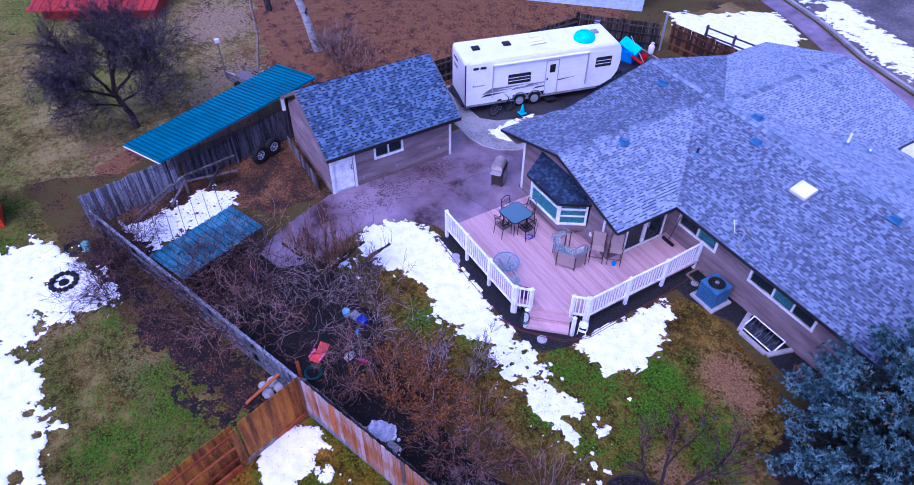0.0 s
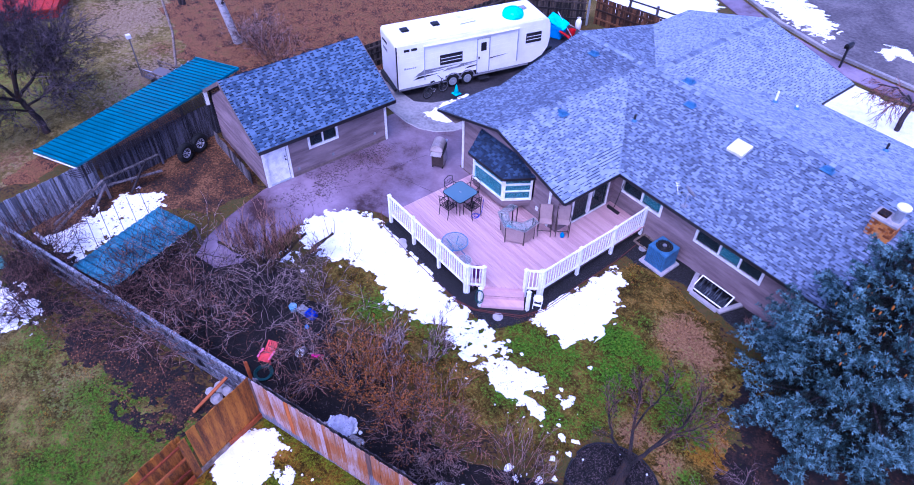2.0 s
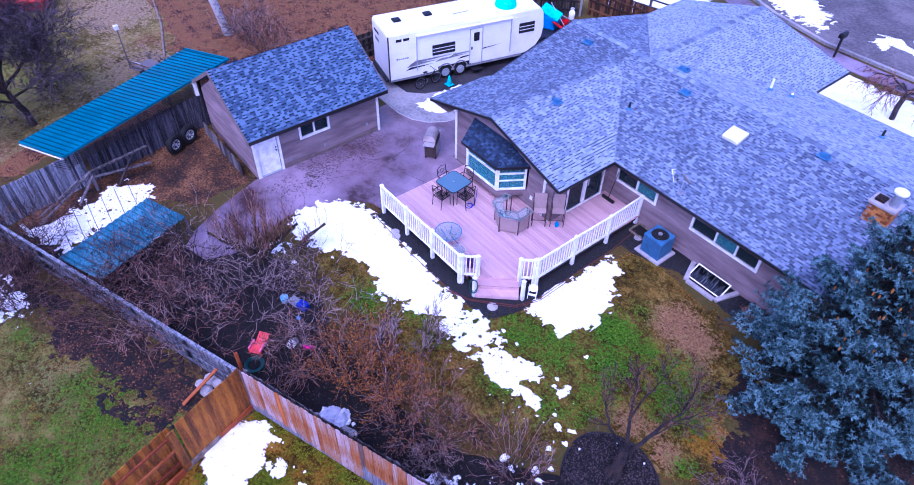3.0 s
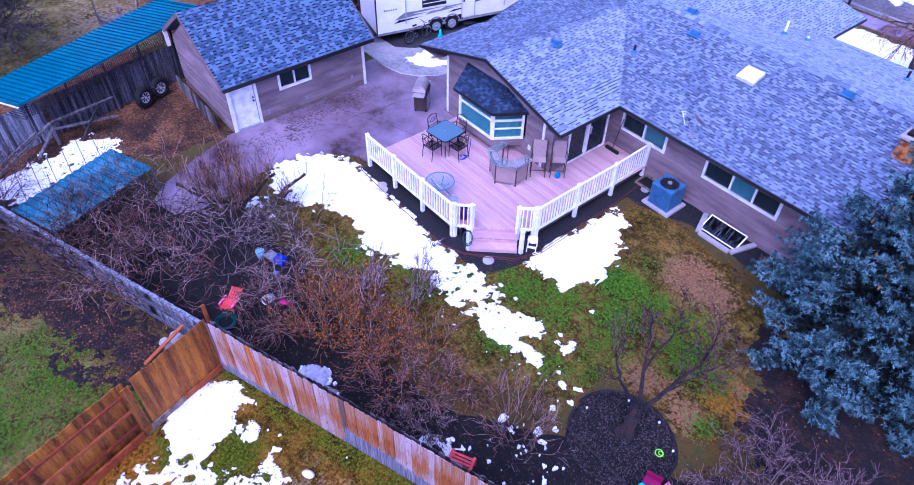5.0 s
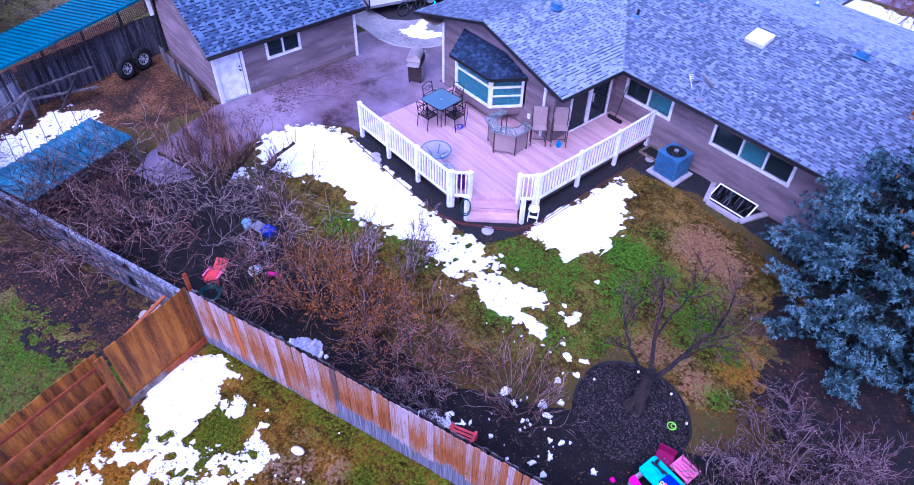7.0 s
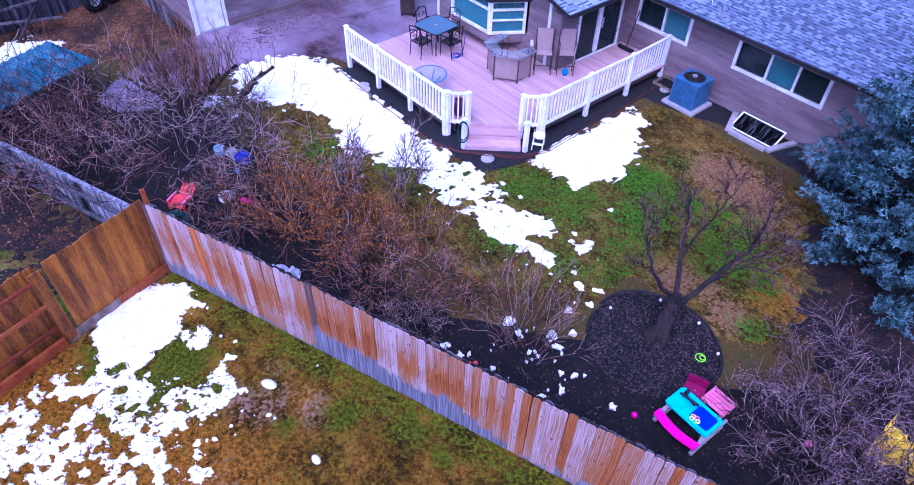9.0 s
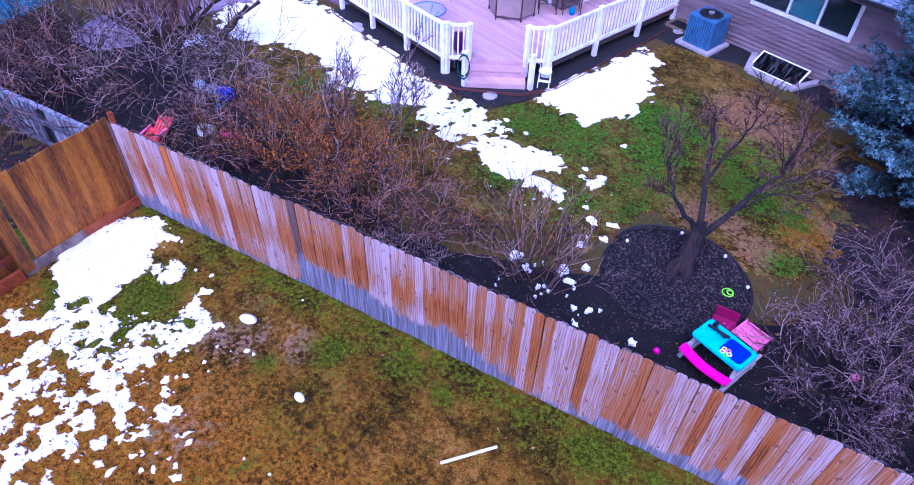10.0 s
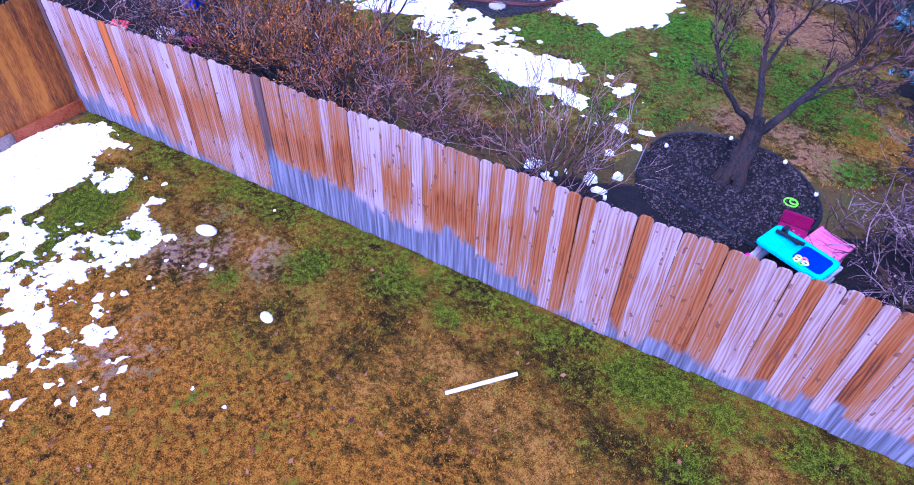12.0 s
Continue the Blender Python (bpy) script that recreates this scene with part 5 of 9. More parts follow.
# ---- heat pump ----
ac = thing("heat_pump", "blue-grey outdoor air conditioner on a concrete pad", "air conditioner", at=(2.72, 13.62, 0.02), turn=0)
part("plinth", boxg(-.52, .5, -.48, .48, 0, .09), M["pale_stone"], ac, bevel=0.015)
part("cabinet", boxg(-.35, .35, -.35, .35, .1, .82), M["blue_slot"], ac, "dark slotted cabinet", bevel=0.05)
part("cabinet_top", boxg(-.385, .385, -.385, .385, .79, .84), M["blue_metal"], ac, "blue lid rim", bevel=0.02)
part("cabinet_base", boxg(-.385, .385, -.385, .385, .1, .15), M["blue_metal"], ac, bevel=0.01)
for side in range(4):
    for k in range(11):
        a = -.36 + k * .066
        g = boxg(a, a + .044, -.38, -.345, .15, .79)
        part("louvre", moved(g, pose(0, 0, 0, 0, 0, 90 * side)), M["blue_metal"], ac)
part("fan_well", lathe([(.29, .842), (.29, .848), (.05, .85)], 24), M["dark"], ac, "black disc for the shade in the fan opening")
part("fan_guard", merge(*[tube([(r * math.cos(2 * math.pi * k / 24), r * math.sin(2 * math.pi * k / 24), .865) for k in range(25)], .005, 4, False) for r in (.08, .16, .24, .3)]), M["dark_plastic"], ac)
part("fan_hub", lathe([(.07, .85), (.07, .9), (.02, .91)], 12), M["grey"], ac)


# ---- deck, railing and steps ----
DZ = 0.42
deck = thing("deck", "raised deck of mauve composite boards", "deck", at=(-1.5, 9.5, 0))
step_dir = Vector((.733, -.68, 0))
edge_a, edge_b = Vector((-.26, 7.38, 0)), Vector((1.38, 9.2, 0))


def deck_span(y):
    x0, x1 = -4.72, 1.38
    if y < 9.2:
        x1 = edge_a.x + (edge_b.x - edge_a.x) * max(0, (y - edge_a.y)) / (edge_b.y - edge_a.y)
    if y > 11.45:
        x0 = SLX + .03
    return x0, x1


y = 7.4
while y < MWY - .05:
    x0, x1 = deck_span(y + .07)
    wpart("deck_board", boxg(x0, x1, y, y + .093, DZ - .03, DZ), M["deck"], deck)
    y += .107
# rim in dark wood, so its colour gives the shade under the deck
wpart("rim_board", merge(beam((-4.7, 7.46, DZ - .13), (-.26, 7.46, DZ - .13), .03, .18), beam((1.3, 9.2, DZ - .13), (1.3, 14.3, DZ - .13), .03, .18), beam((-4.68, 7.44, DZ - .13), (-4.68, 11.4, DZ - .13), .03, .18)), M["dark_fence"], deck, "rim board darkened for the shade under the deck")
wpart("joists", merge(*[boxg(-4.6, deck_span(yy)[1] - .1, yy, yy + .05, .1, DZ - .035) for yy in (7.6, 8.4, 9.3, 10.2, 11.0)]), M["old_wood"], deck, "dark framing under the boards")
along = (edge_b - edge_a).normalized()
for k in range(2):
    z = DZ - .14 * (k + 1)
    o = step_dir * (.3 * k)
    a, b = edge_a + along * .53 + o, edge_b - along * .53 + o
    for j in range(2):
        c = step_dir * (.08 + .145 * j)
        wpart("tread", beam(a + c + Vector((0, 0, z)), b + c + Vector((0, 0, z)), .138, .035), M["deck"], deck, "mauve stair tread", bevel=0.006)
    wpart("riser", beam(a + Vector((0, 0, z + .07)) + step_dir * .01, b + Vector((0, 0, z + .07)) + step_dir * .01, .02, .11), M["deck"], deck, "mauve riser board")
a, b = edge_a + along * .53 + step_dir * .6, edge_b - along * .53 + step_dir * .6
wpart("riser", beam(a + Vector((0, 0, .08)), b + Vector((0, 0, .08)), .02, .13), M["deck"], deck, "mauve riser board")


def railing(points, label, low=(), top=1.29, post_every=1.47):
    """Posts, two rails and balusters along a line of posts."""
    r = thing("railing", label, "railing", "deck railings", at=(points[0][0], points[0][1], 0))
    for k, p in enumerate(points):
        z0 = 0.0
        wpart("post", boxg(p[0] - .055, p[0] + .055, p[1] - .055, p[1] + .055, z0, top + .02), M["vinyl"], r, bevel=0.008)
        wpart("post_cap", ([(p[0] - .07, p[1] - .07, top + .02), (p[0] + .07, p[1] - .07, top + .02), (p[0] + .07, p[1] + .07, top + .02), (p[0] - .07, p[1] + .07, top + .02), (p[0], p[1], top + .065)], [(3, 2, 1, 0), (0, 1, 4), (1, 2, 4), (2, 3, 4), (3, 0, 4)]), M["vinyl"], r)
    for a, b in zip(points, points[1:]):
        a, b = Vector((*a, 0)), Vector((*b, 0))
        n = max(3, int(round((b - a).length / .125)))
        wpart("top_rail", beam(a + Vector((0, 0, top - .03)), b + Vector((0, 0, top - .03)), .07, .07), M["vinyl"], r, bevel=0.008)
        wpart("bottom_rail", beam(a + Vector((0, 0, DZ + .03)), b + Vector((0, 0, DZ + .03)), .05, .09), M["vinyl"], r, bevel=0.006)
        for j in range(1, n):
            p = a.lerp(b, j / n)
            wpart("baluster", beam(p + Vector((0, 0, DZ + .07)), p + Vector((0, 0, top - .06)), .034, .034, (b - a)), M["vinyl"], r)
    return r


railing([(-4.66, 7.32), (-3.2, 7.33), (-1.74, 7.35), (-.29, 7.37)], "white vinyl railing along the snow side of the deck")
railing([(-.24, 7.43), (.1, 7.8)], "short white vinyl railing with a newel at the steps")
railing([(1.38, 9.22), (1.36, 10.92), (1.36, 12.6), (1.3, 14.24)], "white vinyl railing running to the house wall")
railing([(1.33, 9.16), (1.02, 8.8)], "short white vinyl railing beside the folded step stool")

for nx, ny in ((.46, 7.38), (1.52, 8.5)):
    newel = thing("newel_post", "white vinyl newel post at the foot of the steps", "post", "newel posts", at=(nx, ny, 0))
    part("post", boxg(-.055, .055, -.055, .055, 0, .9), M["vinyl"], newel, bevel=0.008)
    part("post_cap", ([(-.07, -.07, .9), (.07, -.07, .9), (.07, .07, .9), (-.07, .07, .9), (0, 0, .945)], [(3, 2, 1, 0), (0, 1, 4), (1, 2, 4), (2, 3, 4), (3, 0, 4)]), M["vinyl"], newel)

# red copper-coloured edging hose round the bed
edging = thing("bed_edging", "rust-red hose laid as edging round the deck border", "edging", at=(1.4, 7.4, 0))
wpart("hose", tube([(-5.4, 7.35, .04), (-4.6, 6.95, .05), (-2.4, 6.86, .05), (-.2, 6.9, .05), (.5, 7.15, .06), (1.0, 7.6, .06), (1.6, 8.15, .06), (1.85, 8.9, .05), (1.78, 10.5, .05), (1.75, 12.5, .05), (1.6, 13.9, .05)], .016, 6), M["copper"], edging)
wpart("hose_strand", tube([(-.2, 6.86, .05), (.5, 7.1, .06), (1.05, 7.55, .06), (1.65, 8.1, .06), (1.92, 8.9, .05), (1.86, 10.5, .05)], .013, 6), M["copper"], edging)
bx, by = scatter([(.2, 6.95), (1.0, 7.0), (1.7, 7.4), (1.85, 8.2), (1.5, 8.0), (.8, 7.4)], 260, 8)
stuff("pebbles", merge(*[lathe([(.01, 0), (.025, .0), (.022, .02), (.006, .026)], 5, (x, y, .02)) for x, y in zip(bx, by)]), M["gravel"], "dark pebbles at the foot of the steps", "pebbles")
for x, y, s in ((1.18, 7.55, .17), (-3.55, 7.05, .16), (-3.35, 6.95, .16), (1.9, 13.7, .14)):
    st = thing("stepping_stone", "round grey stepping stone set in dark gravel", "stone", "stepping stones", at=(x, y, .02))
    part("stone", lathe([(s, 0), (s, .03), (s * .93, .04), (.02, .042)], 18), M["pale_stone"], st)


# ---- garage shed ----
SX0, SX1, SY0, SY1 = -13.5, -9.2, 4.6, 10.1
shed = thing("garage_shed", "taupe-sided garage shed with a dark shingle gable roof", "shed", at=(-11.35, 7.3, 0))
SR = (-11.5, 3.66)
shed_faces = [[(-8.85, 4.4, 1.98), (-8.85, 10.42, 1.98), (SR[0], 10.42, SR[1]), (SR[0], 4.4, SR[1])], [(-14.15, 10.42, 1.98), (-14.15, 4.4, 1.98), (SR[0], 4.4, SR[1]), (SR[0], 10.42, SR[1])]]
shed_roof = wpart("roof", merge(*[slab(c, 0.1) for c in shed_faces]), M["old_shingle"], shed, "dark blue-grey shingle roof")
roof_field("shingle_field", merge(*[shingles(c, 60 + i, 0.118, narrow=0.8, band=0.6, often=0.95) for i, c in enumerate(shed_faces)]), "old_shingle", shed_roof, "dark blue-grey shingles")
for a, b in (((-8.83, 4.4, 1.98), (-8.83, 10.42, 1.98)), ((-8.85, 4.38, 1.98), (SR[0], 4.38, SR[1])), ((SR[0], 4.38, SR[1]), (-14.15, 4.38, 1.98)), ((-8.85, 10.44, 1.98), (SR[0], 10.44, SR[1]))):
    wpart("fascia", edge_board(a, b, 0.14, 0.03, 0.07), M["fascia"] if a[0] > -8.84 else M["soffit"], shed)
wpart("rake_end", boxg(-14.1, -13.75, 4.36, 4.5, 1.5, 2.1), M["trim"], shed, "white boxed eave end")


def shed_gable(z):
    over = max(0.0, (z - 1.95) / (SR[1] - 1.95)) * 2.45
    return over, (SX1 - SX0) - over


for p0, p1, z1, holes, lim in (((SX1, SY0), (SX1, SY1), 2.12, [(.12, .98, .06, 2.02), (2.0, 3.15, 1.12, 1.95)], None), ((SX0, SY0), (SX1, SY0), 3.5, [], shed_gable), ((SX1, SY1), (SX0, SY1), 3.5, [], shed_gable), ((SX0, SY1), (SX0, SY0), 2.1, [], None)):
    core, boards = wall_run(p0, p1, 0.02, z1, holes, lim)
    w = wpart("wall", core, M["siding"], shed, "taupe shed wall")
    for board in boards:
        wpart("siding_board", board, M["siding"], w)
m_shed = place((SX1, SY0), (SX1, SY1))
window(shed, m_shed, 2.0, 3.15, 1.12, 1.92, (0.5,))
def shed_put(*gs):
    return flip(moved(merge(*gs), m_shed))
door = wpart("door", shed_put(boxg(.13, .97, -.05, -.01, .08, 2.0)), M["vinyl"], shed, "plain white door")
wpart("door_frame", shed_put(boxg(.02, .12, -.06, .062, .03, 2.06), boxg(.98, 1.08, -.06, .062, .03, 2.06), boxg(.12, .98, -.06, .062, 2.01, 2.06)), M["trim"], door, "white door frame", bevel=0.005)
wpart("threshold", shed_put(boxg(.12, .98, -.06, .06, .03, .075)), M["galv"], door, "metal threshold")
wpart("door_knob", shed_put(tube([(.9, -.01, 1.0), (.9, .05, 1.0)], .03, 10)), M["black_metal"], door, "dark door knob")
wpart("deadbolt", shed_put(tube([(.9, -.01, 1.13), (.9, .03, 1.13)], .026, 10)), M["black_metal"], door, "dark deadbolt")
for s in (-.02, 5.42):
    wpart("corner_board", shed_put(boxg(s, s + .1, .028, .066, .03, 1.98)), M["trim"], shed, "white corner board")
wpart("base_board", shed_put(boxg(1.1, 5.4, .028, .06, .03, .16)), M["soffit"], shed, "taupe base board")
for s, z in ((1.35, .35), (2.9, .38), (4.9, .55)):
    wpart("outlet_box", shed_put(boxg(s - .05, s + .05, .025, .07, z - .06, z + .06)), M["grey"], shed, "grey wall vent", bevel=0.005)
lamp = thing("wall_lamp", "small black lantern beside the shed door", "lamp", at=(SX1 + .06, SY0 + 1.25, 1.86))
part("backplate", boxg(-.03, 0, -.05, .05, -.08, .08), M["black_metal"], lamp)
part("lantern", lathe([(.02, -.12), (.05, -.1), (.06, .02), (.02, .08)], 8, (.07, 0, 0)), M["black_metal"], lamp)
keeper = thing("low_board_fence", "short run of weathered boards beside the shed", "fence", at=(-11.6, 4.2, 0))
for k in range(13):
    wpart("board", boxg(-13.2 + .27 * k, -12.95 + .27 * k, 4.17, 4.195, 0, .62 + .04 * math.sin(k * 2.1)), M["old_wood"], keeper)

# ---- the long fence between the yards ----
def fence_wood():
    """Sun-bleached cedar: each board its own tone, grain along it, and a grey-blue watermark that climbs from the foot."""
    m = bpy.data.materials.new("bleached_cedar_picket")
    m.use_nodes = True
    t, link = m.node_tree.nodes, m.node_tree.links.new
    b = t["Principled BSDF"]
    b.inputs["Roughness"].default_value = 0.85
    b.inputs["Specular IOR Level"].default_value = 0.25
    info, geo = t.new("ShaderNodeObjectInfo"), t.new("ShaderNodeNewGeometry")

    def math_node(op, x, y=None, z=None):
        n = t.new("ShaderNodeMath")
        n.operation = op
        for i, s in enumerate((x, y, z)):
            if s is None:
                continue
            if isinstance(s, (int, float)):
                n.inputs[i].default_value = s
            else:
                link(s, n.inputs[i])
        return n.outputs[0]

    def noise_node(scale, detail, stretch):
        mp, n = t.new("ShaderNodeMapping"), t.new("ShaderNodeTexNoise")
        mp.inputs["Scale"].default_value = stretch
        shift = t.new("ShaderNodeCombineXYZ")
        link(math_node("MULTIPLY", info.outputs["Random"], 37.0), shift.inputs[2])
        link(geo.outputs["Position"], mp.inputs["Vector"])
        link(shift.outputs[0], mp.inputs["Location"])
        link(mp.outputs[0], n.inputs["Vector"])
        n.inputs["Scale"].default_value, n.inputs["Detail"].default_value = scale, detail
        return n.outputs["Fac"]

    def ramp(fac, stops):
        r = t.new("ShaderNodeValToRGB")
        e = r.color_ramp.elements
        e[0].position, e[0].color = stops[0][0], (*stops[0][1], 1)
        e[1].position, e[1].color = stops[-1][0], (*stops[-1][1], 1)
        for p, c in stops[1:-1]:
            e.new(p).color = (*c, 1)
        link(fac, r.inputs[0])
        return r.outputs[0]

    def blend(fac, a, c, how="MIX"):
        n = t.new("ShaderNodeMix")
        n.data_type, n.blend_type = "RGBA", how
        link(fac, n.inputs["Factor"])
        for s, i in ((a, 6), (c, 7)):
            if isinstance(s, tuple):
                n.inputs[i].default_value = (*s, 1)
            else:
                link(s, n.inputs[i])
        return n.outputs[2]

    patchy = noise_node(0.9, 4, (1, 1, 0.5))
    grain = noise_node(7.0, 7, (5, 5, 0.18))
    knots = noise_node(6.0, 2, (2.2, 2.2, 1.1))
    coord, wmap, wave = t.new("ShaderNodeTexCoord"), t.new("ShaderNodeMapping"), t.new("ShaderNodeTexWave")
    wmap.inputs["Scale"].default_value = (1, 0, 0.09)
    drop = t.new("ShaderNodeCombineXYZ")
    link(math_node("MULTIPLY", info.outputs["Random"], 3.1), drop.inputs[0])
    link(math_node("MULTIPLY", info.outputs["Random"], 57.0), drop.inputs[2])
    link(coord.outputs["Object"], wmap.inputs["Vector"])
    link(drop.outputs[0], wmap.inputs["Location"])
    link(wmap.outputs[0], wave.inputs["Vector"])
    wave.wave_type, wave.bands_direction = "BANDS", "X"
    wave.inputs["Scale"].default_value, wave.inputs["Distortion"].default_value = 9.0, 7.0
    wave.inputs["Detail"].default_value, wave.inputs["Detail Scale"].default_value = 1.5, 2.2
    tone = math_node("MULTIPLY_ADD", math_node("SUBTRACT", patchy, 0.5), 0.8, math_node("MULTIPLY_ADD", info.outputs["Random"], 0.62, 0.12))
    tone = math_node("MULTIPLY_ADD", math_node("SUBTRACT", wave.outputs["Fac"], 0.5), 0.26, tone)
    tone = math_node("MULTIPLY_ADD", math_node("SUBTRACT", grain, 0.5), 0.75, tone)
    upright = t.new("ShaderNodeSeparateXYZ")
    link(geo.outputs["Position"], upright.inputs[0])
    belt = ramp(math_node("MULTIPLY_ADD", math_node("SUBTRACT", noise_node(5.5, 4, (1, 1, .3)), 0.5), 0.6, math_node("DIVIDE", upright.outputs[2], 1.8)), [(0.0, (.42,) * 3), (.3, (.36,) * 3), (.42, (.66,) * 3), (.6, (.72,) * 3), (.74, (.4,) * 3), (1.0, (.24,) * 3)])
    west = t.new("ShaderNodeMapRange")
    west.interpolation_type = "SMOOTHSTEP"
    link(upright.outputs[0], west.inputs["Value"])
    for key, v in (("From Min", 6.0), ("From Max", 8.0), ("To Min", 0.62), ("To Max", 0.12)):
        west.inputs[key].default_value = v
    tone = math_node("ADD", tone, math_node("MULTIPLY", math_node("SUBTRACT", belt, 0.5), west.outputs["Result"]))
    base = ramp(tone, [(0.05, (.42, .32, .325)), (0.28, (.31, .2, .178)), (0.42, (.29, .132, .066)), (0.56, (.3, .108, .026)), (0.74, (.26, .066, .008)), (0.95, (.085, .03, .011))])
    base = blend(math_node("MULTIPLY", math_node("GREATER_THAN", knots, 0.675), 0.75), base, (.13, .05, .025))
    base = blend(math_node("GREATER_THAN", info.outputs["Random"], 0.965), base, ramp(grain, [(.3, (.06, .035, .03)), (.7, (.17, .10, .08))]))
    base = blend(math_node("LESS_THAN", info.outputs["Random"], 0.02), base, ramp(grain, [(.3, (.3, .07, .01)), (.7, (.5, .15, .02))]))
    sep = t.new("ShaderNodeSeparateXYZ")
    link(geo.outputs["Position"], sep.inputs[0])
    along = math_node("DIVIDE", sep.outputs[0], 14.0)
    reach = ramp(along, [(0.0, (.42,) * 3), (.10, (.36,) * 3), (.13, (.12,) * 3), (.25, (.1,) * 3), (.257, (.74,) * 3), (.29, (.6,) * 3), (.345, (.7,) * 3), (.385, (.54,) * 3), (.44, (.62,) * 3), (.5, (.32,) * 3), (.522, (.08,) * 3), (.56, (.2,) * 3), (.7, (.36,) * 3), (.9, (.55,) * 3)])
    ragged = math_node("MULTIPLY_ADD", math_node("SUBTRACT", noise_node(5.0, 5, (1, 1, .5)), 0.5), 0.5, math_node("MULTIPLY_ADD", math_node("SUBTRACT", info.outputs["Random"], 0.5), 0.2, reach))
    damp = math_node("SMOOTH_MIN", math_node("MAXIMUM", math_node("MULTIPLY", math_node("SUBTRACT", ragged, math_node("MULTIPLY", sep.outputs[2], 1.0)), 9.0), 0.0), 1.0, 0.05)
    grey = ramp(grain, [(.3, (.045, .05, .068)), (.5, (.125, .135, .18)), (.7, (.27, .28, .345))])
    base = blend(math_node("MULTIPLY", damp, 0.93), base, grey)
    link(base, b.inputs["Base Color"])
    bp = t.new("ShaderNodeBump")
    bp.inputs["Strength"].default_value, bp.inputs["Distance"].default_value = 0.5, 0.01
    link(grain, bp.inputs["Height"])
    link(bp.outputs[0], b.inputs["Normal"])
    return m


M["fence"] = fence_wood()
FD = Vector((math.cos(radians(20.1)), math.sin(radians(20.1)), 0))
FN = Vector((FD.y, -FD.x, 0))                       # towards the near lawn
CORNER = FD * -.18


def picket_shape(w, h, t, cut=0.035):
    """One board with a rounded top; x across, y thick, z up."""
    prof = [(-w / 2, 0), (w / 2, 0), (w / 2, h - cut), (w / 2 - cut * .35, h - cut * .4), (w / 2 - cut, h), (-w / 2 + cut, h), (-w / 2 + cut * .35, h - cut * .4), (-w / 2, h - cut)]
    n = len(prof)
    v = [(x, -t / 2, z) for x, z in prof] + [(x, t / 2, z) for x, z in prof]
    return v, [tuple(range(n)), tuple(range(2 * n - 1, n - 1, -1))] + [(i, n + i, n + (i + 1) % n, (i + 1) % n) for i in range(n)]


def run_pickets(fence, start, direction, length, me_list, pitch, rnd, out=0.0, name="picket", dz=0.0):
    ang = math.degrees(math.atan2(direction.y, direction.x))
    nrm = Vector((direction.y, -direction.x, 0))
    base = fence.matrix_basis.translation
    for k in range(int(length / pitch)):
        p = start + direction * (pitch * (k + .5)) + nrm * (out + rnd.uniform(-.004, .004)) - base
        ob = part(name, rnd.choice(me_list), None, fence)
        ob.matrix_basis = pose(p.x, p.y, p.z + dz + rnd.uniform(-.018, .018), rnd.uniform(-.4, .4), rnd.uniform(-.3, .3), ang + rnd.uniform(-.4, .4))


rnd = random.Random(11)
long_fence = thing("board_fence", "bleached cedar board fence, orange and grey, with rounded tops", "fence", at=tuple(CORNER))
cedar = [mesh("picket", picket_shape(w, h, .02), M["fence"]) for w, h in ((.1385, 1.8), (.138, 1.81), (.1385, 1.79), (.1375, 1.8))]
run_pickets(long_fence, CORNER + FD * .01, FD, 20.0, cedar, .14, rnd, 0.03, dz=.02)
back_boards = [mesh("back_picket", picket_shape(.134, 1.65, .02), M["old_wood"])]
run_pickets(long_fence, CORNER + FD * .01, FD, 20.0, back_boards, .14, rnd, -0.11, "back_picket", dz=.02)
for z in (.35, 1.0, 1.6):
    part("rail", beam(FD * 0 + Vector((0, 0, z)) - FN * .03, FD * 20.0 + Vector((0, 0, z)) - FN * .03, .05, .09), M["old_wood"], long_fence)
for k in range(9):
    part("fence_post", beam(FD * (2.4 * k + .1) - FN * .13, FD * (2.4 * k + .1) - FN * .13 + Vector((0, 0, 1.62)), .09, .09, FD), M["old_wood"], long_fence)

# stained fence that turns the corner
SD = Vector((.29, -.957, 0)).normalized()
SN = Vector((-SD.y, SD.x, 0))                       # towards the near lawn
stained = thing("stained_fence", "orange-stained board fence with red rails and kickboard", "fence", at=tuple(CORNER))
st_boards = [mesh("picket", picket_shape(w, 1.84, .02, .02), M["stain_wood"]) for w in (.1415, .141, .1405)]
run_pickets(stained, CORNER + SD * .02, SD, 2.1, st_boards, .142, rnd, -.05, dz=.04)
run_pickets(stained, CORNER + SD * 2.15, SD, 8.2, st_boards, .142, rnd, .03, dz=.04)
for z in (.5, 1.05, 1.62):
    part("rail", beam(SD * 2.25 + SN * .075 + Vector((0, 0, z)), SD * 10.3 + SN * .075 + Vector((0, 0, z)), .045, .07), M["red_wood"], stained, "red-stained rail")
for s in (2.2, 4.7, 7.2, 9.7):
    part("upright", beam(SD * s + SN * .115 + Vector((0, 0, .1)), SD * s + SN * .115 + Vector((0, 0, 1.84)), .2, .03, SN), M["stain_wood"], stained, "flat stained upright")
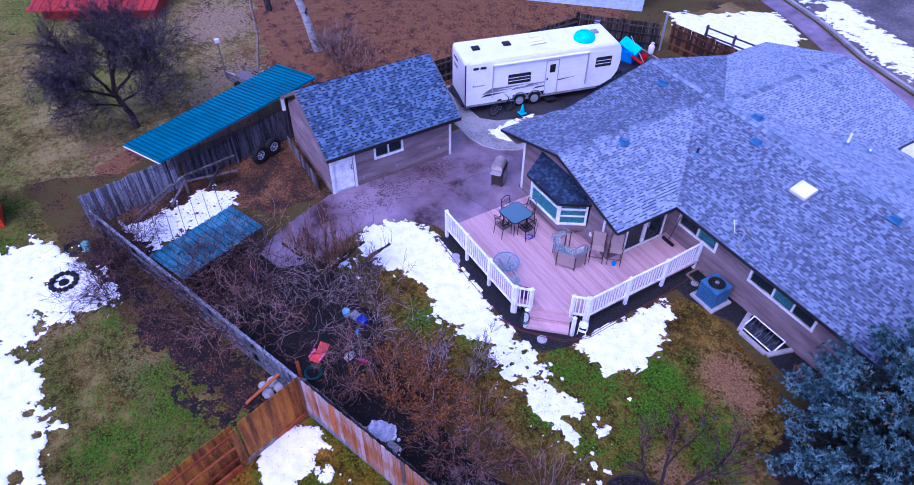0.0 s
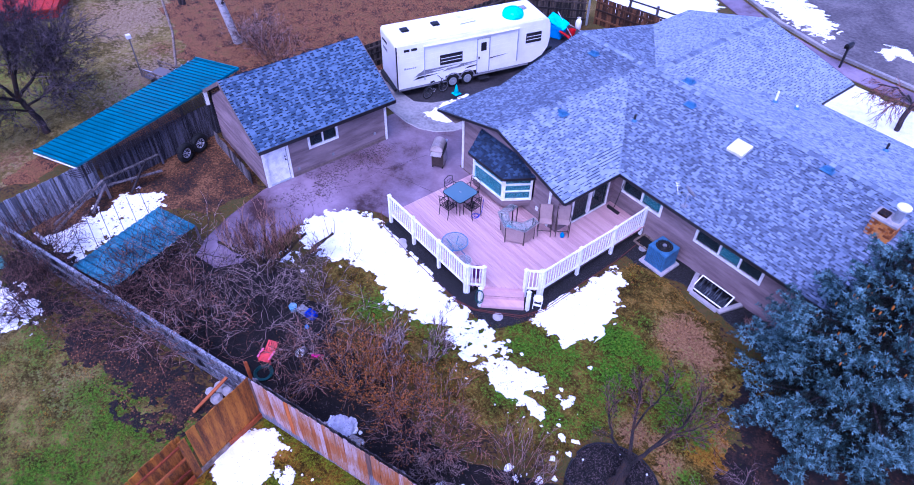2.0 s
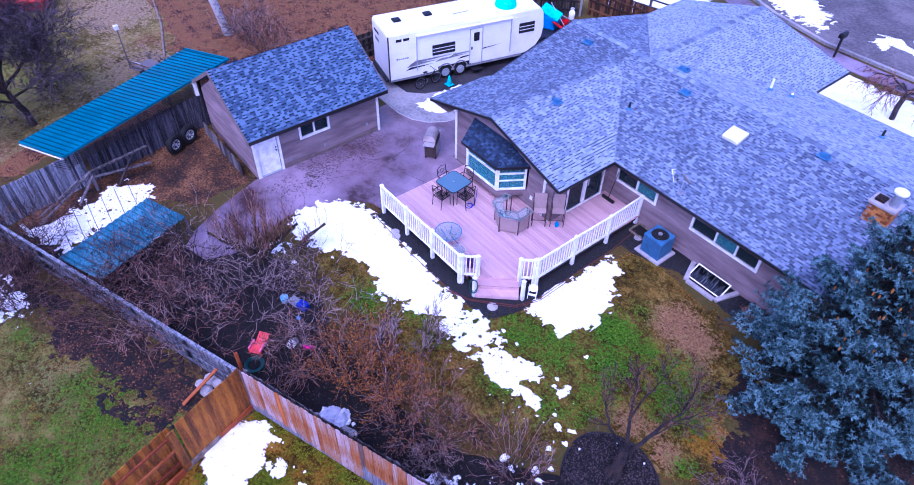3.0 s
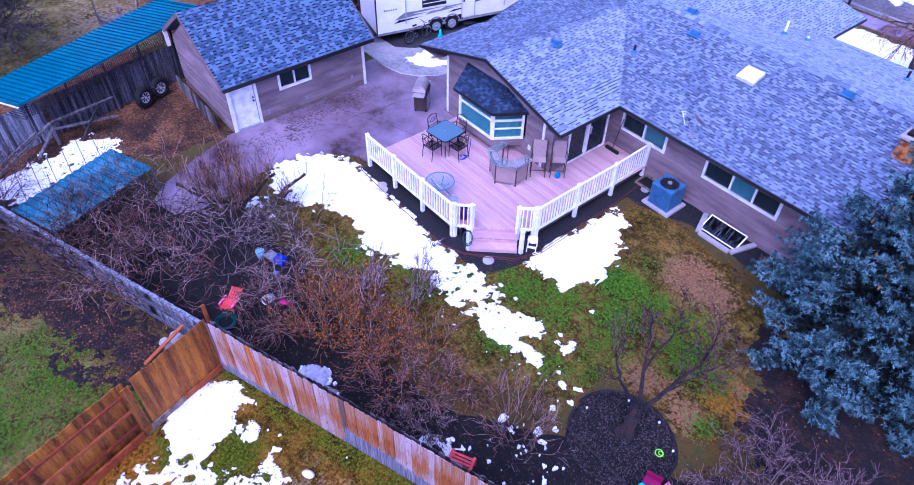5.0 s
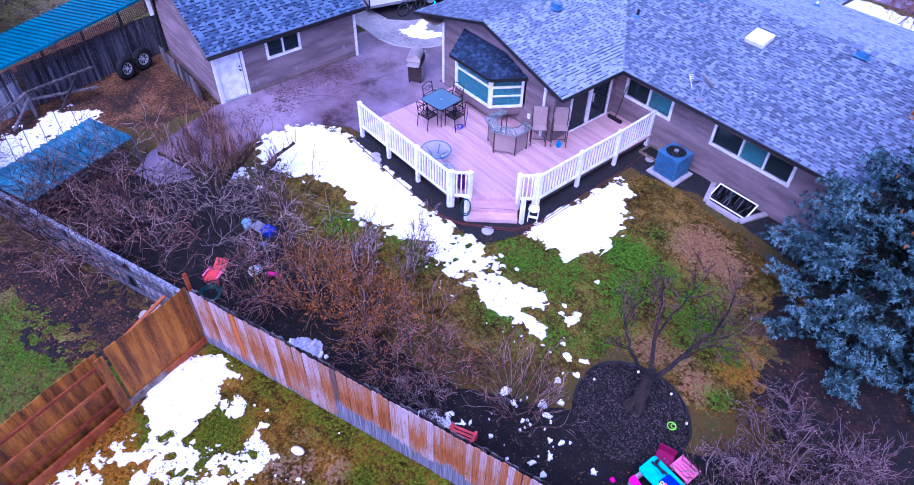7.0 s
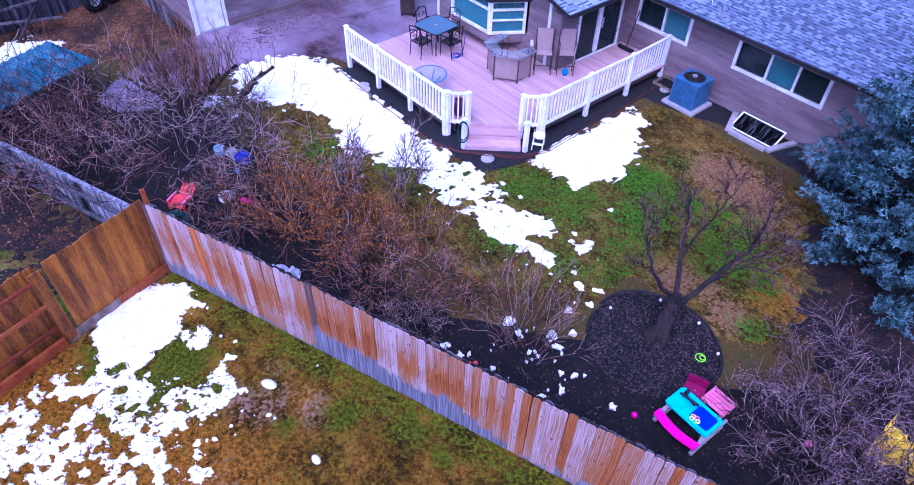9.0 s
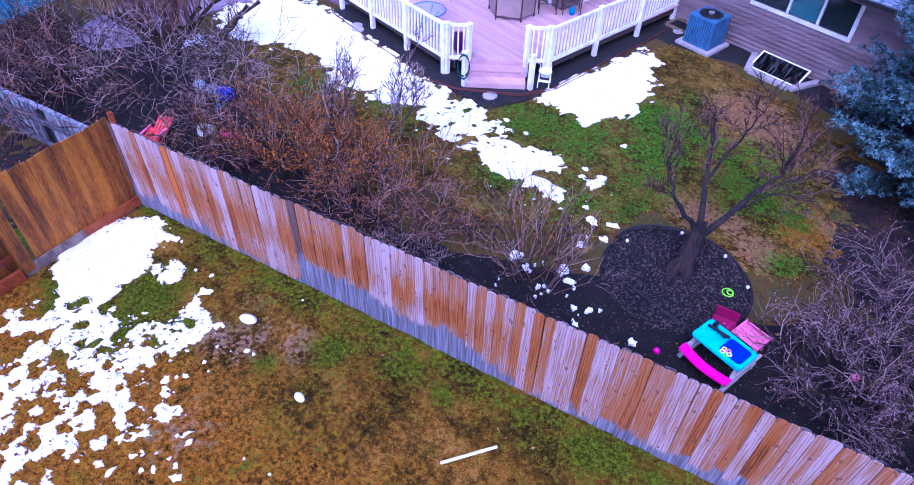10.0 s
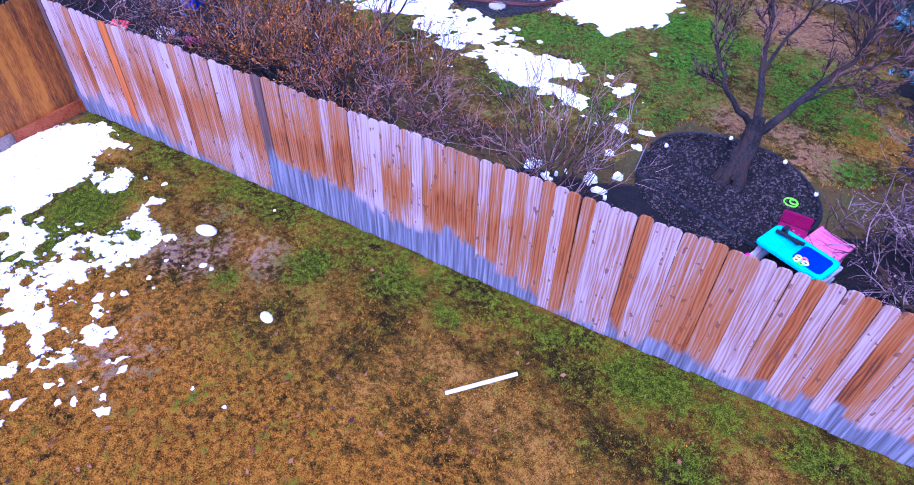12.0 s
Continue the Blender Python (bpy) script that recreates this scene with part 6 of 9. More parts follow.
part("kickboard", beam(SD * .02 + SN * .09 + Vector((0, 0, .11)), SD * 1.15 + SN * .09 + Vector((0, 0, .11)), .05, .2), M["red_wood"], stained, "red kickboard")
part("kickboard", beam(SD * 1.16 + SN * .09 + Vector((0, 0, .11)), SD * 2.3 + SN * .09 + Vector((0, 0, .11)), .05, .2), M["raw_wood"], stained, "grey kickboard")
part("kickboard", beam(SD * 2.32 + SN * .12 + Vector((0, 0, .13)), SD * 10.3 + SN * .12 + Vector((0, 0, .13)), .07, .22), M["red_wood"], stained, "red kickboard")
corner_post = thing("leaning_post", "rust-orange post leaning behind the fence corner", "post", at=(-.72, .12, 0))
part("post_timber", beam((0, 0, 0), (-.18, .02, 1.5), .09, .09, (1, 0, 0)), M["red_wood"], corner_post, bevel=0.008)
plank = thing("loose_plank", "orange plank propped on rocks by the fence", "plank", at=(-1.0, -1.0, 0))
part("plank_board", beam((-.3, -.55, .1), (-.46, .66, .6), .1, .04), M["red_wood"], plank, bevel=0.005)
for dx, dy, s in ((.1, .1, .18), (-.2, .35, .2), (.05, .45, .16), (-.25, .05, .14)):
    rk = thing("rock", "rough grey rock in the fence corner", "rock", "corner rocks", at=(-1.45 + dx, -.95 + dy, 0))
    part("rock_body", lathe([(.02, -.02), (s, .0), (s * 1.05, s * .5), (s * .7, s * 1.0), (.02, s * 1.1)], 7), M["pale_stone"], rk)

# old grey fence of the next lot
OD = Vector((-1, -.368, 0)).normalized()
old = thing("old_fence", "old silver-grey board fence with rails showing", "fence", at=(0, 0, 0))
low_boards = [mesh("picket", picket_shape(w, h, .018, .01), M["silver_wood"]) for w, h in ((.13, 1.08), (.132, 1.05), (.125, 1.1))]
run_pickets(old, Vector((-.42, .1, 0)), OD, 12.0, low_boards, .152, rnd, 0.0, dz=.02)
for z in (.3, .85):
    part("rail", beam(OD * .4 + Vector((.03, .12, z)), OD * 12.3 + Vector((.03, .12, z)), .05, .09), M["old_fence"], old)
part("cap_rail", beam(OD * .4 + Vector((0, .23, 1.1)), OD * 12.3 + Vector((0, .23, 1.1)), .09, .035), M["silver_wood"], old)
for k in range(6):
    part("fence_post", beam(OD * (2.2 * k + .6) + Vector((.05, .18, 0)), OD * (2.2 * k + .6) + Vector((.05, .18, 1.08)), .09, .09, OD), M["old_fence"], old)
side = thing("side_fence", "silver-grey board fence along the lean-to", "fence", at=(-12.1, -3.9, 0))
A, B = Vector((-12.0, -4.2, 0)), Vector((-13.95, 4.9, 0))
DD = (B - A).normalized()
# darker boards for the far stretch: the shade on it is put into their colour
shaded_boards = [mesh("picket", picket_shape(w, 1.6, .018, .01), M["old_fence"]) for w in (.136, .14, .13)]
silver_boards = [mesh("picket", picket_shape(w, 1.6, .018, .01), M["silver_wood"]) for w in (.136, .14, .13)]
run_pickets(side, A, DD, 3.9, silver_boards, .145, rnd, 0.0, dz=-.1)
run_pickets(side, A + DD * 3.92, DD, (B - A).length - 3.95, shaded_boards, .145, rnd, 0.0, dz=-.1)
for z in (.3, 1.2):
    wpart("rail", beam(A + Vector((-.06, 0, z)), B + Vector((-.06, 0, z)), .05, .09), M["old_fence"], side)

# ---- lean-to with teal roof and lattice ----
lean = thing("lean_to", "long lean-to with a teal ribbed metal roof", "shed", at=(-14.4, 1.5, 0))
L1, L2, L3, L4 = (Vector(q) for q in LEAN_CORNERS)
wpart("roof_sheet", slab([L1, L2, L3, L4], 0.04), M["teal"], lean, "teal metal roofing")
for k in range(38):
    a, b = L2.lerp(L3, (k + .5) / 38), L1.lerp(L4, (k + .5) / 38)
    wpart("rib", beam(a + Vector((0, 0, .012)), b + Vector((0, 0, .012)), .03, .045), M["rib_shadow_teal"], lean)
wpart("edge_trim", merge(beam(L1, L2, .06, .1), beam(L3, L4, .06, .1), beam(L2, L3, .05, .1)), M["teal"], lean)
wpart("end_trim", beam(L1 - Vector((0, .04, .1)), L2 - Vector((0, .04, .1)), .03, .04), M["trim"], lean, "white end trim")
d = (L3 - L2).normalized()
for k in range(6):
    q = L2.lerp(L3, k / 5 * .96 + .02)
    wpart("lean_post", boxg(q.x - .11, q.x - .03, q.y - .04, q.y + .04, 0, q.z - .04), M["old_fence"], lean)
lat = []
h = .48
n = 80
for k in range(n):
    q = L2.lerp(L3, k / n)
    for s in (-1, 1):
        e = q + d * (s * h)
        lat.append(beam((q.x + .02, q.y, q.z - .06 - h), (e.x + .02, e.y, q.z - .06), .012, .026, (1, 0, 0)))
tagged(wpart("lattice", merge(*lat), M["old_wood"], lean, "diagonal wooden lattice"), kind="stuff")


# ---- travel trailer ----
def build_trailer():
    rv = thing("travel_trailer", "white travel trailer with dark swoosh stripes and roof fittings", "trailer", at=(-11.5, 12.25, 0.03), turn=75.8)
    L, W, z0, z1 = 7.8, 2.15, .42, 2.58
    prof = [(0, z0), (L - .9, z0 + .02), (L - .35, z0 + .3), (L - .08, z0 + .7), (L, z0 + 1.2), (L - .06, z1 - .3), (L - .16, z1 - .08), (L - .3, z1), (.06, z1), (0, z1 - .08)]
    n = len(prof)
    body = ([(x, 0, z) for x, z in prof] + [(x, W, z) for x, z in prof], [tuple(range(n)), tuple(range(2 * n - 1, n - 1, -1))] + [(i, n + i, n + (i + 1) % n, (i + 1) % n) for i in range(n)])
    b = part("body", body, M["white_shell"], rv, "white corrugated trailer body", bevel=0.03)
    for k in range(9):
        z = z0 + .3 + k * .2
        part("seam", boxg(.08, L - .35, -.006, -.001, z, z + .008), M["white_shell"], b)
    part("roof_sheet", boxg(.05, L - .35, .04, W - .04, z1 + .002, z1 + .03), M["white_shell"], b, "white rubber roof", bevel=0.02)
    part("corner_trim", boxg(-.015, .03, -.015, .04, z0 - .05, z1 - .05), M["dark_plastic"], b, "dark corner trim")
    part("skirt", boxg(.0, L - 1.1, -.01, .03, z0 - .07, z0 + .02), M["grey"], b, "grey skirt rail")
    for x, z, w, h in ((.36, 2.24, .26, .12), (.7, 2.24, .28, .12)):
        part("slot_window", boxg(x, x + w, -.02, -.004, z, z + h), M["dark_plastic"], b, "dark slot window", bevel=0.005)
    for x, w, z in ((2.07, 1.12, 1.27), (6.46, .82, 1.5)):
        f = part("side_window", boxg(x, x + w, -.03, -.004, z, z + .5), M["dark_plastic"], b, "dark louvred window", bevel=0.01)
        for k in range(2):
            part("window_bar", boxg(x + .03, x + w - .03, -.036, -.028, z + .15 + k * .16, z + .18 + k * .16), M["white_shell"], f)
    d = part("door", boxg(3.95, 4.55, -.022, -.004, z0 + .08, 2.18), M["white_shell"], b, "white entrance door", bevel=0.01)
    part("door_frame", merge(boxg(3.92, 3.95, -.03, -.004, z0 + .06, 2.21), boxg(4.55, 4.58, -.03, -.004, z0 + .06, 2.21), boxg(3.95, 4.55, -.03, -.004, 2.18, 2.21)), M["galv"], d, "grey door frame")
    part("door_window", boxg(4.12, 4.4, -.035, -.022, 1.58, 2.0), M["dark_plastic"], d, "dark door window", bevel=0.01)
    part("door_latch", boxg(4.0, 4.06, -.05, -.022, 1.2, 1.32), M["dark_plastic"], d)
    part("awning", tube([(1.31, -.07, z1 - .2), (6.02, -.07, z1 - .2)], .05, 8), M["white_shell"], b, "rolled white awning")
    for x in (1.31, 6.02):
        part("awning_arm", beam((x, -.05, z1 - .2), (x, -.04, z0 + .3), .05, .03, (1, 0, 0)), M["galv"], b)
    rr = random.Random(4)
    for x0, x1, z, h in ((.8, 2.4, .92, .17), (1.0, 3.3, 1.05, .14), (.75, 2.1, .78, .13), (2.2, 3.9, .93, .13), (2.9, 4.7, 1.04, .11), (4.4, 5.6, 1.08, .08), (3.3, 4.6, .84, .1)):
        g = ([(x0, -.012, z), (x1, -.012, z + .12), (x0 + .25, -.012, z + h), (x0, -.012, z), (x1, -.008, z + .12), (x0 + .25, -.008, z + h)], [(0, 1, 2), (0, 2, 5, 3), (1, 4, 5, 2)])
        part("stripe", g, M["grey"] if rr.random() < .3 else M["dark_plastic"], b, "dark swoosh decal")
    for k in range(6):
        part("lettering_bar", boxg(.35 + k * .1, .42 + k * .1, -.009, -.004, 1.38, 1.44 + .03 * (k == 0)), M["grey"], b)
    for k in range(7):
        part("rear_mark", boxg(-.012, -.004, W - .9 + k * .08, W - .85 + k * .08, 1.7, 1.85), M["grey"], b)
    part("rear_vent", boxg(-.02, -.004, W - .9, W - .3, 2.1, 2.2), M["dark_plastic"], b)
    for x, y, s in ((.85, 1.25, .19), (2.37, 1.3, .19), (6.86, 1.3, .17)):
        part("roof_hatch", boxg(x - s, x + s, y - s, y + s, z1 + .03, z1 + .11), M["dark_plastic"] if x < 6 else M["grey"], b, "smoked roof hatch", bevel=0.03)
    part("roof_air_conditioner", merge(boxg(3.35, 4.2, 1.1, 1.65, z1 + .03, z1 + .16), boxg(3.45, 3.95, 1.2, 1.55, z1 + .16, z1 + .24)), M["white_shell"], b, "white roof air conditioner", bevel=0.04)
    part("roof_rail", tube([(3.4, .8, z1 + .08), (4.2, .85, z1 + .08)], .02, 6), M["galv"], b)
    part("dome", lathe([(.5, 0), (.52, .1), (.45, .26), (.25, .38), (.02, .42)], 24, (6.1, .79, z1 + .03)), M["sky_dome"], b, "turquoise satellite dome", smooth=True)
    part("ladder", merge(*[tube([(7.2, W - .1, z1 + .05 + k * .08), (7.5, W - .1, z1 + .05 + k * .08)], .015, 6) for k in range(3)]), M["galv"], b)
    part("wheel_well", boxg(2.35, 4.0, -.008, .3, z0 - .12, .66), M["dark"], b, "wheel well blackened for shade")
    for x in (2.71, 3.46):
        w = part("wheel", tube([(x, -.03, .33), (x, .2, .33)], .33, 24), M["rubber"], rv, "black trailer wheel", bevel=0.03)
        part("rim", lathe([(.2, 0), (.19, .03), (.08, .02), (.03, .05)], 18), M["galv"], w).matrix_basis = pose(x, -.03, .33, 90, 0, 0)
        part("wheel_arch", merge(*[beam((x + .38 * math.cos(a), -.012, .36 + .38 * math.sin(a)), (x + .38 * math.cos(a + .35), -.012, .36 + .38 * math.sin(a + .35)), .03, .05) for a in (0.15 + .35 * i for i in range(8))]), M["grey"], b)
    part("axle_frame", boxg(.2, L - .8, .5, W - .4, .3, .44), M["dark_plastic"], rv, "dark chassis")
    part("rear_bumper", boxg(-.14, -.02, .1, W - .1, .34, .46), M["dark_plastic"], rv, bevel=0.01)
    part("step", boxg(4.0, 4.5, -.28, 0, .22, .26), M["dark_plastic"], rv)
    part("tongue", merge(beam((L - 1.0, .4, .38), (L + .8, W / 2, .38), .08, .1), beam((L - 1.0, W - .4, .38), (L + .8, W / 2, .38), .08, .1)), M["dark_plastic"], rv)
    part("jack", tube([(L + .5, W / 2, 0), (L + .5, W / 2, .8)], .04, 8), M["grey"], rv)


M["sky_dome"] = plain("turquoise_plastic", (.02, .55, .6), 0.4)
build_trailer()


def torus(r, t, at, axis="Z", n=24, k=8, a0=0.0, a1=360.0):
    pts = []
    for i in range(n + 1):
        a = radians(a0 + (a1 - a0) * i / n)
        p = (r * math.cos(a), r * math.sin(a))
        pts.append((at[0] + p[0], at[1] + p[1], at[2]) if axis == "Z" else (at[0] + p[0], at[1], at[2] + p[1]))
    return tube(pts, t, k, a1 - a0 < 359)


# bicycle by the trailer
bike = thing("bicycle", "dark mountain bicycle standing beside the trailer", "bicycle", at=(-10.72, 13.82, .04), turn=92)
bike.scale = (.88, .88, .88)
for x in (-.52, .52):
    w = part("wheel", torus(.32, .028, (x, 0, .35), "Y"), M["rubber"], bike, "black bicycle wheel")
    part("rim", torus(.28, .008, (x, 0, .35), "Y"), M["grey"], w)
    part("spokes", merge(*[tube([(x, 0, .35), (x + .28 * math.cos(k * math.pi / 6), 0, .35 + .28 * math.sin(k * math.pi / 6))], .002, 3) for k in range(12)]), M["grey"], w)
part("frame", merge(tube([(-.52, 0, .35), (-.1, 0, .33), (.38, 0, .72), (-.2, 0, .75), (-.1, 0, .33)], .018, 6), tube([(-.52, 0, .35), (-.2, 0, .72)], .014, 6), tube([(.52, 0, .35), (.36, 0, .85)], .018, 6)), M["dark_plastic"], bike)
part("saddle", boxg(-.34, -.08, -.06, .06, .84, .89), M["dark_plastic"], bike, bevel=0.02)
part("seat_post", tube([(-.2, 0, .72), (-.21, 0, .85)], .014, 6), M["galv"], bike)
part("handlebar", tube([(.34, -.28, .92), (.38, 0, .86), (.34, .28, .92)], .014, 6), M["dark_plastic"], bike)
part("crank", torus(.09, .01, (-.1, .03, .33), "Y", 12, 4), M["galv"], bike)
cone = thing("traffic_cone", "turquoise plastic marker cone on the pad", "cone", at=(-10.25, 14.66, .04))
part("cone_foot", boxg(-.17, .17, -.17, .17, 0, .03), M["sky_dome"], cone, bevel=0.01)
part("cone_body", lathe([(.13, .03), (.03, .46), (.02, .47)], 16), M["sky_dome"], cone, smooth=True)
gas = thing("gas_bottle", "white propane gas bottle by the back fence", "gas bottle", at=(-11.6, 24.0, .03))
part("bottle", lathe([(.12, 0), (.16, .05), (.16, .4), (.1, .5), (.04, .53)], 16), M["white_shell"], gas, smooth=True)
part("valve_guard", torus(.09, .015, (0, 0, .6), "Z", 16, 6), M["white_shell"], gas)
part("valve", lathe([(.03, .52), (.03, .62)], 8), M["steel"], gas)
slide = thing("play_heap", "heap of blue and red plastic play parts beside the trailer", "toy", at=(-11.65, 22.5, .03), turn=20)
part("blue_panel", moved(boxg(-.6, .5, -.3, .3, 0, .08), pose(0, 0, .75, 25, 20, 0)), M["cyan"], slide, "bright blue panel", bevel=0.03)
part("blue_box", boxg(-.45, .35, -.4, .3, 0, .62), M["blue"], slide, "blue box", bevel=0.04)
part("red_panel", moved(boxg(-.4, .4, -.2, .2, 0, .08), pose(.55, -.3, .3, -15, 30, 20)), M["red"], slide, "red panel", bevel=0.03)
part("red_tub", lathe([(.16, 0), (.2, .3), (.18, .3), (.14, .03)], 14, (.6, .5, 0)), M["red"], slide, "red tub")
part("tripod_pole", tube([(.9, .0, .1), (-.2, .2, 1.2)], .02, 6), M["galv"], slide)

# ---- on the deck ----
def dining_chair(x, y, turn):
    c = thing("dining_chair", "black wrought-iron garden chair with a woven metal seat", "chair", "chairs round the garden table", at=(x, y, DZ), turn=turn)
    return c


chair = dining_chair(-3.39, 9.0, 8)
for sx in (-.22, .22):
    part("front_leg", tube([(sx, .22, 0), (sx, .2, .44), (sx, .2, .62)], .014, 6), M["black_metal"], chair)
    part("back_leg", tube([(sx, -.26, 0), (sx, -.2, .44), (sx * .95, -.27, .92)], .014, 6), M["black_metal"], chair)
    part("armrest", tube([(sx, -.22, .64), (sx * 1.1, .0, .66), (sx, .22, .62)], .016, 6), M["black_metal"], chair)
part("seat", merge(*[beam((-.22, -.2 + .04 * k, .44), (.22, -.2 + .04 * k, .44), .014, .008) for k in range(11)], *[beam((-.2 + .05 * k, -.2, .446), (-.2 + .05 * k, .21, .446), .014, .008) for k in range(9)]), M["black_metal"], chair, "woven metal seat")["kind"] = "stuff"
part("seat_frame", merge(tube([(-.22, -.2, .43), (.22, -.2, .43), (.22, .21, .43), (-.22, .21, .43), (-.22, -.2, .43)], .013, 6)), M["black_metal"], chair)
part("back_scroll", merge(tube([(-.21, -.27, .92), (0, -.29, .98), (.21, -.27, .92)], .014, 6), torus(.08, .009, (0, -.25, .78), "Y", 16, 5), torus(.05, .008, (-.13, -.25, .78), "Y", 12, 5), torus(.05, .008, (.13, -.25, .78), "Y", 12, 5), tube([(-.21, -.23, .62), (.21, -.23, .62)], .01, 5)), M["black_metal"], chair, "scrolled iron back")
for x, y, t in ((-2.84, 9.66, 96), (-3.92, 9.63, -82), (-3.5, 10.12, 188)):
    copy_thing(chair, pose(x, y, DZ, 0, 0, t))
table = thing("garden_table", "square garden table with blue-green glass top and iron frame", "table", at=(-3.46, 9.6, DZ), turn=6)
def rounded(w, h, r, n=6):
    out = []
    for cx, cy, a0 in ((w - r, h - r, 0), (-w + r, h - r, 90), (-w + r, -h + r, 180), (w - r, -h + r, 270)):
        out += [(cx + r * math.cos(radians(a0 + 90 * k / n)), cy + r * math.sin(radians(a0 + 90 * k / n))) for k in range(n + 1)]
    return out
part("table_glass", prism(rounded(.47, .47, .14), .705, .715), M["teal_glass"], table, "blue-green glass top")
part("rim", tube([(x, y, .705) for x, y in rounded(.48, .48, .14)] + [(.48, .34, .705)], .016, 6, False), M["black_metal"], table)
for sx in (-.36, .36):
    for sy in (-.36, .36):
        part("table_leg", tube([(sx, sy, 0), (sx * .8, sy * .8, .35), (sx * 1.1, sy * 1.1, .7)], .016, 6), M["black_metal"], table)
part("umbrella_ring", torus(.03, .008, (0, 0, .722), "Z", 12, 5), M["steel"], table)

rt = thing("round_table", "round glass patio table on curved blue legs", "table", at=(-1.72, 8.02, DZ))
part("table_glass", lathe([(.42, .47), (.44, .475), (.42, .48)], 32), M["table_glass"], rt, "pale glass top")
part("rim", torus(.445, .018, (0, 0, .475), "Z", 32, 6), M["blue_metal"], rt)
for k in range(4):
    a = math.pi / 2 * k + .5
    part("table_leg", tube([(.38 * math.cos(a), .38 * math.sin(a), 0), (.12 * math.cos(a), .12 * math.sin(a), .25), (.3 * math.cos(a), .3 * math.sin(a), .47)], .018, 6), M["blue_metal"], rt)
st = thing("side_table", "small round glass side table behind the railing", "table", at=(-.88, 7.78, DZ))
part("table_glass", lathe([(.22, .4), (.235, .405), (.22, .41)], 24), M["table_glass"], st)
part("rim", torus(.235, .01, (0, 0, .405), "Z", 24, 6), M["steel"], st)
for k in range(3):
    a = 2.1 * k
    part("table_leg", tube([(.2 * math.cos(a), .2 * math.sin(a), 0), (.18 * math.cos(a), .18 * math.sin(a), .4)], .01, 6), M["steel"], st)
urn = thing("plant_pot", "tall purple glazed pot by the steps", "pot", at=(-.32, 7.85, DZ))
part("pot_body", lathe([(.08, 0), (.13, .08), (.15, .28), (.1, .42), (.12, .46), (.09, .46), (.07, .3)], 18), M["purple"], urn, smooth=True)
part("pot_soil", lathe([(.02, .425), (.09, .43)], 14), M["dirt"], urn)

# bar with bent glass counter
bar = thing("garden_bar", "angled garden bar with tan panels and a glass counter", "bar", at=(-1.0, 10.15, DZ))
BAR_OUT = [(-.75, .4), (-.7, -.26), (0, -.57), (.64, -.17), (.57, .52)]
BAR_IN = [(-.51, .5), (-.45, -.01), (-.09, -.22), (.25, .06), (.26, .55)]
BAR_POST = [(-.63, .4), (-.6, -.16), (-.03, -.45), (.49, -.05), (.45, .47)]
for k in range(4):
    a, b, c, d = BAR_OUT[k], BAR_OUT[k + 1], BAR_IN[k + 1], BAR_IN[k]
    if k:
        part("front_panel", beam((*BAR_POST[k], .42), (*BAR_POST[k + 1], .42), .02, .62), M["sling"], bar, "tan sling panel")
    part("counter_glass", prism([(x * .985, y * .985) for x, y in (a, b, c, d)], .82, .828), M["table_glass"], bar, "clear glass counter")
    part("counter_frame", merge(beam((*a, .824), (*b, .824), .022, .03), beam((*d, .824), (*c, .824), .022, .03)), M["steel"], bar, "pale metal counter rim")
for p, q, o in zip(BAR_POST, BAR_IN, BAR_OUT):
    part("bar_post", tube([(*p, 0), (*p, .81)], .022, 8), M["bronze"], bar)
    part("counter_rib", beam((*o, .823), (*q, .823), .022, .028), M["steel"], bar)
for q in (BAR_IN[0], BAR_IN[4]):
    part("bar_post", tube([(*q, 0), (*q, .81)], .018, 8), M["bronze"], bar)
part("shelf", prism([(x * .92, y * .92) for x, y in BAR_POST[1:4]] + [BAR_IN[3], BAR_IN[1]], .45, .46), M["table_glass"], bar, "glass shelf")
bowl = thing("bowl", "pale blue bowl on the bar shelf", "bowl", at=(-1.1, 9.86, DZ + .463))
part("bowl_body", lathe([(.05, 0), (.1, .04), (.13, .09), (.12, .09), (.05, .015)], 16), M["sky_plastic"], bowl)

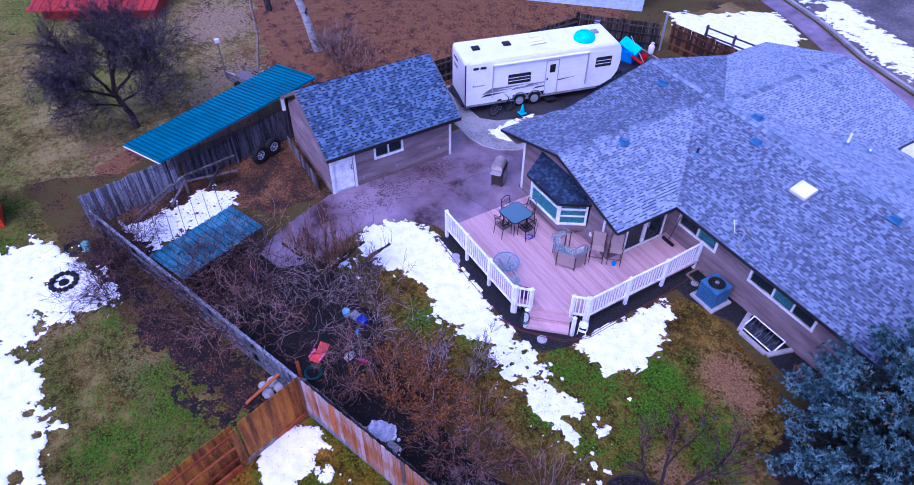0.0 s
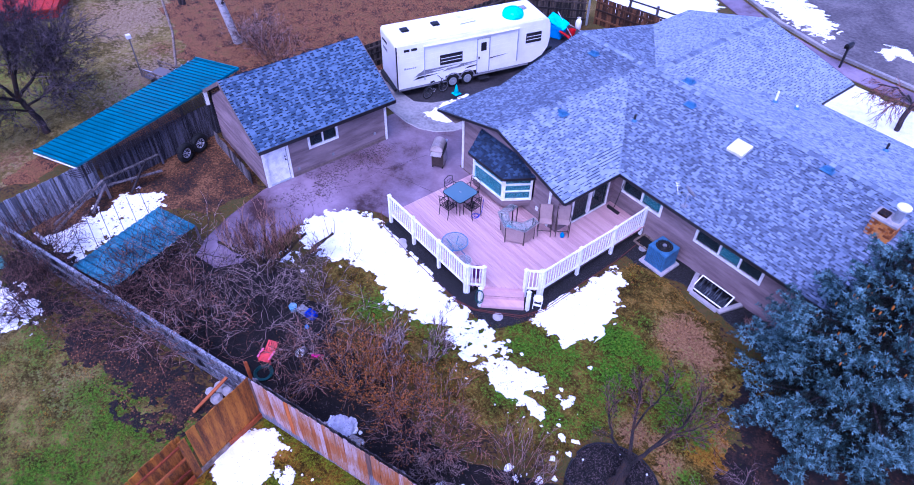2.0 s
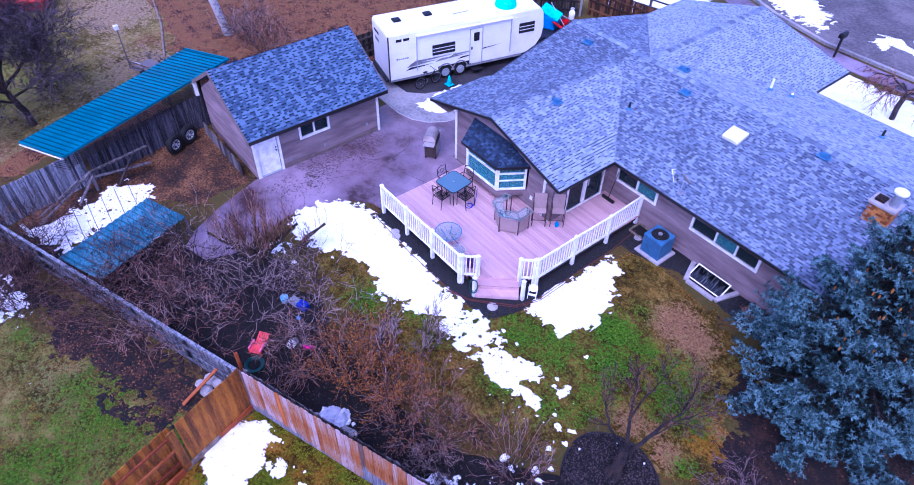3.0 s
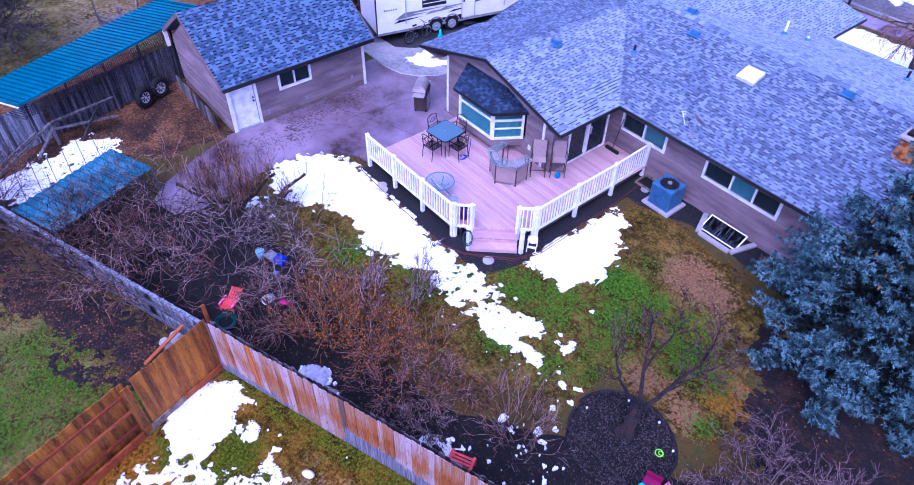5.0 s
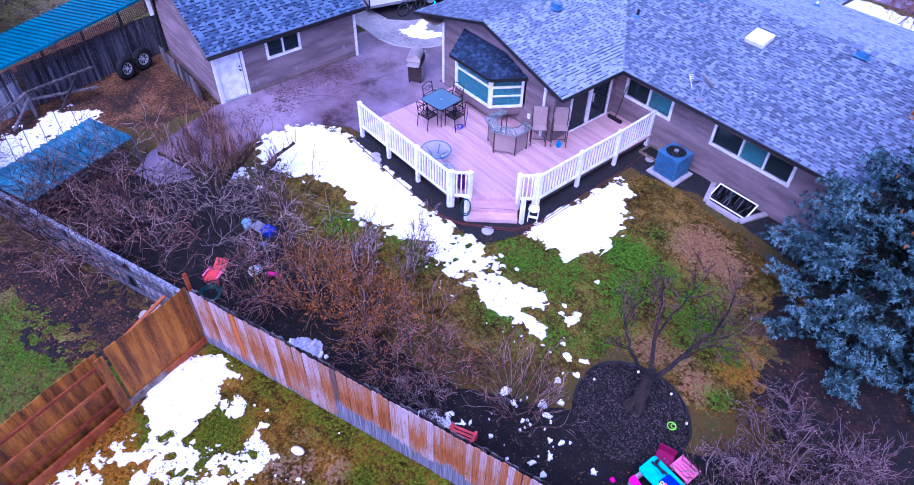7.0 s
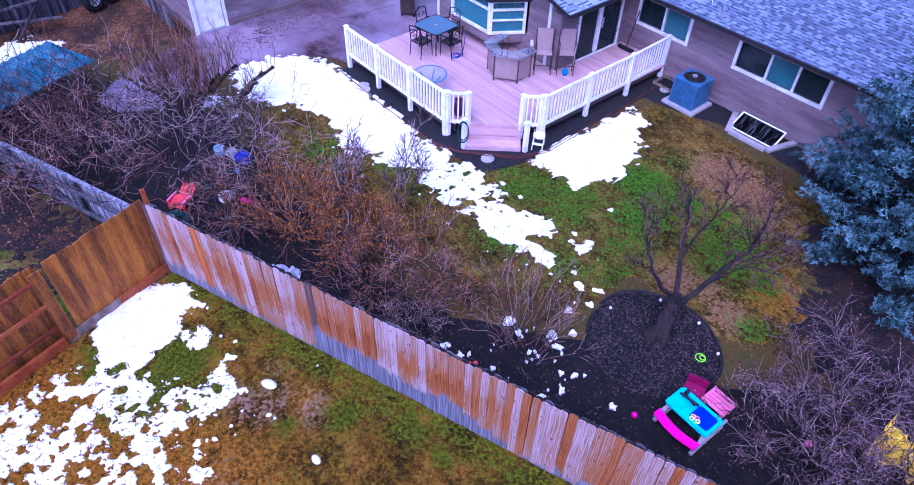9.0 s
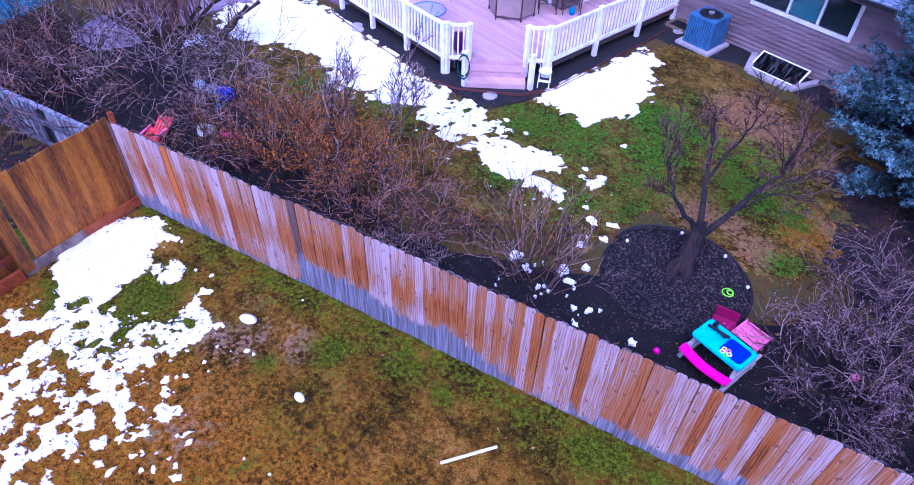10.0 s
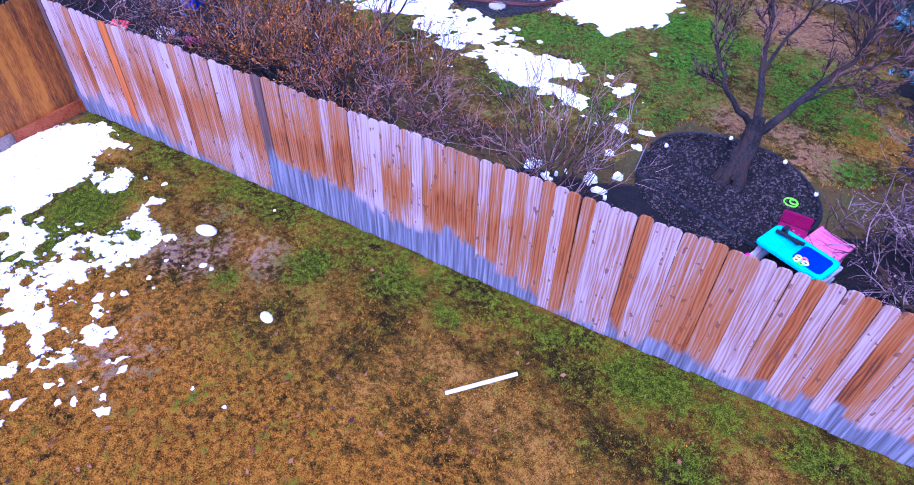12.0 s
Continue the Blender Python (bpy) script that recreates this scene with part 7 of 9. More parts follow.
def bar_chair(x, y, turn):
    c = thing("bar_chair", "tall tan sling bar chair with brown metal frame", "chair", "tall bar chairs", at=(x, y, DZ), turn=turn)
    for sx in (-.23, .23):
        part("front_leg", tube([(sx, .12, 0), (sx, .1, .74)], .016, 6), M["bronze"], c)
        part("back_leg", tube([(sx, -.16, 0), (sx, -.14, .74), (sx, -.2, 1.22)], .016, 6), M["bronze"], c)
        part("arm", tube([(sx, -.16, .92), (sx, .12, .92), (sx, .1, .72)], .014, 6), M["bronze"], c)
    part("seat", moved(boxg(-.22, .22, -.14, .12, -.01, .01), pose(0, 0, .62, -3, 0, 0)), M["sling"], c, "tan sling seat")
    part("backrest", ([(-.22, -.14, .6), (.22, -.14, .6), (.22, -.2, 1.24), (-.22, -.2, 1.24), (-.22, -.16, .6), (.22, -.16, .6), (.22, -.22, 1.24), (-.22, -.22, 1.24)], [(3, 2, 1, 0), (4, 5, 6, 7), (0, 1, 5, 4), (1, 2, 6, 5), (2, 3, 7, 6), (3, 0, 4, 7)]), M["sling"], c, "tan sling back")
    part("footrest", tube([(-.23, .11, .28), (.23, .11, .28)], .014, 6), M["bronze"], c)
    return c


b1 = bar_chair(-.5, 11.06, 228)
copy_thing(b1, pose(-.09, 11.54, DZ, 0, 0, 229))
jug = thing("jug", "small blue plastic jug under a bar chair", "jug", at=(-.02, 11.5, DZ))
part("jug_body", lathe([(.07, 0), (.08, .12), (.03, .2), (.03, .23)], 12), M["blue"], jug, smooth=True)
broom = thing("push_broom", "push broom leaning in the house corner", "broom", at=(.1, 14.0, DZ))
part("broom_head", boxg(-.28, .28, -.05, .05, .02, .1), M["dark_plastic"], broom, bevel=0.01)
part("bristles", boxg(-.27, .27, -.045, .045, 0, .03), M["dark_plastic"], broom)
part("broom_handle", tube([(0, 0, .08), (.05, .22, 1.2)], .013, 6), M["old_wood"], broom)
hose = thing("garden_hose", "coil of bright blue hose beside the table", "hose", at=(-2.72, 9.72, DZ))
part("coil", merge(torus(.13, .012, (0, 0, .012), "Z", 20, 6), torus(.1, .012, (.03, .05, .03), "Z", 20, 6), tube([(.1, 0, .02), (.1, .2, .1), (.0, .35, .35), (-.06, .42, .55)], .012, 6)), M["royal"], hose)

grill = thing("grill", "dark gas barbecue grill with a steel lid", "grill", at=(-6.42, 10.82, .035), turn=130)
part("cart", boxg(-.3, .3, -.24, .24, .1, .72), M["bronze"], grill, bevel=0.015)
part("cart_door", boxg(-.26, .26, -.255, -.242, .16, .66), M["steel"], grill, "steel cart door", bevel=0.005)
part("firebox", boxg(-.34, .34, -.26, .26, .72, .86), M["dark_plastic"], grill, bevel=0.02)
part("lid", moved(tube([(-.34, 0, 0), (.34, 0, 0)], .25, 16), pose(0, .03, .88)), M["grill_lid"], grill, "rounded smoked-steel lid")
part("lid_handle", tube([(-.25, -.25, .95), (.25, -.25, .95)], .015, 6), M["black_metal"], grill)
part("side_shelf", boxg(.34, .62, -.22, .22, .8, .83), M["steel"], grill, bevel=0.01)
part("side_shelf", boxg(-.62, -.34, -.22, .22, .8, .83), M["steel"], grill, bevel=0.01)
for sx in (-.26, .26):
    for sy in (-.2, .2):
        part("caster", tube([(sx, sy - .02, .05), (sx, sy + .02, .05)], .05, 10), M["rubber"], grill)
part("gas_tube", tube([(.3, .2, .3), (.6, .3, .06), (.75, .1, .05), (.9, .3, .05), (1.05, .5, .2)], .012, 6), M["rubber"], grill)
stool = thing("step_stool", "folding white step stool leaning by the steps", "stool", at=(1.62, 8.86, .05), turn=35)
for sx in (-.13, .13):
    part("stool_leg", tube([(sx, -.16, 0), (sx, .0, .36), (sx, .02, .5)], .012, 6), M["vinyl"], stool)
    part("stool_leg", tube([(sx, .16, 0), (sx, .02, .36)], .012, 6), M["vinyl"], stool)
part("stool_seat", lathe([(.15, .36), (.16, .37), (.15, .39)], 20), M["vinyl"], stool)
part("stool_tread", boxg(-.13, .13, -.14, -.06, .15, .17), M["vinyl"], stool)
reel = thing("hose_coil", "dark garden hose hung on the newel post", "hose", at=(.5, 7.31, .0))
part("hose_loop", moved(merge(torus(.2, .016, (0, 0, 0), "Y", 24, 6), torus(.18, .016, (0, .02, .02), "Y", 24, 6)), pose(0, 0, .55, 0, 0, 48) @ Matrix.Diagonal((.7, 1, 1.5, 1))), M["green_hose"], reel)
outlet = thing("outlet", "white outdoor outlet on the wing wall", "outlet", at=(-1.35, WWY - .04, .85))
part("plate", boxg(-.06, .06, -.02, .02, -.09, .09), M["vinyl"], outlet, bevel=0.005)
meter = thing("utility_box", "grey utility box and conduit on the house corner", "meter", at=(NWX - .03, WWY + .2, 1.1))
part("box", boxg(-.1, .0, -.1, .1, -.12, .12), M["grey"], meter, bevel=0.01)
part("conduit", tube([(-.05, 0, -1.05), (-.05, 0, 1.1)], .02, 6), M["grey"], meter)
vent = thing("crawl_vent", "open dark crawl-space hatch edged with boards", "hatch", at=(1.75, 14.05, .02))
part("hatch_frame", merge(beam((-.3, -.3, .04), (.3, -.3, .04), .05, .08), beam((-.3, .25, .04), (.3, .25, .04), .05, .08), beam((-.3, -.3, .04), (-.3, .25, .04), .05, .08), beam((.3, -.3, .04), (.3, .25, .04), .05, .08)), M["raw_wood"], vent)
# thin black plate painted as the shaded depth of the hatch
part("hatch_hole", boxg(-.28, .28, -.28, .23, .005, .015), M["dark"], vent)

# ---- toys in the near bed ----
pt = thing("play_table", "turquoise and pink plastic picnic table with toys moulded on", "table", at=(8.83, 5.3, .05), turn=-3)
pt.scale = (.92, .92, .92)
part("table_top", prism(rounded(.46, .27, .07), .4, .46), M["cyan"], pt, "turquoise table top", bevel=0.015)
part("sand_tray", prism(rounded(.2, .18, .06), .461, .468), M["royal"], pt, "dark blue water tray").matrix_basis = pose(.2, .0, 0)
for sx in (-.42, .42):
    part("table_leg", beam((sx, -.46, .02), (sx * .95, .46, .02), .07, .04), M["pale_stone"], pt, "beige foot bar")
    part("table_leg", beam((sx, -.3, .03), (sx * .9, -.1, .4), .07, .06), M["pale_stone"], pt, "beige leg")
    part("table_leg", beam((sx, .3, .03), (sx * .9, .1, .4), .07, .06), M["pale_stone"], pt, "beige leg")
    part("bench_arm", beam((sx, -.5, .2), (sx, .5, .2), .05, .05), M["pale_stone"], pt)
curve = [(-.46 + .92 * k / 10, -.5 - .07 * math.sin(math.pi * k / 10)) for k in range(11)]
part("bench", prism(curve + [(x, y + .19) for x, y in reversed(curve)], .22, .26), M["pink"], pt, "bright pink bench seat", bevel=0.012)
part("toy_arm", merge(tube([(-.38, .06, .5), (.0, .1, .52)], .025, 8), tube([(-.32, .12, .5), (-.05, .04, .52)], .02, 8), boxg(-.34, -.28, .1, .2, .46, .56)), M["dark_plastic"], pt, "grey folded toy parts")
for k, c in enumerate(("white_shell", "rose", "yellow", "white_shell", "lime")):
    part("toy_ring", torus(.035, .014, (.12 + .06 * math.cos(k * 1.3), -.14 + .05 * math.sin(k * 1.3), .475), "Z", 10, 5), M[c], pt)
pc = thing("toy_chair", "maroon plastic child's chair behind the play table", "chair", at=(8.55, 5.76, .05), turn=198)
part("seat", boxg(-.18, .18, -.15, .15, .22, .25), M["maroon"], pc, bevel=0.012)
part("backrest", prism([(-.18, -.17), (.18, -.17), (.18, -.14), (-.18, -.14)], .25, .44), M["maroon"], pc, "scalloped pink back", bevel=0.012)
for sx in (-.14, .14):
    for sy in (-.12, .12):
        part("leg", beam((sx, sy, 0), (sx, sy, .22), .04, .04, (0, 1, 0)), M["maroon"], pc)
ps = thing("toy_bench", "pale pink slatted plastic seat lying on its legs", "bench", at=(8.97, 5.86, .05), turn=-3)
for k in range(5):
    part("slat", boxg(-.2, .2, -.2 + k * .08, -.135 + k * .08, .3, .33), M["rose"], ps, bevel=0.008)
for sx in (-.21, .21):
    part("seat_rim", beam((sx, -.2, .3), (sx, .2, .3), .03, .06), M["rose"], ps)
for sx in (-.17, .17):
    for sy in (-.16, .16):
        part("leg", beam((sx, sy, 0), (sx, sy, .3), .04, .04, (0, 1, 0)), M["rose"], ps)
rg = thing("toy_hoop", "lime green plastic ring on the bark chips", "toy", at=(8.15, 6.62, .06), turn=20)
part("hoop", merge(torus(.09, .012, (0, 0, 0), "Z", 18, 6), torus(.05, .01, (.03, 0, .02), "Z", 14, 6)), M["lime"], rg)
for x, y, c, lab in ((8.15, 4.72, "pink", "small pink ball by the fence"), (10.35, 6.2, "rose", "small pink football in the shrub")):
    bl = thing("ball", lab, "ball", "toy balls", at=(x, y, .06 if x < 9 else .5))
    part("ball_skin", lathe([(.005, -.06), (.04, -.045), (.06, 0), (.04, .045), (.005, .06)], 12), M[c], bl, smooth=True)
for x, y in ((6.39, 6.09), (6.88, 7.01), (7.70, 7.12), (8.35, 6.79)):
    so = thing("path_light", "small solar light with a round white globe", "lamp", "solar lights round the tree", at=(x, y, .03))
    part("stake", tube([(0, 0, 0), (0, 0, .2)], .01, 6), M["dark_plastic"], so)
    part("globe", lathe([(.004, .18), (.024, .195), (.03, .22), (.02, .245), (.004, .25)], 12), M["white_shell"], so, smooth=True)
pp = thing("plastic_pipe", "white plastic pipe lying on the lawn", "pipe", at=(PIPE[0], PIPE[1], .03), turn=PIPE[2])
part("pipe_tube", tube([(-.4, 0, 0), (.4, 0, 0)], .022, 10), M["vinyl"], pp)
lump = thing("snow_lump", "small grey lump of snow on the lawn", "snow", at=(5.41, .09, 0))
part("lump_body", moved(lathe([(.02, 0), (.08, 0.0), (.075, .02), (.03, .035), (.01, .037)], 9), Matrix.Diagonal((1.3, .8, 1, 1))), M["snow"], lump, smooth=True)
rb = thing("toy_chair", "coral-red slatted child's chair on the mulch behind the fence", "chair", at=(5.6, 2.95, .04), turn=27)
for k in range(4):
    part("slat", moved(boxg(-.23, .23, -.12 + .075 * k, -.07 + .075 * k, .3, .322), pose(0, 0, 0, 14, 0, 0)), M["coral"], rb, bevel=0.006)
for sx in (-.26, .26):
    part("side_rail", moved(boxg(sx - .03, sx + .03, -.16, .2, .27, .335), pose(0, 0, 0, 14, 0, 0)), M["coral"], rb, bevel=0.008)
    for sy in (-.17, .12):
        part("leg", boxg(sx - .025, sx + .025, sy - .025, sy + .025, 0, .28), M["coral"], rb, bevel=0.006)
yt = thing("yellow_tarp", "crumpled yellow tarp under the shrub", "tarp", at=(11.5, 7.35, .03))
gx, gy = np.meshgrid(np.linspace(-.5, .5, 15), np.linspace(-.4, .4, 13))
gz = np.abs(fbm(gx * 4 + 3, gy * 4 + 1, 3) - .5) * 1.6 + .15
part("tarp_sheet", (np.stack([gx.ravel(), gy.ravel(), gz.ravel()], 1).tolist(), [(j * 15 + i, j * 15 + i + 1, j * 15 + i + 16, j * 15 + i + 15) for j in range(12) for i in range(14)]), M["yellow"], yt)
M["sheet"] = plain("pale_plastic_sheet", (.55, .55, .62), 0.3)
sheet = thing("plastic_sheet", "grey-blue plastic sheet with meltwater behind the fence", "sheet", at=(1.55, 1.55, .03), turn=30)
sx_, sy_ = np.meshgrid(np.linspace(-.42, .42, 18), np.linspace(-.3, .3, 14))
sz_ = np.abs(fbm(sx_ * 5 + 13, sy_ * 5 + 4, 3) - .5) * .6 + .02 - .12 * np.clip(np.hypot(sx_ / .42, sy_ / .3) - .75, 0, 1)
part("sheet_body", (np.stack([sx_.ravel(), sy_.ravel(), sz_.ravel()], 1).tolist(), [(q * 18 + i, q * 18 + i + 1, q * 18 + i + 19, q * 18 + i + 18) for q in range(13) for i in range(17) if math.hypot((i - 8.5) / 9, (q - 6.5) / 7) < 1.02]), M["sheet"], sheet)
slabst = thing("paving_slab", "square grey paving slab lying in the bed", "slab", at=(2.2, 1.55, .03), turn=25)
part("slab_stone", boxg(-.2, .2, -.2, .2, 0, .05), M["pale_stone"], slabst, bevel=0.01)

# ---- under the shrubs ----
kr = thing("garden_chair", "coral-red plastic chair tipped under the shrubs", "chair", at=(-1.8, .98, .04), turn=35)
for k in range(5):
    part("back_slat", moved(boxg(-.22 + .09 * k, -.15 + .09 * k, -.02, .02, 0, .5), pose(0, .1, .12, -62, 0, 0)), M["coral"], kr, bevel=0.006)
part("seat", moved(boxg(-.24, .24, -.22, .22, 0, .04), pose(0, -.12, .2, 14, 0, 0)), M["coral"], kr, bevel=0.012)
for sx in (-.24, .24):
    part("arm", beam((sx, -.3, .32), (sx, .15, .3), .06, .03), M["rose"], kr)
    part("leg", beam((sx, -.28, 0), (sx, -.26, .3), .05, .05, (0, 1, 0)), M["coral"], kr)
kr.scale = (.78, .78, .78)
gh = thing("hose_pile", "dark green hose coiled by the red chair", "hose", at=(-1.35, .6, .05))
part("coil", merge(*[torus(.2 + .02 * k, .014, (.01 * k, .012 * (k % 2), .015 + .02 * k), "Z", 22, 6) for k in range(5)]), M["green_hose"], gh)
bk = thing("bucket", "pale blue plastic bucket on the bare soil", "bucket", at=(-3.0, 2.45, .03))
part("pail", lathe([(.1, 0), (.13, .24), (.12, .24), (.09, .02)], 16), M["sky_plastic"], bk, smooth=True)
part("pail_handle", torus(.12, .006, (0, 0, .24), "Y", 14, 4, 0, 180), M["galv"], bk)
bin_ = thing("storage_tub", "blue storage tub with a grey lid ajar", "tub", at=(-2.55, 2.75, .03), turn=20)
part("tub_body", boxg(-.05, .3, -.14, .14, 0, .2), M["royal"], bin_, bevel=0.02)
part("tub_lid", moved(boxg(-.2, .2, -.16, .16, 0, .03), pose(-.2, 0, .08, 0, 12, 0)), M["grey"], bin_, "grey lid", bevel=0.012)
bb = thing("ball", "small blue ball among the twigs", "ball", "toy balls", at=(-2.1, 2.45, .1))
part("ball_skin", lathe([(.005, -.07), (.05, -.05), (.07, 0), (.05, .05), (.005, .07)], 12), M["blue"], bb, smooth=True)
wc = thing("white_bucket", "upturned white plastic bucket under the shrubs", "bucket", at=(-1.35, 1.95, .03))
part("pail", moved(lathe([(.11, 0), (.14, .3), (.13, .3), (.1, .02)], 16), pose(0, 0, .08, 60, 0, 30)), M["vinyl"], wc, smooth=True)
pk = thing("toy_trike", "pink plastic toy lying under the shrubs", "toy", at=(-.9, 2.15, .04), turn=40)
part("toy_body", boxg(-.18, .18, -.05, .05, .05, .14), M["pink"], pk, bevel=0.02)
part("toy_wheel", tube([(-.12, -.08, .06), (-.12, .08, .06)], .06, 12), M["maroon"], pk)
part("toy_wheel", tube([(.14, -.06, .07), (.14, .06, .07)], .07, 12), M["maroon"], pk)

# ---- beside the garage shed ----
M["mint"] = plain("mint_plastic", (.2, .42, .38), 0.5)
M["bright_rim"] = plain("bright_steel_rim", (.62, .62, .64), 0.35, 0.3)
for x, y, z, t in ((-12.72, 2.75, .0, 118), (-13.05, 3.45, .0, 112)):
    ty_ = thing("tyre", "spare trailer tyre on a grey steel rim leaning on the fence", "tyre", "spare tyres", at=(x, y, z), turn=t)
    w = part("tyre_rubber", merge(torus(.3, .12, (0, 0, .42), "Y", 28, 10)), M["rubber"], ty_, smooth=True)
    part("rim", moved(lathe([(.22, -.06), (.21, .07), (.17, .06), (.13, .03), (.05, .08), (.02, .08)], 20), pose(0, 0, .42, 90, 0, 0)), M["bright_rim"], ty_, "grey steel rim")
    part("spoke", merge(*[beam((.05 * math.cos(a), -.06, .42 + .05 * math.sin(a)), (.18 * math.cos(a), -.06, .42 + .18 * math.sin(a)), .03, .03) for a in (k * math.pi / 4 for k in range(8))]), M["dark_plastic"], ty_, "dark slots of the rim")
fr = thing("timber_frame", "collapsed frame of weathered timbers over the snow", "frame", at=(-12.0, -.5, 0))
for a, b, w in (((-11.35, -2.7, .1), (-12.1, -.5, .95), .12), ((-12.1, -.5, .95), (-12.45, 1.7, .95), .12), ((-11.6, -1.3, .1), (-12.1, -.45, .8), .1), ((-12.1, -.45, .7), (-12.3, 1.6, .3), .1), ((-12.1, -.5, .95), (-12.2, -.5, 0), .1), ((-11.5, -2.6, .3), (-11.9, -1.0, .9), .08), ((-12.4, 1.2, .95), (-11.9, .2, .1), .08)):
    wpart("timber", beam(a, b, w, .06), M["old_wood"], fr, bevel=0.005)
br = thing("roof_panel", "blue corrugated sheet roof on low posts", "shelter", at=(-7.95, -.65, 0))
q1, q2, q3, q4 = Vector((-6.56, -1.88, .85)), Vector((-7.68, 1.28, .95)), Vector((-9.27, .59, 1.05)), Vector((-8.2, -2.61, .95))
rows_, cols_ = 41, 4
gv = [tuple(q1.lerp(q2, i / (rows_ - 1)).lerp(q4.lerp(q3, i / (rows_ - 1)), j / (cols_ - 1)) + Vector((0, 0, .025 * math.sin(i * math.pi / 1.5)))) for i in range(rows_) for j in range(cols_)]
gf = [(i * cols_ + j, i * cols_ + j + 1, (i + 1) * cols_ + j + 1, (i + 1) * cols_ + j) for i in range(rows_ - 1) for j in range(cols_ - 1)]
wpart("sheet", (gv + [(x, y, z - .03) for x, y, z in gv], gf + [tuple(k + rows_ * cols_ for k in reversed(f)) for f in gf]), M["tarp"], br, "faded blue corrugated sheet")
for q in (q1, q2, q3, q4):
    wpart("shelter_post", boxg(q.x - .04, q.x + .04, q.y - .04, q.y + .04, 0, q.z - .03), M["old_wood"], br)
for k in range(6):
    a = Vector((-9.4 - .1 * k, -2.2 + .5 * k, 0))
    po = thing("hoop_stake", "thin dark stake standing in the snow", "stake", "stakes in the snow", at=tuple(a))
    part("stake_rod", tube([(0, 0, 0), (-1.1, .1, .75)], .012, 5), M["dark_plastic"], po)
pv = thing("pipe_offcut", "short white plastic pipe standing by the fence", "pipe", at=(-11.2, -3.1, 0))
part("pipe_tube", tube([(0, 0, 0), (-.12, -.12, .42)], .06, 12), M["vinyl"], pv)
ht = thing("fire_ring", "ring of dark stones in the snow", "fire pit", at=(-9.4, -5.55, 0.05))
for k in range(14):
    a = 2 * math.pi * k / 14
    part("stone", lathe([(.02, 0), (.1, .01), (.1, .08), (.03, .12)], 7, (.42 * math.cos(a), .42 * math.sin(a), 0)), M["rubber"], ht)
part("ash", lathe([(.18, .0), (.15, .05), (.02, .07)], 14), M["mulch"], ht)
tk = thing("drum", "pale green plastic drum by the old fence", "drum", at=(-10.75, -4.55, 0))
part("drum_body", lathe([(.13, 0), (.15, .05), (.15, .36), (.12, .4), (.02, .41)], 18), M["mint"], tk, smooth=True)
cb = thing("coiled_cable", "coil of black pipe beside the green drum", "hose", at=(-11.1, -5.0, .02))
part("coil", merge(*[torus(.25 + .03 * k, .02, (0, 0, .02 + .03 * (k % 3)), "Z", 22, 6) for k in range(4)]), M["dark_plastic"], cb)
for x, y in ((-14.2, -2.3), (-13.85, -2.55)):
    b_ = thing("pail", "grey metal pail by the lean-to", "bucket", "grey pails", at=(x, y, 0))
    part("pail_body", lathe([(.12, 0), (.15, .28), (.14, .28), (.1, .02)], 14), M["grey"], b_)

# ---- the lot behind and the street ----
utr = thing("utility_trailer", "small open trailer frame with railings in the lot behind", "trailer", at=(-19.3, 4.2, 0), turn=25)
part("bed", boxg(-.7, .9, -.5, .5, .3, .38), M["old_wood"], utr)
part("side_rails", merge(*[beam((-.7, s, z), (.9, s, z), .04, .06) for s in (-.5, .5) for z in (.5, .7)], *[beam((x, s, .35), (x, s, .75), .05, .05, (0, 1, 0)) for x in (-.7, .1, .9) for s in (-.5, .5)]), M["raw_wood"], utr, "grey board railings")
part("ramp", merge(*[beam((.9, -.4 + .4 * k, .3), (1.5, -.4 + .4 * k, 1.3), .08, .04) for k in range(3)]), M["galv"], utr, "raised metal ramp")
part("hitch", beam((-.7, 0, .3), (-1.5, 0, .25), .08, .08), M["galv"], utr)
for s in (-.56, .56):
    part("trailer_wheel", tube([(.1, s - .06, .25), (.1, s + .06, .25)], .25, 16), M["rubber"], utr)
light_pole = thing("yard_post", "thin grey post with a small birdhouse", "post", at=(-20.4, 3.5, 0))
part("pole", tube([(0, 0, 0), (.05, 0, 2.0)], .03, 6), M["old_wood"], light_pole)
part("birdhouse", boxg(-.08, .12, -.1, .1, 2.0, 2.18), M["vinyl"], light_pole, bevel=0.01)
curb2 = thing("log_edging", "pale log edging between grass and leaves", "edging", at=(-24, 6.5, 0))
wpart("edging_log", tube([(-20.3, 5.1, .05), (-24, 6.3, .05), (-28, 7.2, .05), (-33, 8.5, .05)], .06, 6), M["raw_wood"], curb2)
red_shed = thing("red_roof_shed", "low outbuilding with a rust-red metal roof", "shed", at=(-32.2, 1.1, 0), turn=-28.5)
part("shed_walls", boxg(-2.6, 2.2, -4.2, 2.2, 0, .8), M["barn_red"], red_shed)
part("shed_roof", merge(slab([(-3.2, -4.7, 1.6), (2.8, -4.7, .8), (2.8, 2.5, .8), (-3.2, 2.5, 1.6)], .08)), M["barn_red"], red_shed, "rust-red metal roof")
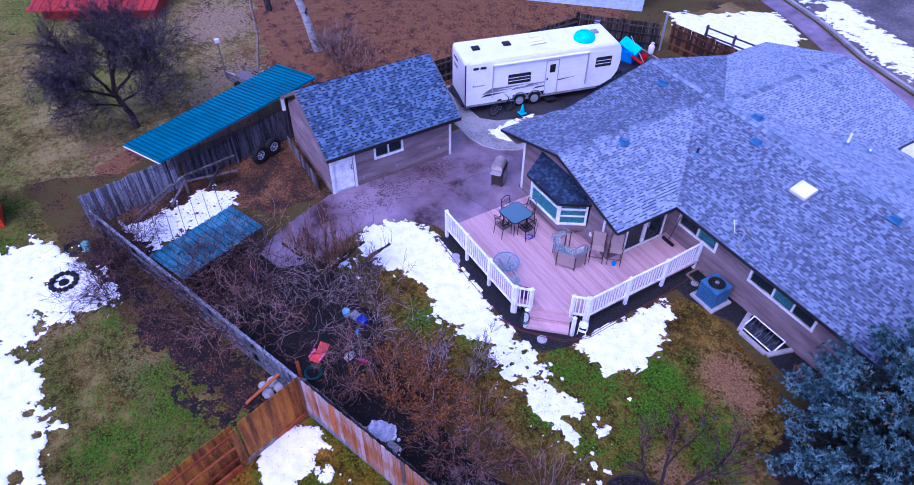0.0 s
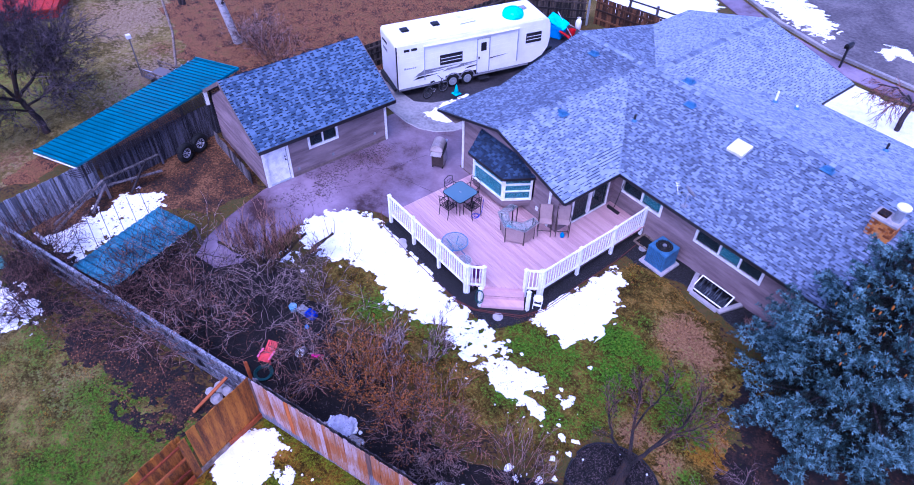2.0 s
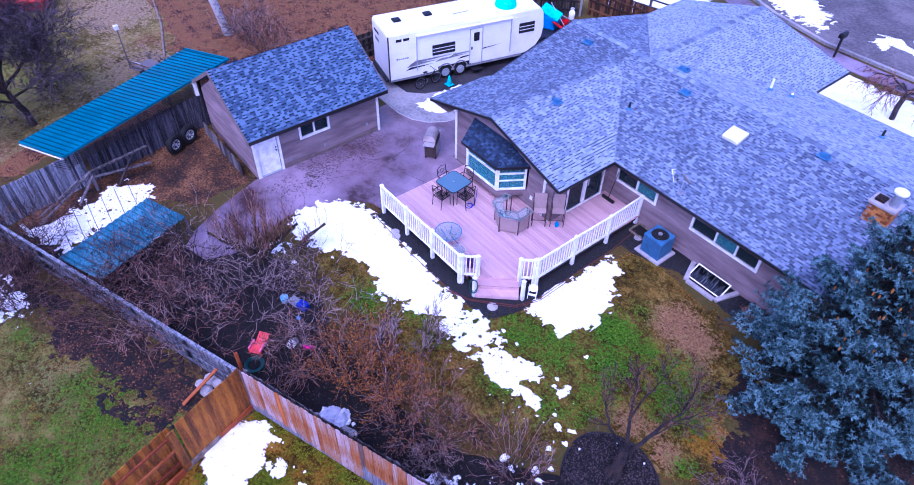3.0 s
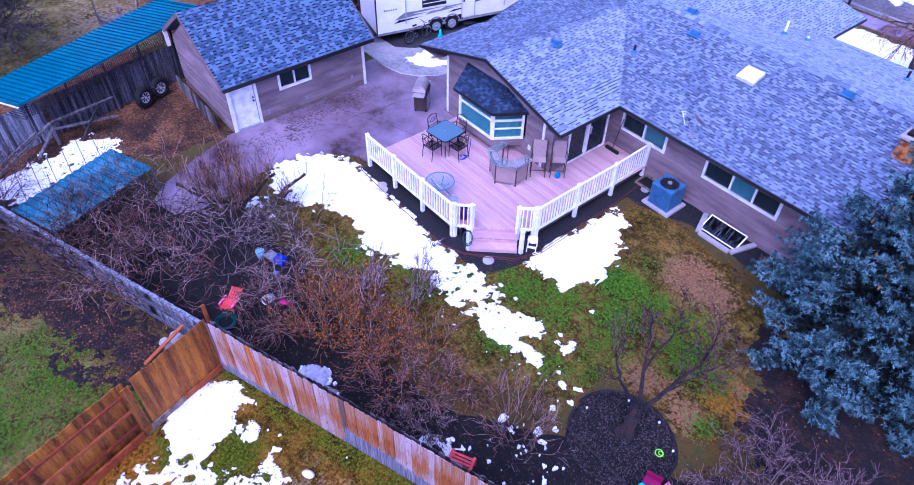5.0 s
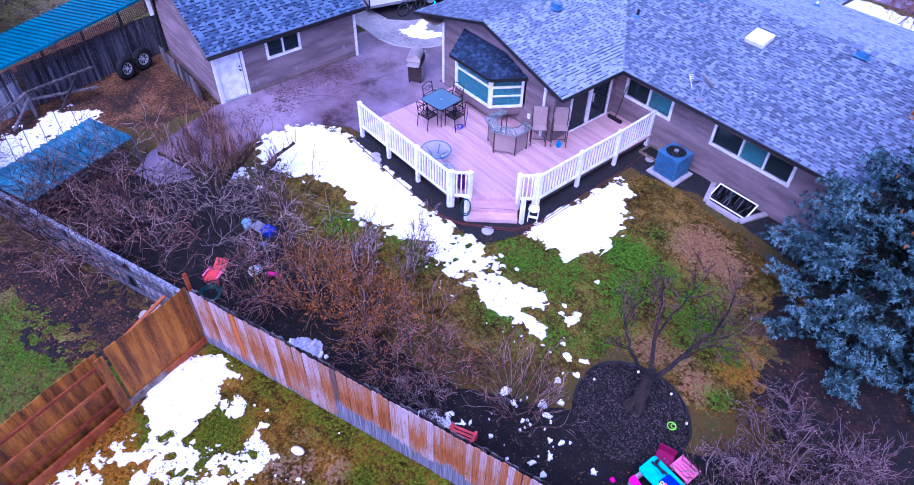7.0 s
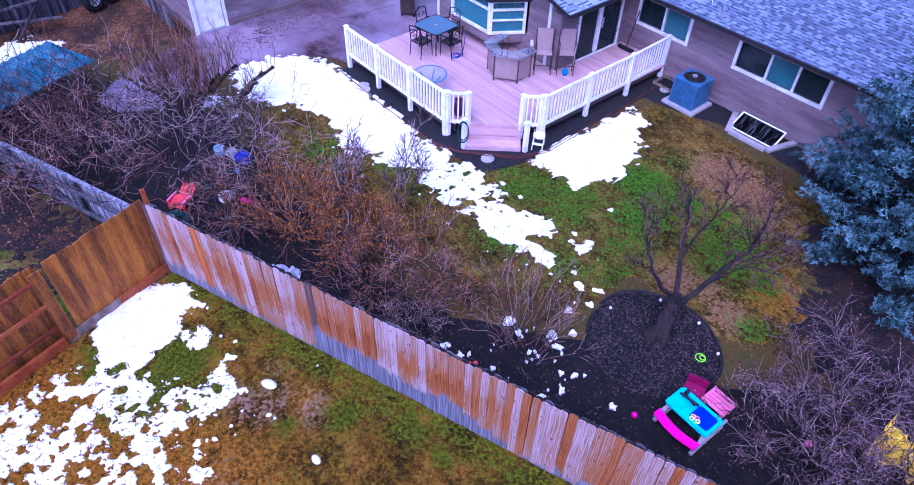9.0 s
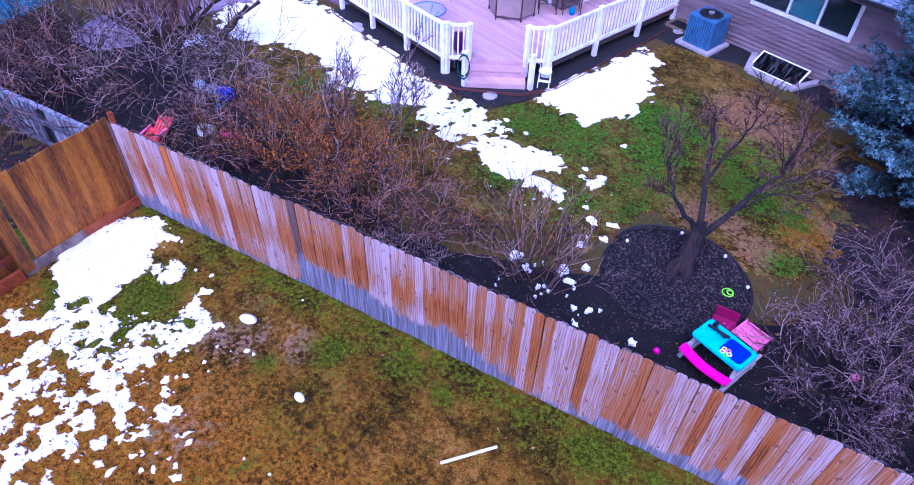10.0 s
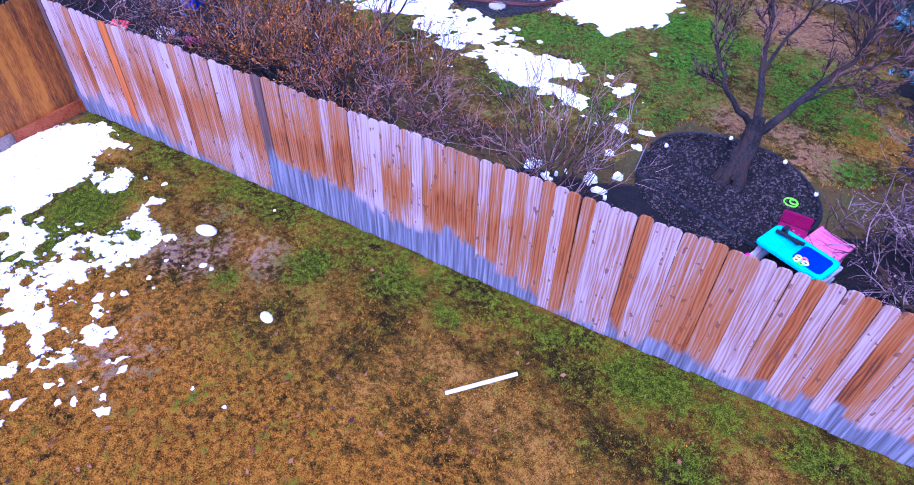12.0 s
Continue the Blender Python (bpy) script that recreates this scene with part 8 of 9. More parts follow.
for k in range(15):
    part("roof_rib", beam((-3.2, -4.5 + .48 * k, 1.62), (2.8, -4.5 + .48 * k, .82), .03, .03), M["barn_red"], red_shed)
orange_shed = thing("orange_shed", "orange-red corner of a shed past the old fence", "shed", at=(-14.1, -7.9, 0))
part("shed_wall", boxg(-1.0, .4, -1.5, .8, 0, 1.6), M["orange"], orange_shed)
part("shed_top", slab([(-1.2, -1.7, 1.9), (.6, -1.7, 1.65), (.6, 1.0, 1.65), (-1.2, 1.0, 1.9)], .06), M["barn_red"], orange_shed)

nb = thing("neighbour_house", "neighbouring house with pale blue lap siding", "house", at=(-19, 27, 0), turn=0)
core, boards = wall_run((-2.2, -5.6), (3.2, 0.2), 0, 3.0)
nw = part("wall", core, M["pale_siding"], nb, "pale blue wall")
tagged(part("siding", merge(*boards), M["pale_siding"], nw, "pale blue lap siding"), kind="stuff")
core, boards = wall_run((-7.5, 0.0), (-2.2, -5.6), 0, 3.0)
nw = part("wall", core, M["pale_siding"], nb, "pale blue wall")
core, boards = wall_run((3.2, 0.2), (-2.0, 6.0), 0, 3.0)
nw = part("wall", core, M["pale_siding"], nb, "pale blue wall")
part("roof", merge(slab([(-2.4, -6.3, 2.9), (3.9, .3, 2.9), (.8, 3.0, 4.2), (-5.2, -3.2, 4.2)], .12), slab([(-8.0, .4, 2.9), (-5.2, -3.2, 4.2), (.8, 3.0, 4.2), (-2, 6.6, 2.9)], .12), slab([(-8.0, .4, 2.9), (-2.4, -6.3, 2.9), (-5.2, -3.2, 4.2)], .1), slab([(3.9, .3, 2.9), (-2, 6.6, 2.9), (.8, 3.0, 4.2)], .1)), M["shingle"], nb, "grey shingle roof")

def board_run(name, label, a, b, h, material, rails=True, group=""):
    a, b = Vector((*a, 0)), Vector((*b, 0))
    f = thing(name, label, "fence", group, at=tuple(a))
    dd = (b - a).normalized()
    n = int((b - a).length / .16)
    me = mesh("board", boxg(-.075, .075, -.012, .012, 0, h), material)
    ang = math.degrees(math.atan2(dd.y, dd.x))
    for k in range(n):
        ob = part("board", me, None, f)
        q = dd * (.16 * (k + .5))
        ob.matrix_basis = pose(q.x, q.y, rnd.uniform(-.03, .02), 0, rnd.uniform(-.6, .6), ang)
    if rails:
        nn = Vector((dd.y, -dd.x, 0)) * .05
        for z in (.35, h * .55, h - .25):
            part("rail", beam(nn + Vector((0, 0, z)), dd * (b - a).length + nn + Vector((0, 0, z)), .05, .09), material, f)
    for k in range(int((b - a).length / 2.4) + 1):
        q = dd * min(2.4 * k, (b - a).length)
        part("fence_post", boxg(q.x - .05, q.x + .05, q.y - .05, q.y + .05, 0, h + .08), material, f)
    return f


board_run("back_fence", "dark weathered board fence behind the parking pad", (-15.0, 21.5), (-11.7, 24.6), 1.5, M["dark_fence"])
board_run("street_fence", "brown board fence with rails toward the street", (-11.5, 25.2), (-7.6, 25.9), 1.5, M["brown_fence"])
board_run("side_yard_fence", "dark board fence between parking pad and leafy lot", (-14.6, 11.2), (-15.0, 21.5), 1.3, M["dark_fence"])
pole = thing("steel_post", "tall grey gate post by the back fence", "post", at=(-11.65, 24.7, 0))
part("post_tube", tube([(0, 0, 0), (0, 0, 2.1)], .06, 10), M["galv"], pole)
rf = thing("rail_fence", "low grey split-rail fence by the front verge", "fence", at=(-9.5, 27.5, 0))
for k in range(3):
    part("rail_post", boxg(-1.6 + 1.6 * k - .05, -1.6 + 1.6 * k + .05, -.05 + .35 * k, .05 + .35 * k, 0, 1.0), M["old_wood"], rf)
for z in (.45, .85):
    part("split_rail", tube([(-1.7, -.02, z), (1.8, .75, z)], .045, 6), M["old_wood"], rf)
mbx = thing("mailbox", "dark mailbox on a post by the kerb", "mailbox", at=(-.8, 31.6, .05))
part("post_timber", boxg(-.05, .05, -.05, .05, 0, 1.05), M["dark_plastic"], mbx)
part("box", moved(merge(boxg(-.12, .12, -.25, .25, 1.05, 1.2), tube([(0, -.25, 1.2), (0, .25, 1.2)], .12, 12)), pose(0, 0, 0)), M["dark_plastic"], mbx, "dark rounded box", bevel=0.01)


# ---- plants ----
def tubes(paths, sides=4):
    """All branches as one mesh; each path is (points, radii)."""
    v, f, base = [], [], 0
    groups = {}
    for pts, rad in paths:
        groups.setdefault(len(pts), []).append((pts, rad))
    for s, items in groups.items():
        p = np.array([i[0] for i in items], float)
        r = np.array([i[1] for i in items], float)
        t = np.gradient(p, axis=1)
        t /= np.linalg.norm(t, axis=2, keepdims=True) + 1e-9
        ref = np.where(np.abs(t[..., 2:3]) < 0.9, np.array([0, 0, 1.0]), np.array([1.0, 0, 0]))
        a = np.cross(t, ref)
        a /= np.linalg.norm(a, axis=2, keepdims=True) + 1e-9
        b = np.cross(a, t)
        ang = np.arange(sides) * 2 * np.pi / sides
        ring = p[:, :, None] + r[:, :, None, None] * (a[:, :, None] * np.cos(ang)[:, None] + b[:, :, None] * np.sin(ang)[:, None])
        n = len(items)
        v.append(ring.reshape(-1, 3))
        i, j, k = np.meshgrid(np.arange(n), np.arange(s - 1), np.arange(sides), indexing="ij")
        q = lambda jj, kk: base + (i * s + jj) * sides + kk % sides
        f.append(np.stack([q(j, k), q(j, k + 1), q(j + 1, k + 1), q(j + 1, k)], -1).reshape(-1, 4))
        base += n * s * sides
    return np.concatenate(v).tolist(), np.concatenate(f).tolist()


def grow(r, p, d, length, rad, level, out, kids, ratio=0.6, spread=0.7, up=0.15, wig=0.25, segs=4, taper=0.35, least=0.0075):
    """One branch and all that springs from it, added to out[level]."""
    pts, dirs = [np.array(p, float)], []
    d = np.array(d, float)
    d /= np.linalg.norm(d)
    for s in range(segs):
        d = d + r.normal(0, wig, 3) + np.array([0, 0, up])
        d /= np.linalg.norm(d)
        pts.append(pts[-1] + d * length / segs)
        dirs.append(d)
    rad = max(rad, least)
    out[level].append((pts, np.linspace(rad, max(rad * taper, least * 0.6), segs + 1)))
    if level + 1 < len(out):
        for k in range(kids[level]):
            f = r.uniform(0.25, 1.0) * segs
            i = min(int(f), segs - 1)
            q = pts[i] + (pts[i + 1] - pts[i]) * (f - i)
            a = r.normal(0, 1, 3)
            a -= a.dot(dirs[i]) * dirs[i]
            a /= np.linalg.norm(a) + 1e-9
            nd = dirs[i] * math.cos(spread) + a * math.sin(spread)
            grow(r, q, nd, length * ratio * r.uniform(0.6, 1.2), rad * (1 - 0.6 * f / segs) * 0.55, level + 1, out, kids, ratio, spread, up, wig, segs if level < 1 else 3, taper, least)


def shrub(label, x, y, radius, height, stems, kids, bark, twig, seed, lean=0.6, rad=0.016, up=0.12, wig=0.22, spread=0.6, name="shrub", category="shrub", ratio=0.55, group="bare shrubs", buds=0, bud_mat="bud", least=0.0065):
    r = np.random.default_rng(seed)
    sh = thing(name, label, category, group, at=(x, y, 0.0))
    out = [[] for _ in range(len(kids) + 1)]
    for k in range(stems):
        a, q = r.uniform(0, 2 * np.pi), radius * 0.45 * math.sqrt(r.random())
        o = (q * math.cos(a), q * math.sin(a), 0.0)
        tilt = lean * (q / (radius * 0.45) * 0.7 + 0.3 * r.random())
        d = (math.cos(a) * tilt, math.sin(a) * tilt, 1.0)
        grow(r, o, d, height * r.uniform(0.7, 1.1), rad * r.uniform(0.7, 1.3), 0, out, kids, ratio, spread, up, wig, least=least)
    tagged(part("stem_cluster", tubes(out[0], 5), M[bark], sh), kind="stuff")
    for lv in range(1, len(out)):
        if out[lv]:
            tagged(part("branch_cluster" if lv == 1 else "twig_cluster", tubes(out[lv], 4 if lv == 1 else 3), M["twig" if lv == 1 and twig not in ("twig", "dusk_twig") else twig], sh), kind="stuff")
    if buds:
        ends = [p for p, _ in out[-1]]
        pick = r.integers(0, len(ends), buds)
        at = np.array([ends[i][-1] + (ends[i][0] - ends[i][-1]) * r.random() * 0.45 for i in pick]) + r.normal(0, .008, (buds, 3))
        side, over = r.normal(0, 1, (buds, 3)), r.normal(0, 1, (buds, 3))
        size = r.uniform(.010, .022, (buds, 1))
        side, over = side / np.linalg.norm(side, axis=1, keepdims=True) * size, over / np.linalg.norm(over, axis=1, keepdims=True) * size
        v = np.stack([at - side, at - over * .6, at + side, at + over * .6], 1)
        tagged(part("dry_foliage", (v.reshape(-1, 3).tolist(), np.arange(buds * 4).reshape(-1, 4).tolist()), M[bud_mat], sh, "dry reddish leaf tips"), kind="stuff")
    return sh


shrub("tangled grey-brown deciduous shrub over the old fence", -5.9, -1.3, 1.9, 1.9, 50, (6, 3), "tree_bark", "dusk_twig", 21, 1.1, 0.014, -0.02, 0.3, 0.8, buds=2200, bud_mat="red_bud")
shrub("tangled red-brown shrub against the old fence", -4.0, -.5, 1.6, 1.7, 42, (6, 3), "bark", "red_twig", 22, 1.1, 0.014, -0.02, 0.3, 0.8, buds=1600, bud_mat="red_bud")
shrub("tangled brush outside the old fence, twigs darkened for shade", -8.0, -3.9, 1.5, 1.3, 40, (7, 4), "tree_bark", "dusk_twig", 121, 1.1, 0.013, -0.02, 0.3, 0.8)
shrub("tangled brush at the end of the old fence, twigs darkened for shade", -10.2, -3.2, 1.5, 1.5, 44, (7, 4), "tree_bark", "dusk_twig", 122, 1.1, 0.013, -0.02, 0.3, 0.8)
shrub("red-brown shrub arching over the blue sheet", -6.9, -.9, 1.5, 1.6, 34, (6, 3), "tree_bark", "dusk_twig", 123, 1.1, 0.014, -0.02, 0.3, 0.8, buds=900, bud_mat="red_bud")
shrub("bare grey arching shrub beside the blue sheet roof", -6.3, .5, 1.7, 1.9, 24, (6, 3), "bark", "twig", 23, 1.0, 0.015, -0.02, 0.3, 0.8)


def pollard(label, at, knobs, shoots, length, seed):
    """A shrub cut back year by year: crooked limbs to knobs, and from each knob a sheaf of straight upright shoots."""
    r = np.random.default_rng(seed)
    sh = thing("pollard_shrub", label, "shrub", "bare shrubs", at=(*at, 0))
    limbs, rods, side = [], [], []
    for kx, ky, kz in knobs:
        end = np.array([kx - at[0], ky - at[1], kz])
        f = np.linspace(0, 1, 7)[:, None]
        p = end * f + np.array([0, 0, 1]) * (0.12 * np.sin(np.pi * f)) + r.normal(0, .04, (7, 3)) * np.sin(np.pi * f)
        limbs.append((p, np.array([.075, .065, .06, .052, .046, .04, .05])))
        for k in range(shoots):
            j = r.uniform(1.8, 6.0)
            i = min(int(j), 5)
            q = p[i] + (p[i + 1] - p[i]) * (j - i) + r.normal(0, .03, 3)
            d = np.array([r.normal(0, .2), r.normal(0, .2), 1.0])
            grow(r, q, d, length * r.uniform(.55, 1.25), .0095, 0, [rods, side], (3,), .35, .5, .06, .05, 4, .5, .006)
    for limb in limbs:
        part("limb", tubes([limb], 7), M["lichen_bark"], sh, "knobbly lichen-grown limb", smooth=True)
    tagged(part("shoots", tubes(rods, 4), M["shoot"], sh, "straight red-brown shoots"), kind="stuff")
    tagged(part("twigs", tubes(side, 3), M["red_twig"], sh), kind="stuff")


M["shoot"] = mat("red_brown_shoot", [(.10, .05, .035), (.2, .105, .07), (.32, .19, .135)], 3, 0.8, bump=0, island=0.6)
pollard("pruned shrub with sheaves of straight upright red-brown shoots", (-5.0, 2.6), [(-6.13, 2.4, 1.05), (-5.4, 2.15, 1.0), (-5.35, 3.2, 1.15), (-4.85, 3.55, 1.05), (-4.9, 4.1, 1.1), (-6.0, 1.9, .95), (-5.8, 3.0, 1.2), (-6.5, 1.6, .9), (-4.6, 2.9, .9)], 28, 1.0, 24)
pollard("twisted pruned shrub at the edge of the snow", (-4.75, 3.7), [(-4.35, 4.5, 1.0), (-4.1, 4.2, .9), (-4.5, 4.9, .95)], 7, .5, 25)
shrub("grey arching shrub over the toys", -3.5, 1.5, 1.5, 1.6, 24, (6, 3), "bark", "twig", 26, 1.0, 0.014, 0.0, 0.28, 0.8)
shrub("mauve-grey arching shrub in the middle of the bed", -3.4, 3.4, 1.2, 1.2, 22, (6, 3), "bark", "twig", 27, 1.1, 0.013, 0.0, 0.28, 0.8)
shrub("thin grey shrub with long straggling branches", -1.4, 2.9, 1.2, 1.6, 14, (7, 4), "bark", "twig", 28, 1.1, 0.016, 0.0, 0.25, 0.8)
shrub("thin red-brown shrub near the fence corner", -.7, 1.4, .9, 1.1, 18, (8, 5), "bark", "red_twig", 29, 1.0, 0.012, 0.0, 0.25, 0.8, buds=500, bud_mat="red_bud")
shrub("dense bushy shrub of upright orange-brown shoots", .55, 2.9, 1.4, 1.2, 54, (8, 4), "bark", "orange_twig", 30, 0.8, 0.012, 0.08, 0.2, 0.5, buds=7500, least=0.0045)
shrub("bushy shrub of fine orange-brown shoots", 1.9, 3.3, 1.25, 1.05, 36, (7, 4), "bark", "orange_twig", 31, 0.8, 0.012, 0.08, 0.2, 0.5, buds=4000, least=0.0045)
shrub("dense grey-brown shrub low over the mulch", 2.9, 2.95, 1.25, .95, 28, (7, 4), "bark", "red_twig", 32, 1.0, 0.011, 0.03, 0.24, 0.6, buds=1800, least=0.0045)
shrub("dense grey-brown shrub beside the lawn", 3.8, 3.75, 1.2, .8, 22, (7, 4), "bark", "red_twig", 33, 1.0, 0.011, 0.03, 0.24, 0.6, buds=1600, bud_mat="red_bud", least=0.0045)
shrub("low bare shrub of pale tangled twigs", 4.3, 2.9, .8, .55, 22, (8, 5), "bark", "twig", 34, 1.2, 0.010, -0.02, 0.28, 0.7, least=0.005)
shrub("thin olive-brown shrub at the lawn's edge", 2.6, 4.3, 1.0, .9, 22, (5, 3), "red_twig", "orange_twig", 134, 0.6, 0.008, 0.06, 0.14, 0.5, buds=500, least=0.0045)
shrub("sparse shrub of thin upright stems", 5.5, 4.4, 1.0, 1.15, 26, (4, 3), "red_twig", "red_twig", 35, 0.7, 0.009, 0.06, 0.14, 0.5, least=0.0045)
shrub("sparse stems rising beside the tree ring", 6.1, 4.3, .7, 1.0, 14, (4, 3), "red_twig", "twig", 135, 0.8, 0.008, 0.05, 0.16, 0.5, least=0.0045)
shrub("big grey-mauve shrub with arching limbs by the toys", 10.3, 6.3, 1.5, 1.0, 30, (9, 6), "ochre_bark", "mauve_twig", 36, 1.1, 0.024, -0.02, 0.26, 0.75, least=0.005, buds=3500, bud_mat="mauve_bud")
shrub("grey-mauve shrub along the fence", 11.6, 6.2, 1.5, 1.1, 26, (9, 6), "ochre_bark", "mauve_twig", 37, 1.1, 0.024, -0.02, 0.26, 0.75, least=0.005, buds=2500, bud_mat="mauve_bud")
shrub("grey-mauve shrub near the spruce", 10.4, 7.9, 1.4, 1.1, 26, (9, 6), "bark", "mauve_twig", 38, 1.1, 0.018, -0.02, 0.26, 0.75, least=0.005, buds=2500, bud_mat="mauve_bud")
shrub("low reddish shrub against the house wall", 6.6, 13.6, .5, .4, 20, (5, 3), "red_twig", "red_twig", 39, 0.9, 0.008, 0.05, 0.2, 0.6)


def limb_tree(label, at, limbs, kids, seed, bark="bark", twig="twig", name="tree", up=0.12, wig=0.2, ratio=0.5, group=""):
    """A tree from a few main limbs; each limb is (points, first radius, last radius)."""
    r = np.random.default_rng(seed)
    tr = thing(name, label, "tree", group, at=(at[0], at[1], 0))
    main, out = [], [[] for _ in range(len(kids))]
    for pts, r0, r1, shoots, length in limbs:
        p = np.array(pts, float) - np.array([at[0], at[1], 0])
        fine = np.linspace(0, len(p) - 1, 3 * (len(p) - 1) + 1)
        p = np.stack([np.interp(fine, np.arange(len(p)), p[:, k]) for k in range(3)], 1)
        p[1:-1] += r.normal(0, 0.018, p[1:-1].shape)
        main.append((p, np.linspace(r0, r1, len(p))))
        for k in range(shoots):
            i = min(len(p) - 2, int((0.35 + 0.65 * r.random()) * (len(p) - 1)))
            q = p[i] + (p[i + 1] - p[i]) * r.random()
            d = (p[i + 1] - p[i]) / np.linalg.norm(p[i + 1] - p[i]) + r.normal(0, 0.6, 3)
            grow(r, q, d, length * r.uniform(0.5, 1.2), r1 * r.uniform(.5, .9), 0, out, kids[:-1], ratio, 0.6, up, wig)
    part("trunk", tubes(main[:1], 9), M[bark], tr, smooth=True)
    for m_ in main[1:]:
        part("limb", tubes([m_], 7), M[bark], tr, smooth=True)
    for lv, o in enumerate(out):
        if o:
            tagged(part("branch_cluster" if lv == 0 else "twig_cluster", tubes(o, 4 if lv == 0 else 3), M[twig], tr), kind="stuff")
    return tr


TR = [(7.34, 6.36, 0.0), (7.33, 6.5, 0.3), (7.28, 6.68, 0.6), (7.22, 6.8, 0.75)]
limb_tree("gnarled ornamental tree with bare pruned limbs", (7.34, 6.36), [
    (TR, .13, .085, 0, 0),
    ([(7.5, 6.3, -.02), (7.42, 6.5, .3), (7.33, 6.72, .6), (7.3, 6.8, .8)], .095, .045, 0, 0),
    ([(7.2, 6.28, -.02), (7.25, 6.46, .3), (7.2, 6.68, .6), (7.15, 6.78, .82)], .09, .045, 0, 0),
    ([(7.4, 6.5, -.02), (7.38, 6.58, .3), (7.3, 6.78, .62), (7.24, 6.9, .85)], .085, .045, 0, 0),
    ([(7.28, 6.2, -.02), (7.3, 6.4, .28), (7.25, 6.62, .58), (7.24, 6.74, .78)], .075, .04, 0, 0),
    ([(7.22, 6.8, 0.72), (6.96, 6.68, 0.95), (6.64, 6.7, 1.15), (6.38, 6.83, 1.4), (6.15, 7.01, 1.65)], .052, .016, 13, .6),
    ([(7.22, 6.8, 0.72), (7.07, 6.97, 1.05), (6.78, 7.35, 1.4), (6.53, 7.68, 1.8), (6.27, 7.98, 2.1)], .058, .016, 15, .6),
    ([(6.89, 7.2, 1.28), (6.79, 7.82, 1.6), (6.86, 8.12, 1.9), (6.88, 8.48, 2.2)], .03, .011, 12, .55),
    ([(7.3, 6.7, 0.65), (7.46, 7.07, 0.95), (7.5, 7.69, 1.2), (7.62, 8.18, 1.45), (7.57, 8.59, 1.75), (7.47, 8.93, 2.0)], .064, .015, 18, .65),
    ([(7.56, 7.9, 1.3), (7.85, 8.34, 1.4), (7.98, 8.86, 1.5)], .022, .008, 9, .55),
    ([(7.47, 7.3, 1.02), (7.68, 8.2, 1.12), (8.24, 8.69, 1.0)], .022, .007, 9, .55),
], (5, 4, 0), 90, up=0.1, bark="tree_bark", twig="dusk_twig")
limb_tree("slender multi-stemmed sapling in the bed", (1.91, 3.29), [
    ([(1.91, 3.29, 0.0), (1.71, 3.25, 0.3), (1.14, 3.38, 0.9), (0.89, 3.66, 1.4)], .045, .02, 12, .9),
    ([(1.14, 3.38, .85), (1.3, 3.6, 1.3), (1.35, 3.9, 1.8)], .025, .012, 8, .7),
], (5, 4, 0), 91, up=0.12, name="sapling")
limb_tree("slender forked sapling at the lawn's edge", (1.56, 4.06), [
    ([(1.56, 4.06, 0.0), (1.75, 4.22, 0.5), (1.73, 4.54, 1.0), (1.5, 4.87, 1.5)], .035, .015, 12, .8),
    ([(1.74, 4.3, .6), (2.0, 4.6, 1.1), (2.1, 4.9, 1.6)], .022, .01, 8, .6),
], (5, 4, 0), 92, up=0.12, name="sapling")
limb_tree("spreading bare dark tree behind the lean-to", (-18.2, -1.3), [
    ([(-18.2, -1.3, 0), (-18.4, -1.35, .5), (-18.5, -1.5, 1.0), (-18.8, -1.7, 1.6)], .15, .11, 0, 0),
    ([(-18.8, -1.7, 1.5), (-19.1, -2.1, 2.2), (-19.5, -2.4, 2.7), (-19.9, -3.0, 3.6)], .085, .026, 42, 1.6),
    ([(-18.8, -1.7, 1.5), (-18.7, -.9, 2.2), (-18.6, -.2, 2.8), (-18.6, .6, 3.4)], .08, .026, 46, 1.6),
    ([(-18.8, -1.7, 1.6), (-19.0, -1.5, 2.5), (-19.3, -1.3, 3.2), (-19.6, -1.0, 4.4)], .085, .026, 50, 1.7),
    ([(-18.7, -1.6, 1.4), (-18.3, -2.4, 2.1), (-18.0, -3.0, 2.6), (-17.8, -3.3, 3.2)], .08, .026, 42, 1.6),
    ([(-18.8, -1.7, 1.6), (-19.5, -1.4, 2.2), (-20.1, -.9, 2.9), (-20.8, -.3, 3.8)], .08, .026, 46, 1.6),
    ([(-18.5, -1.5, 1.0), (-18.2, -2.2, 1.5), (-18.3, -3.2, 1.8)], .06, .024, 34, 1.4),
    ([(-18.6, -1.55, 1.2), (-18.3, -.8, 1.6), (-18.1, .1, 2.2)], .06, .024, 34, 1.4),
], (9, 7, 0), 93, up=0.02, wig=0.28, twig="dark_twig", bark="tree_bark")
limb_tree("leaning pale-barked birch trunk in the leafy lot", (-20.9, 8.6), [
    ([(-20.9, 8.6, 0), (-20.9, 8.2, 2.2), (-21.0, 7.7, 4.6), (-21.2, 7.4, 7.5)], .22, .14, 6, 1.2),
], (5, 0), 94, bark="pale_bark")
limb_tree("dark bare trunk at the edge of the leafy lot", (-27.0, 8.0), [
    ([(-27, 8, 0), (-27, 7.8, 3), (-27.2, 7.6, 7)], .2, .14, 6, 1.2),
], (5, 0), 95)
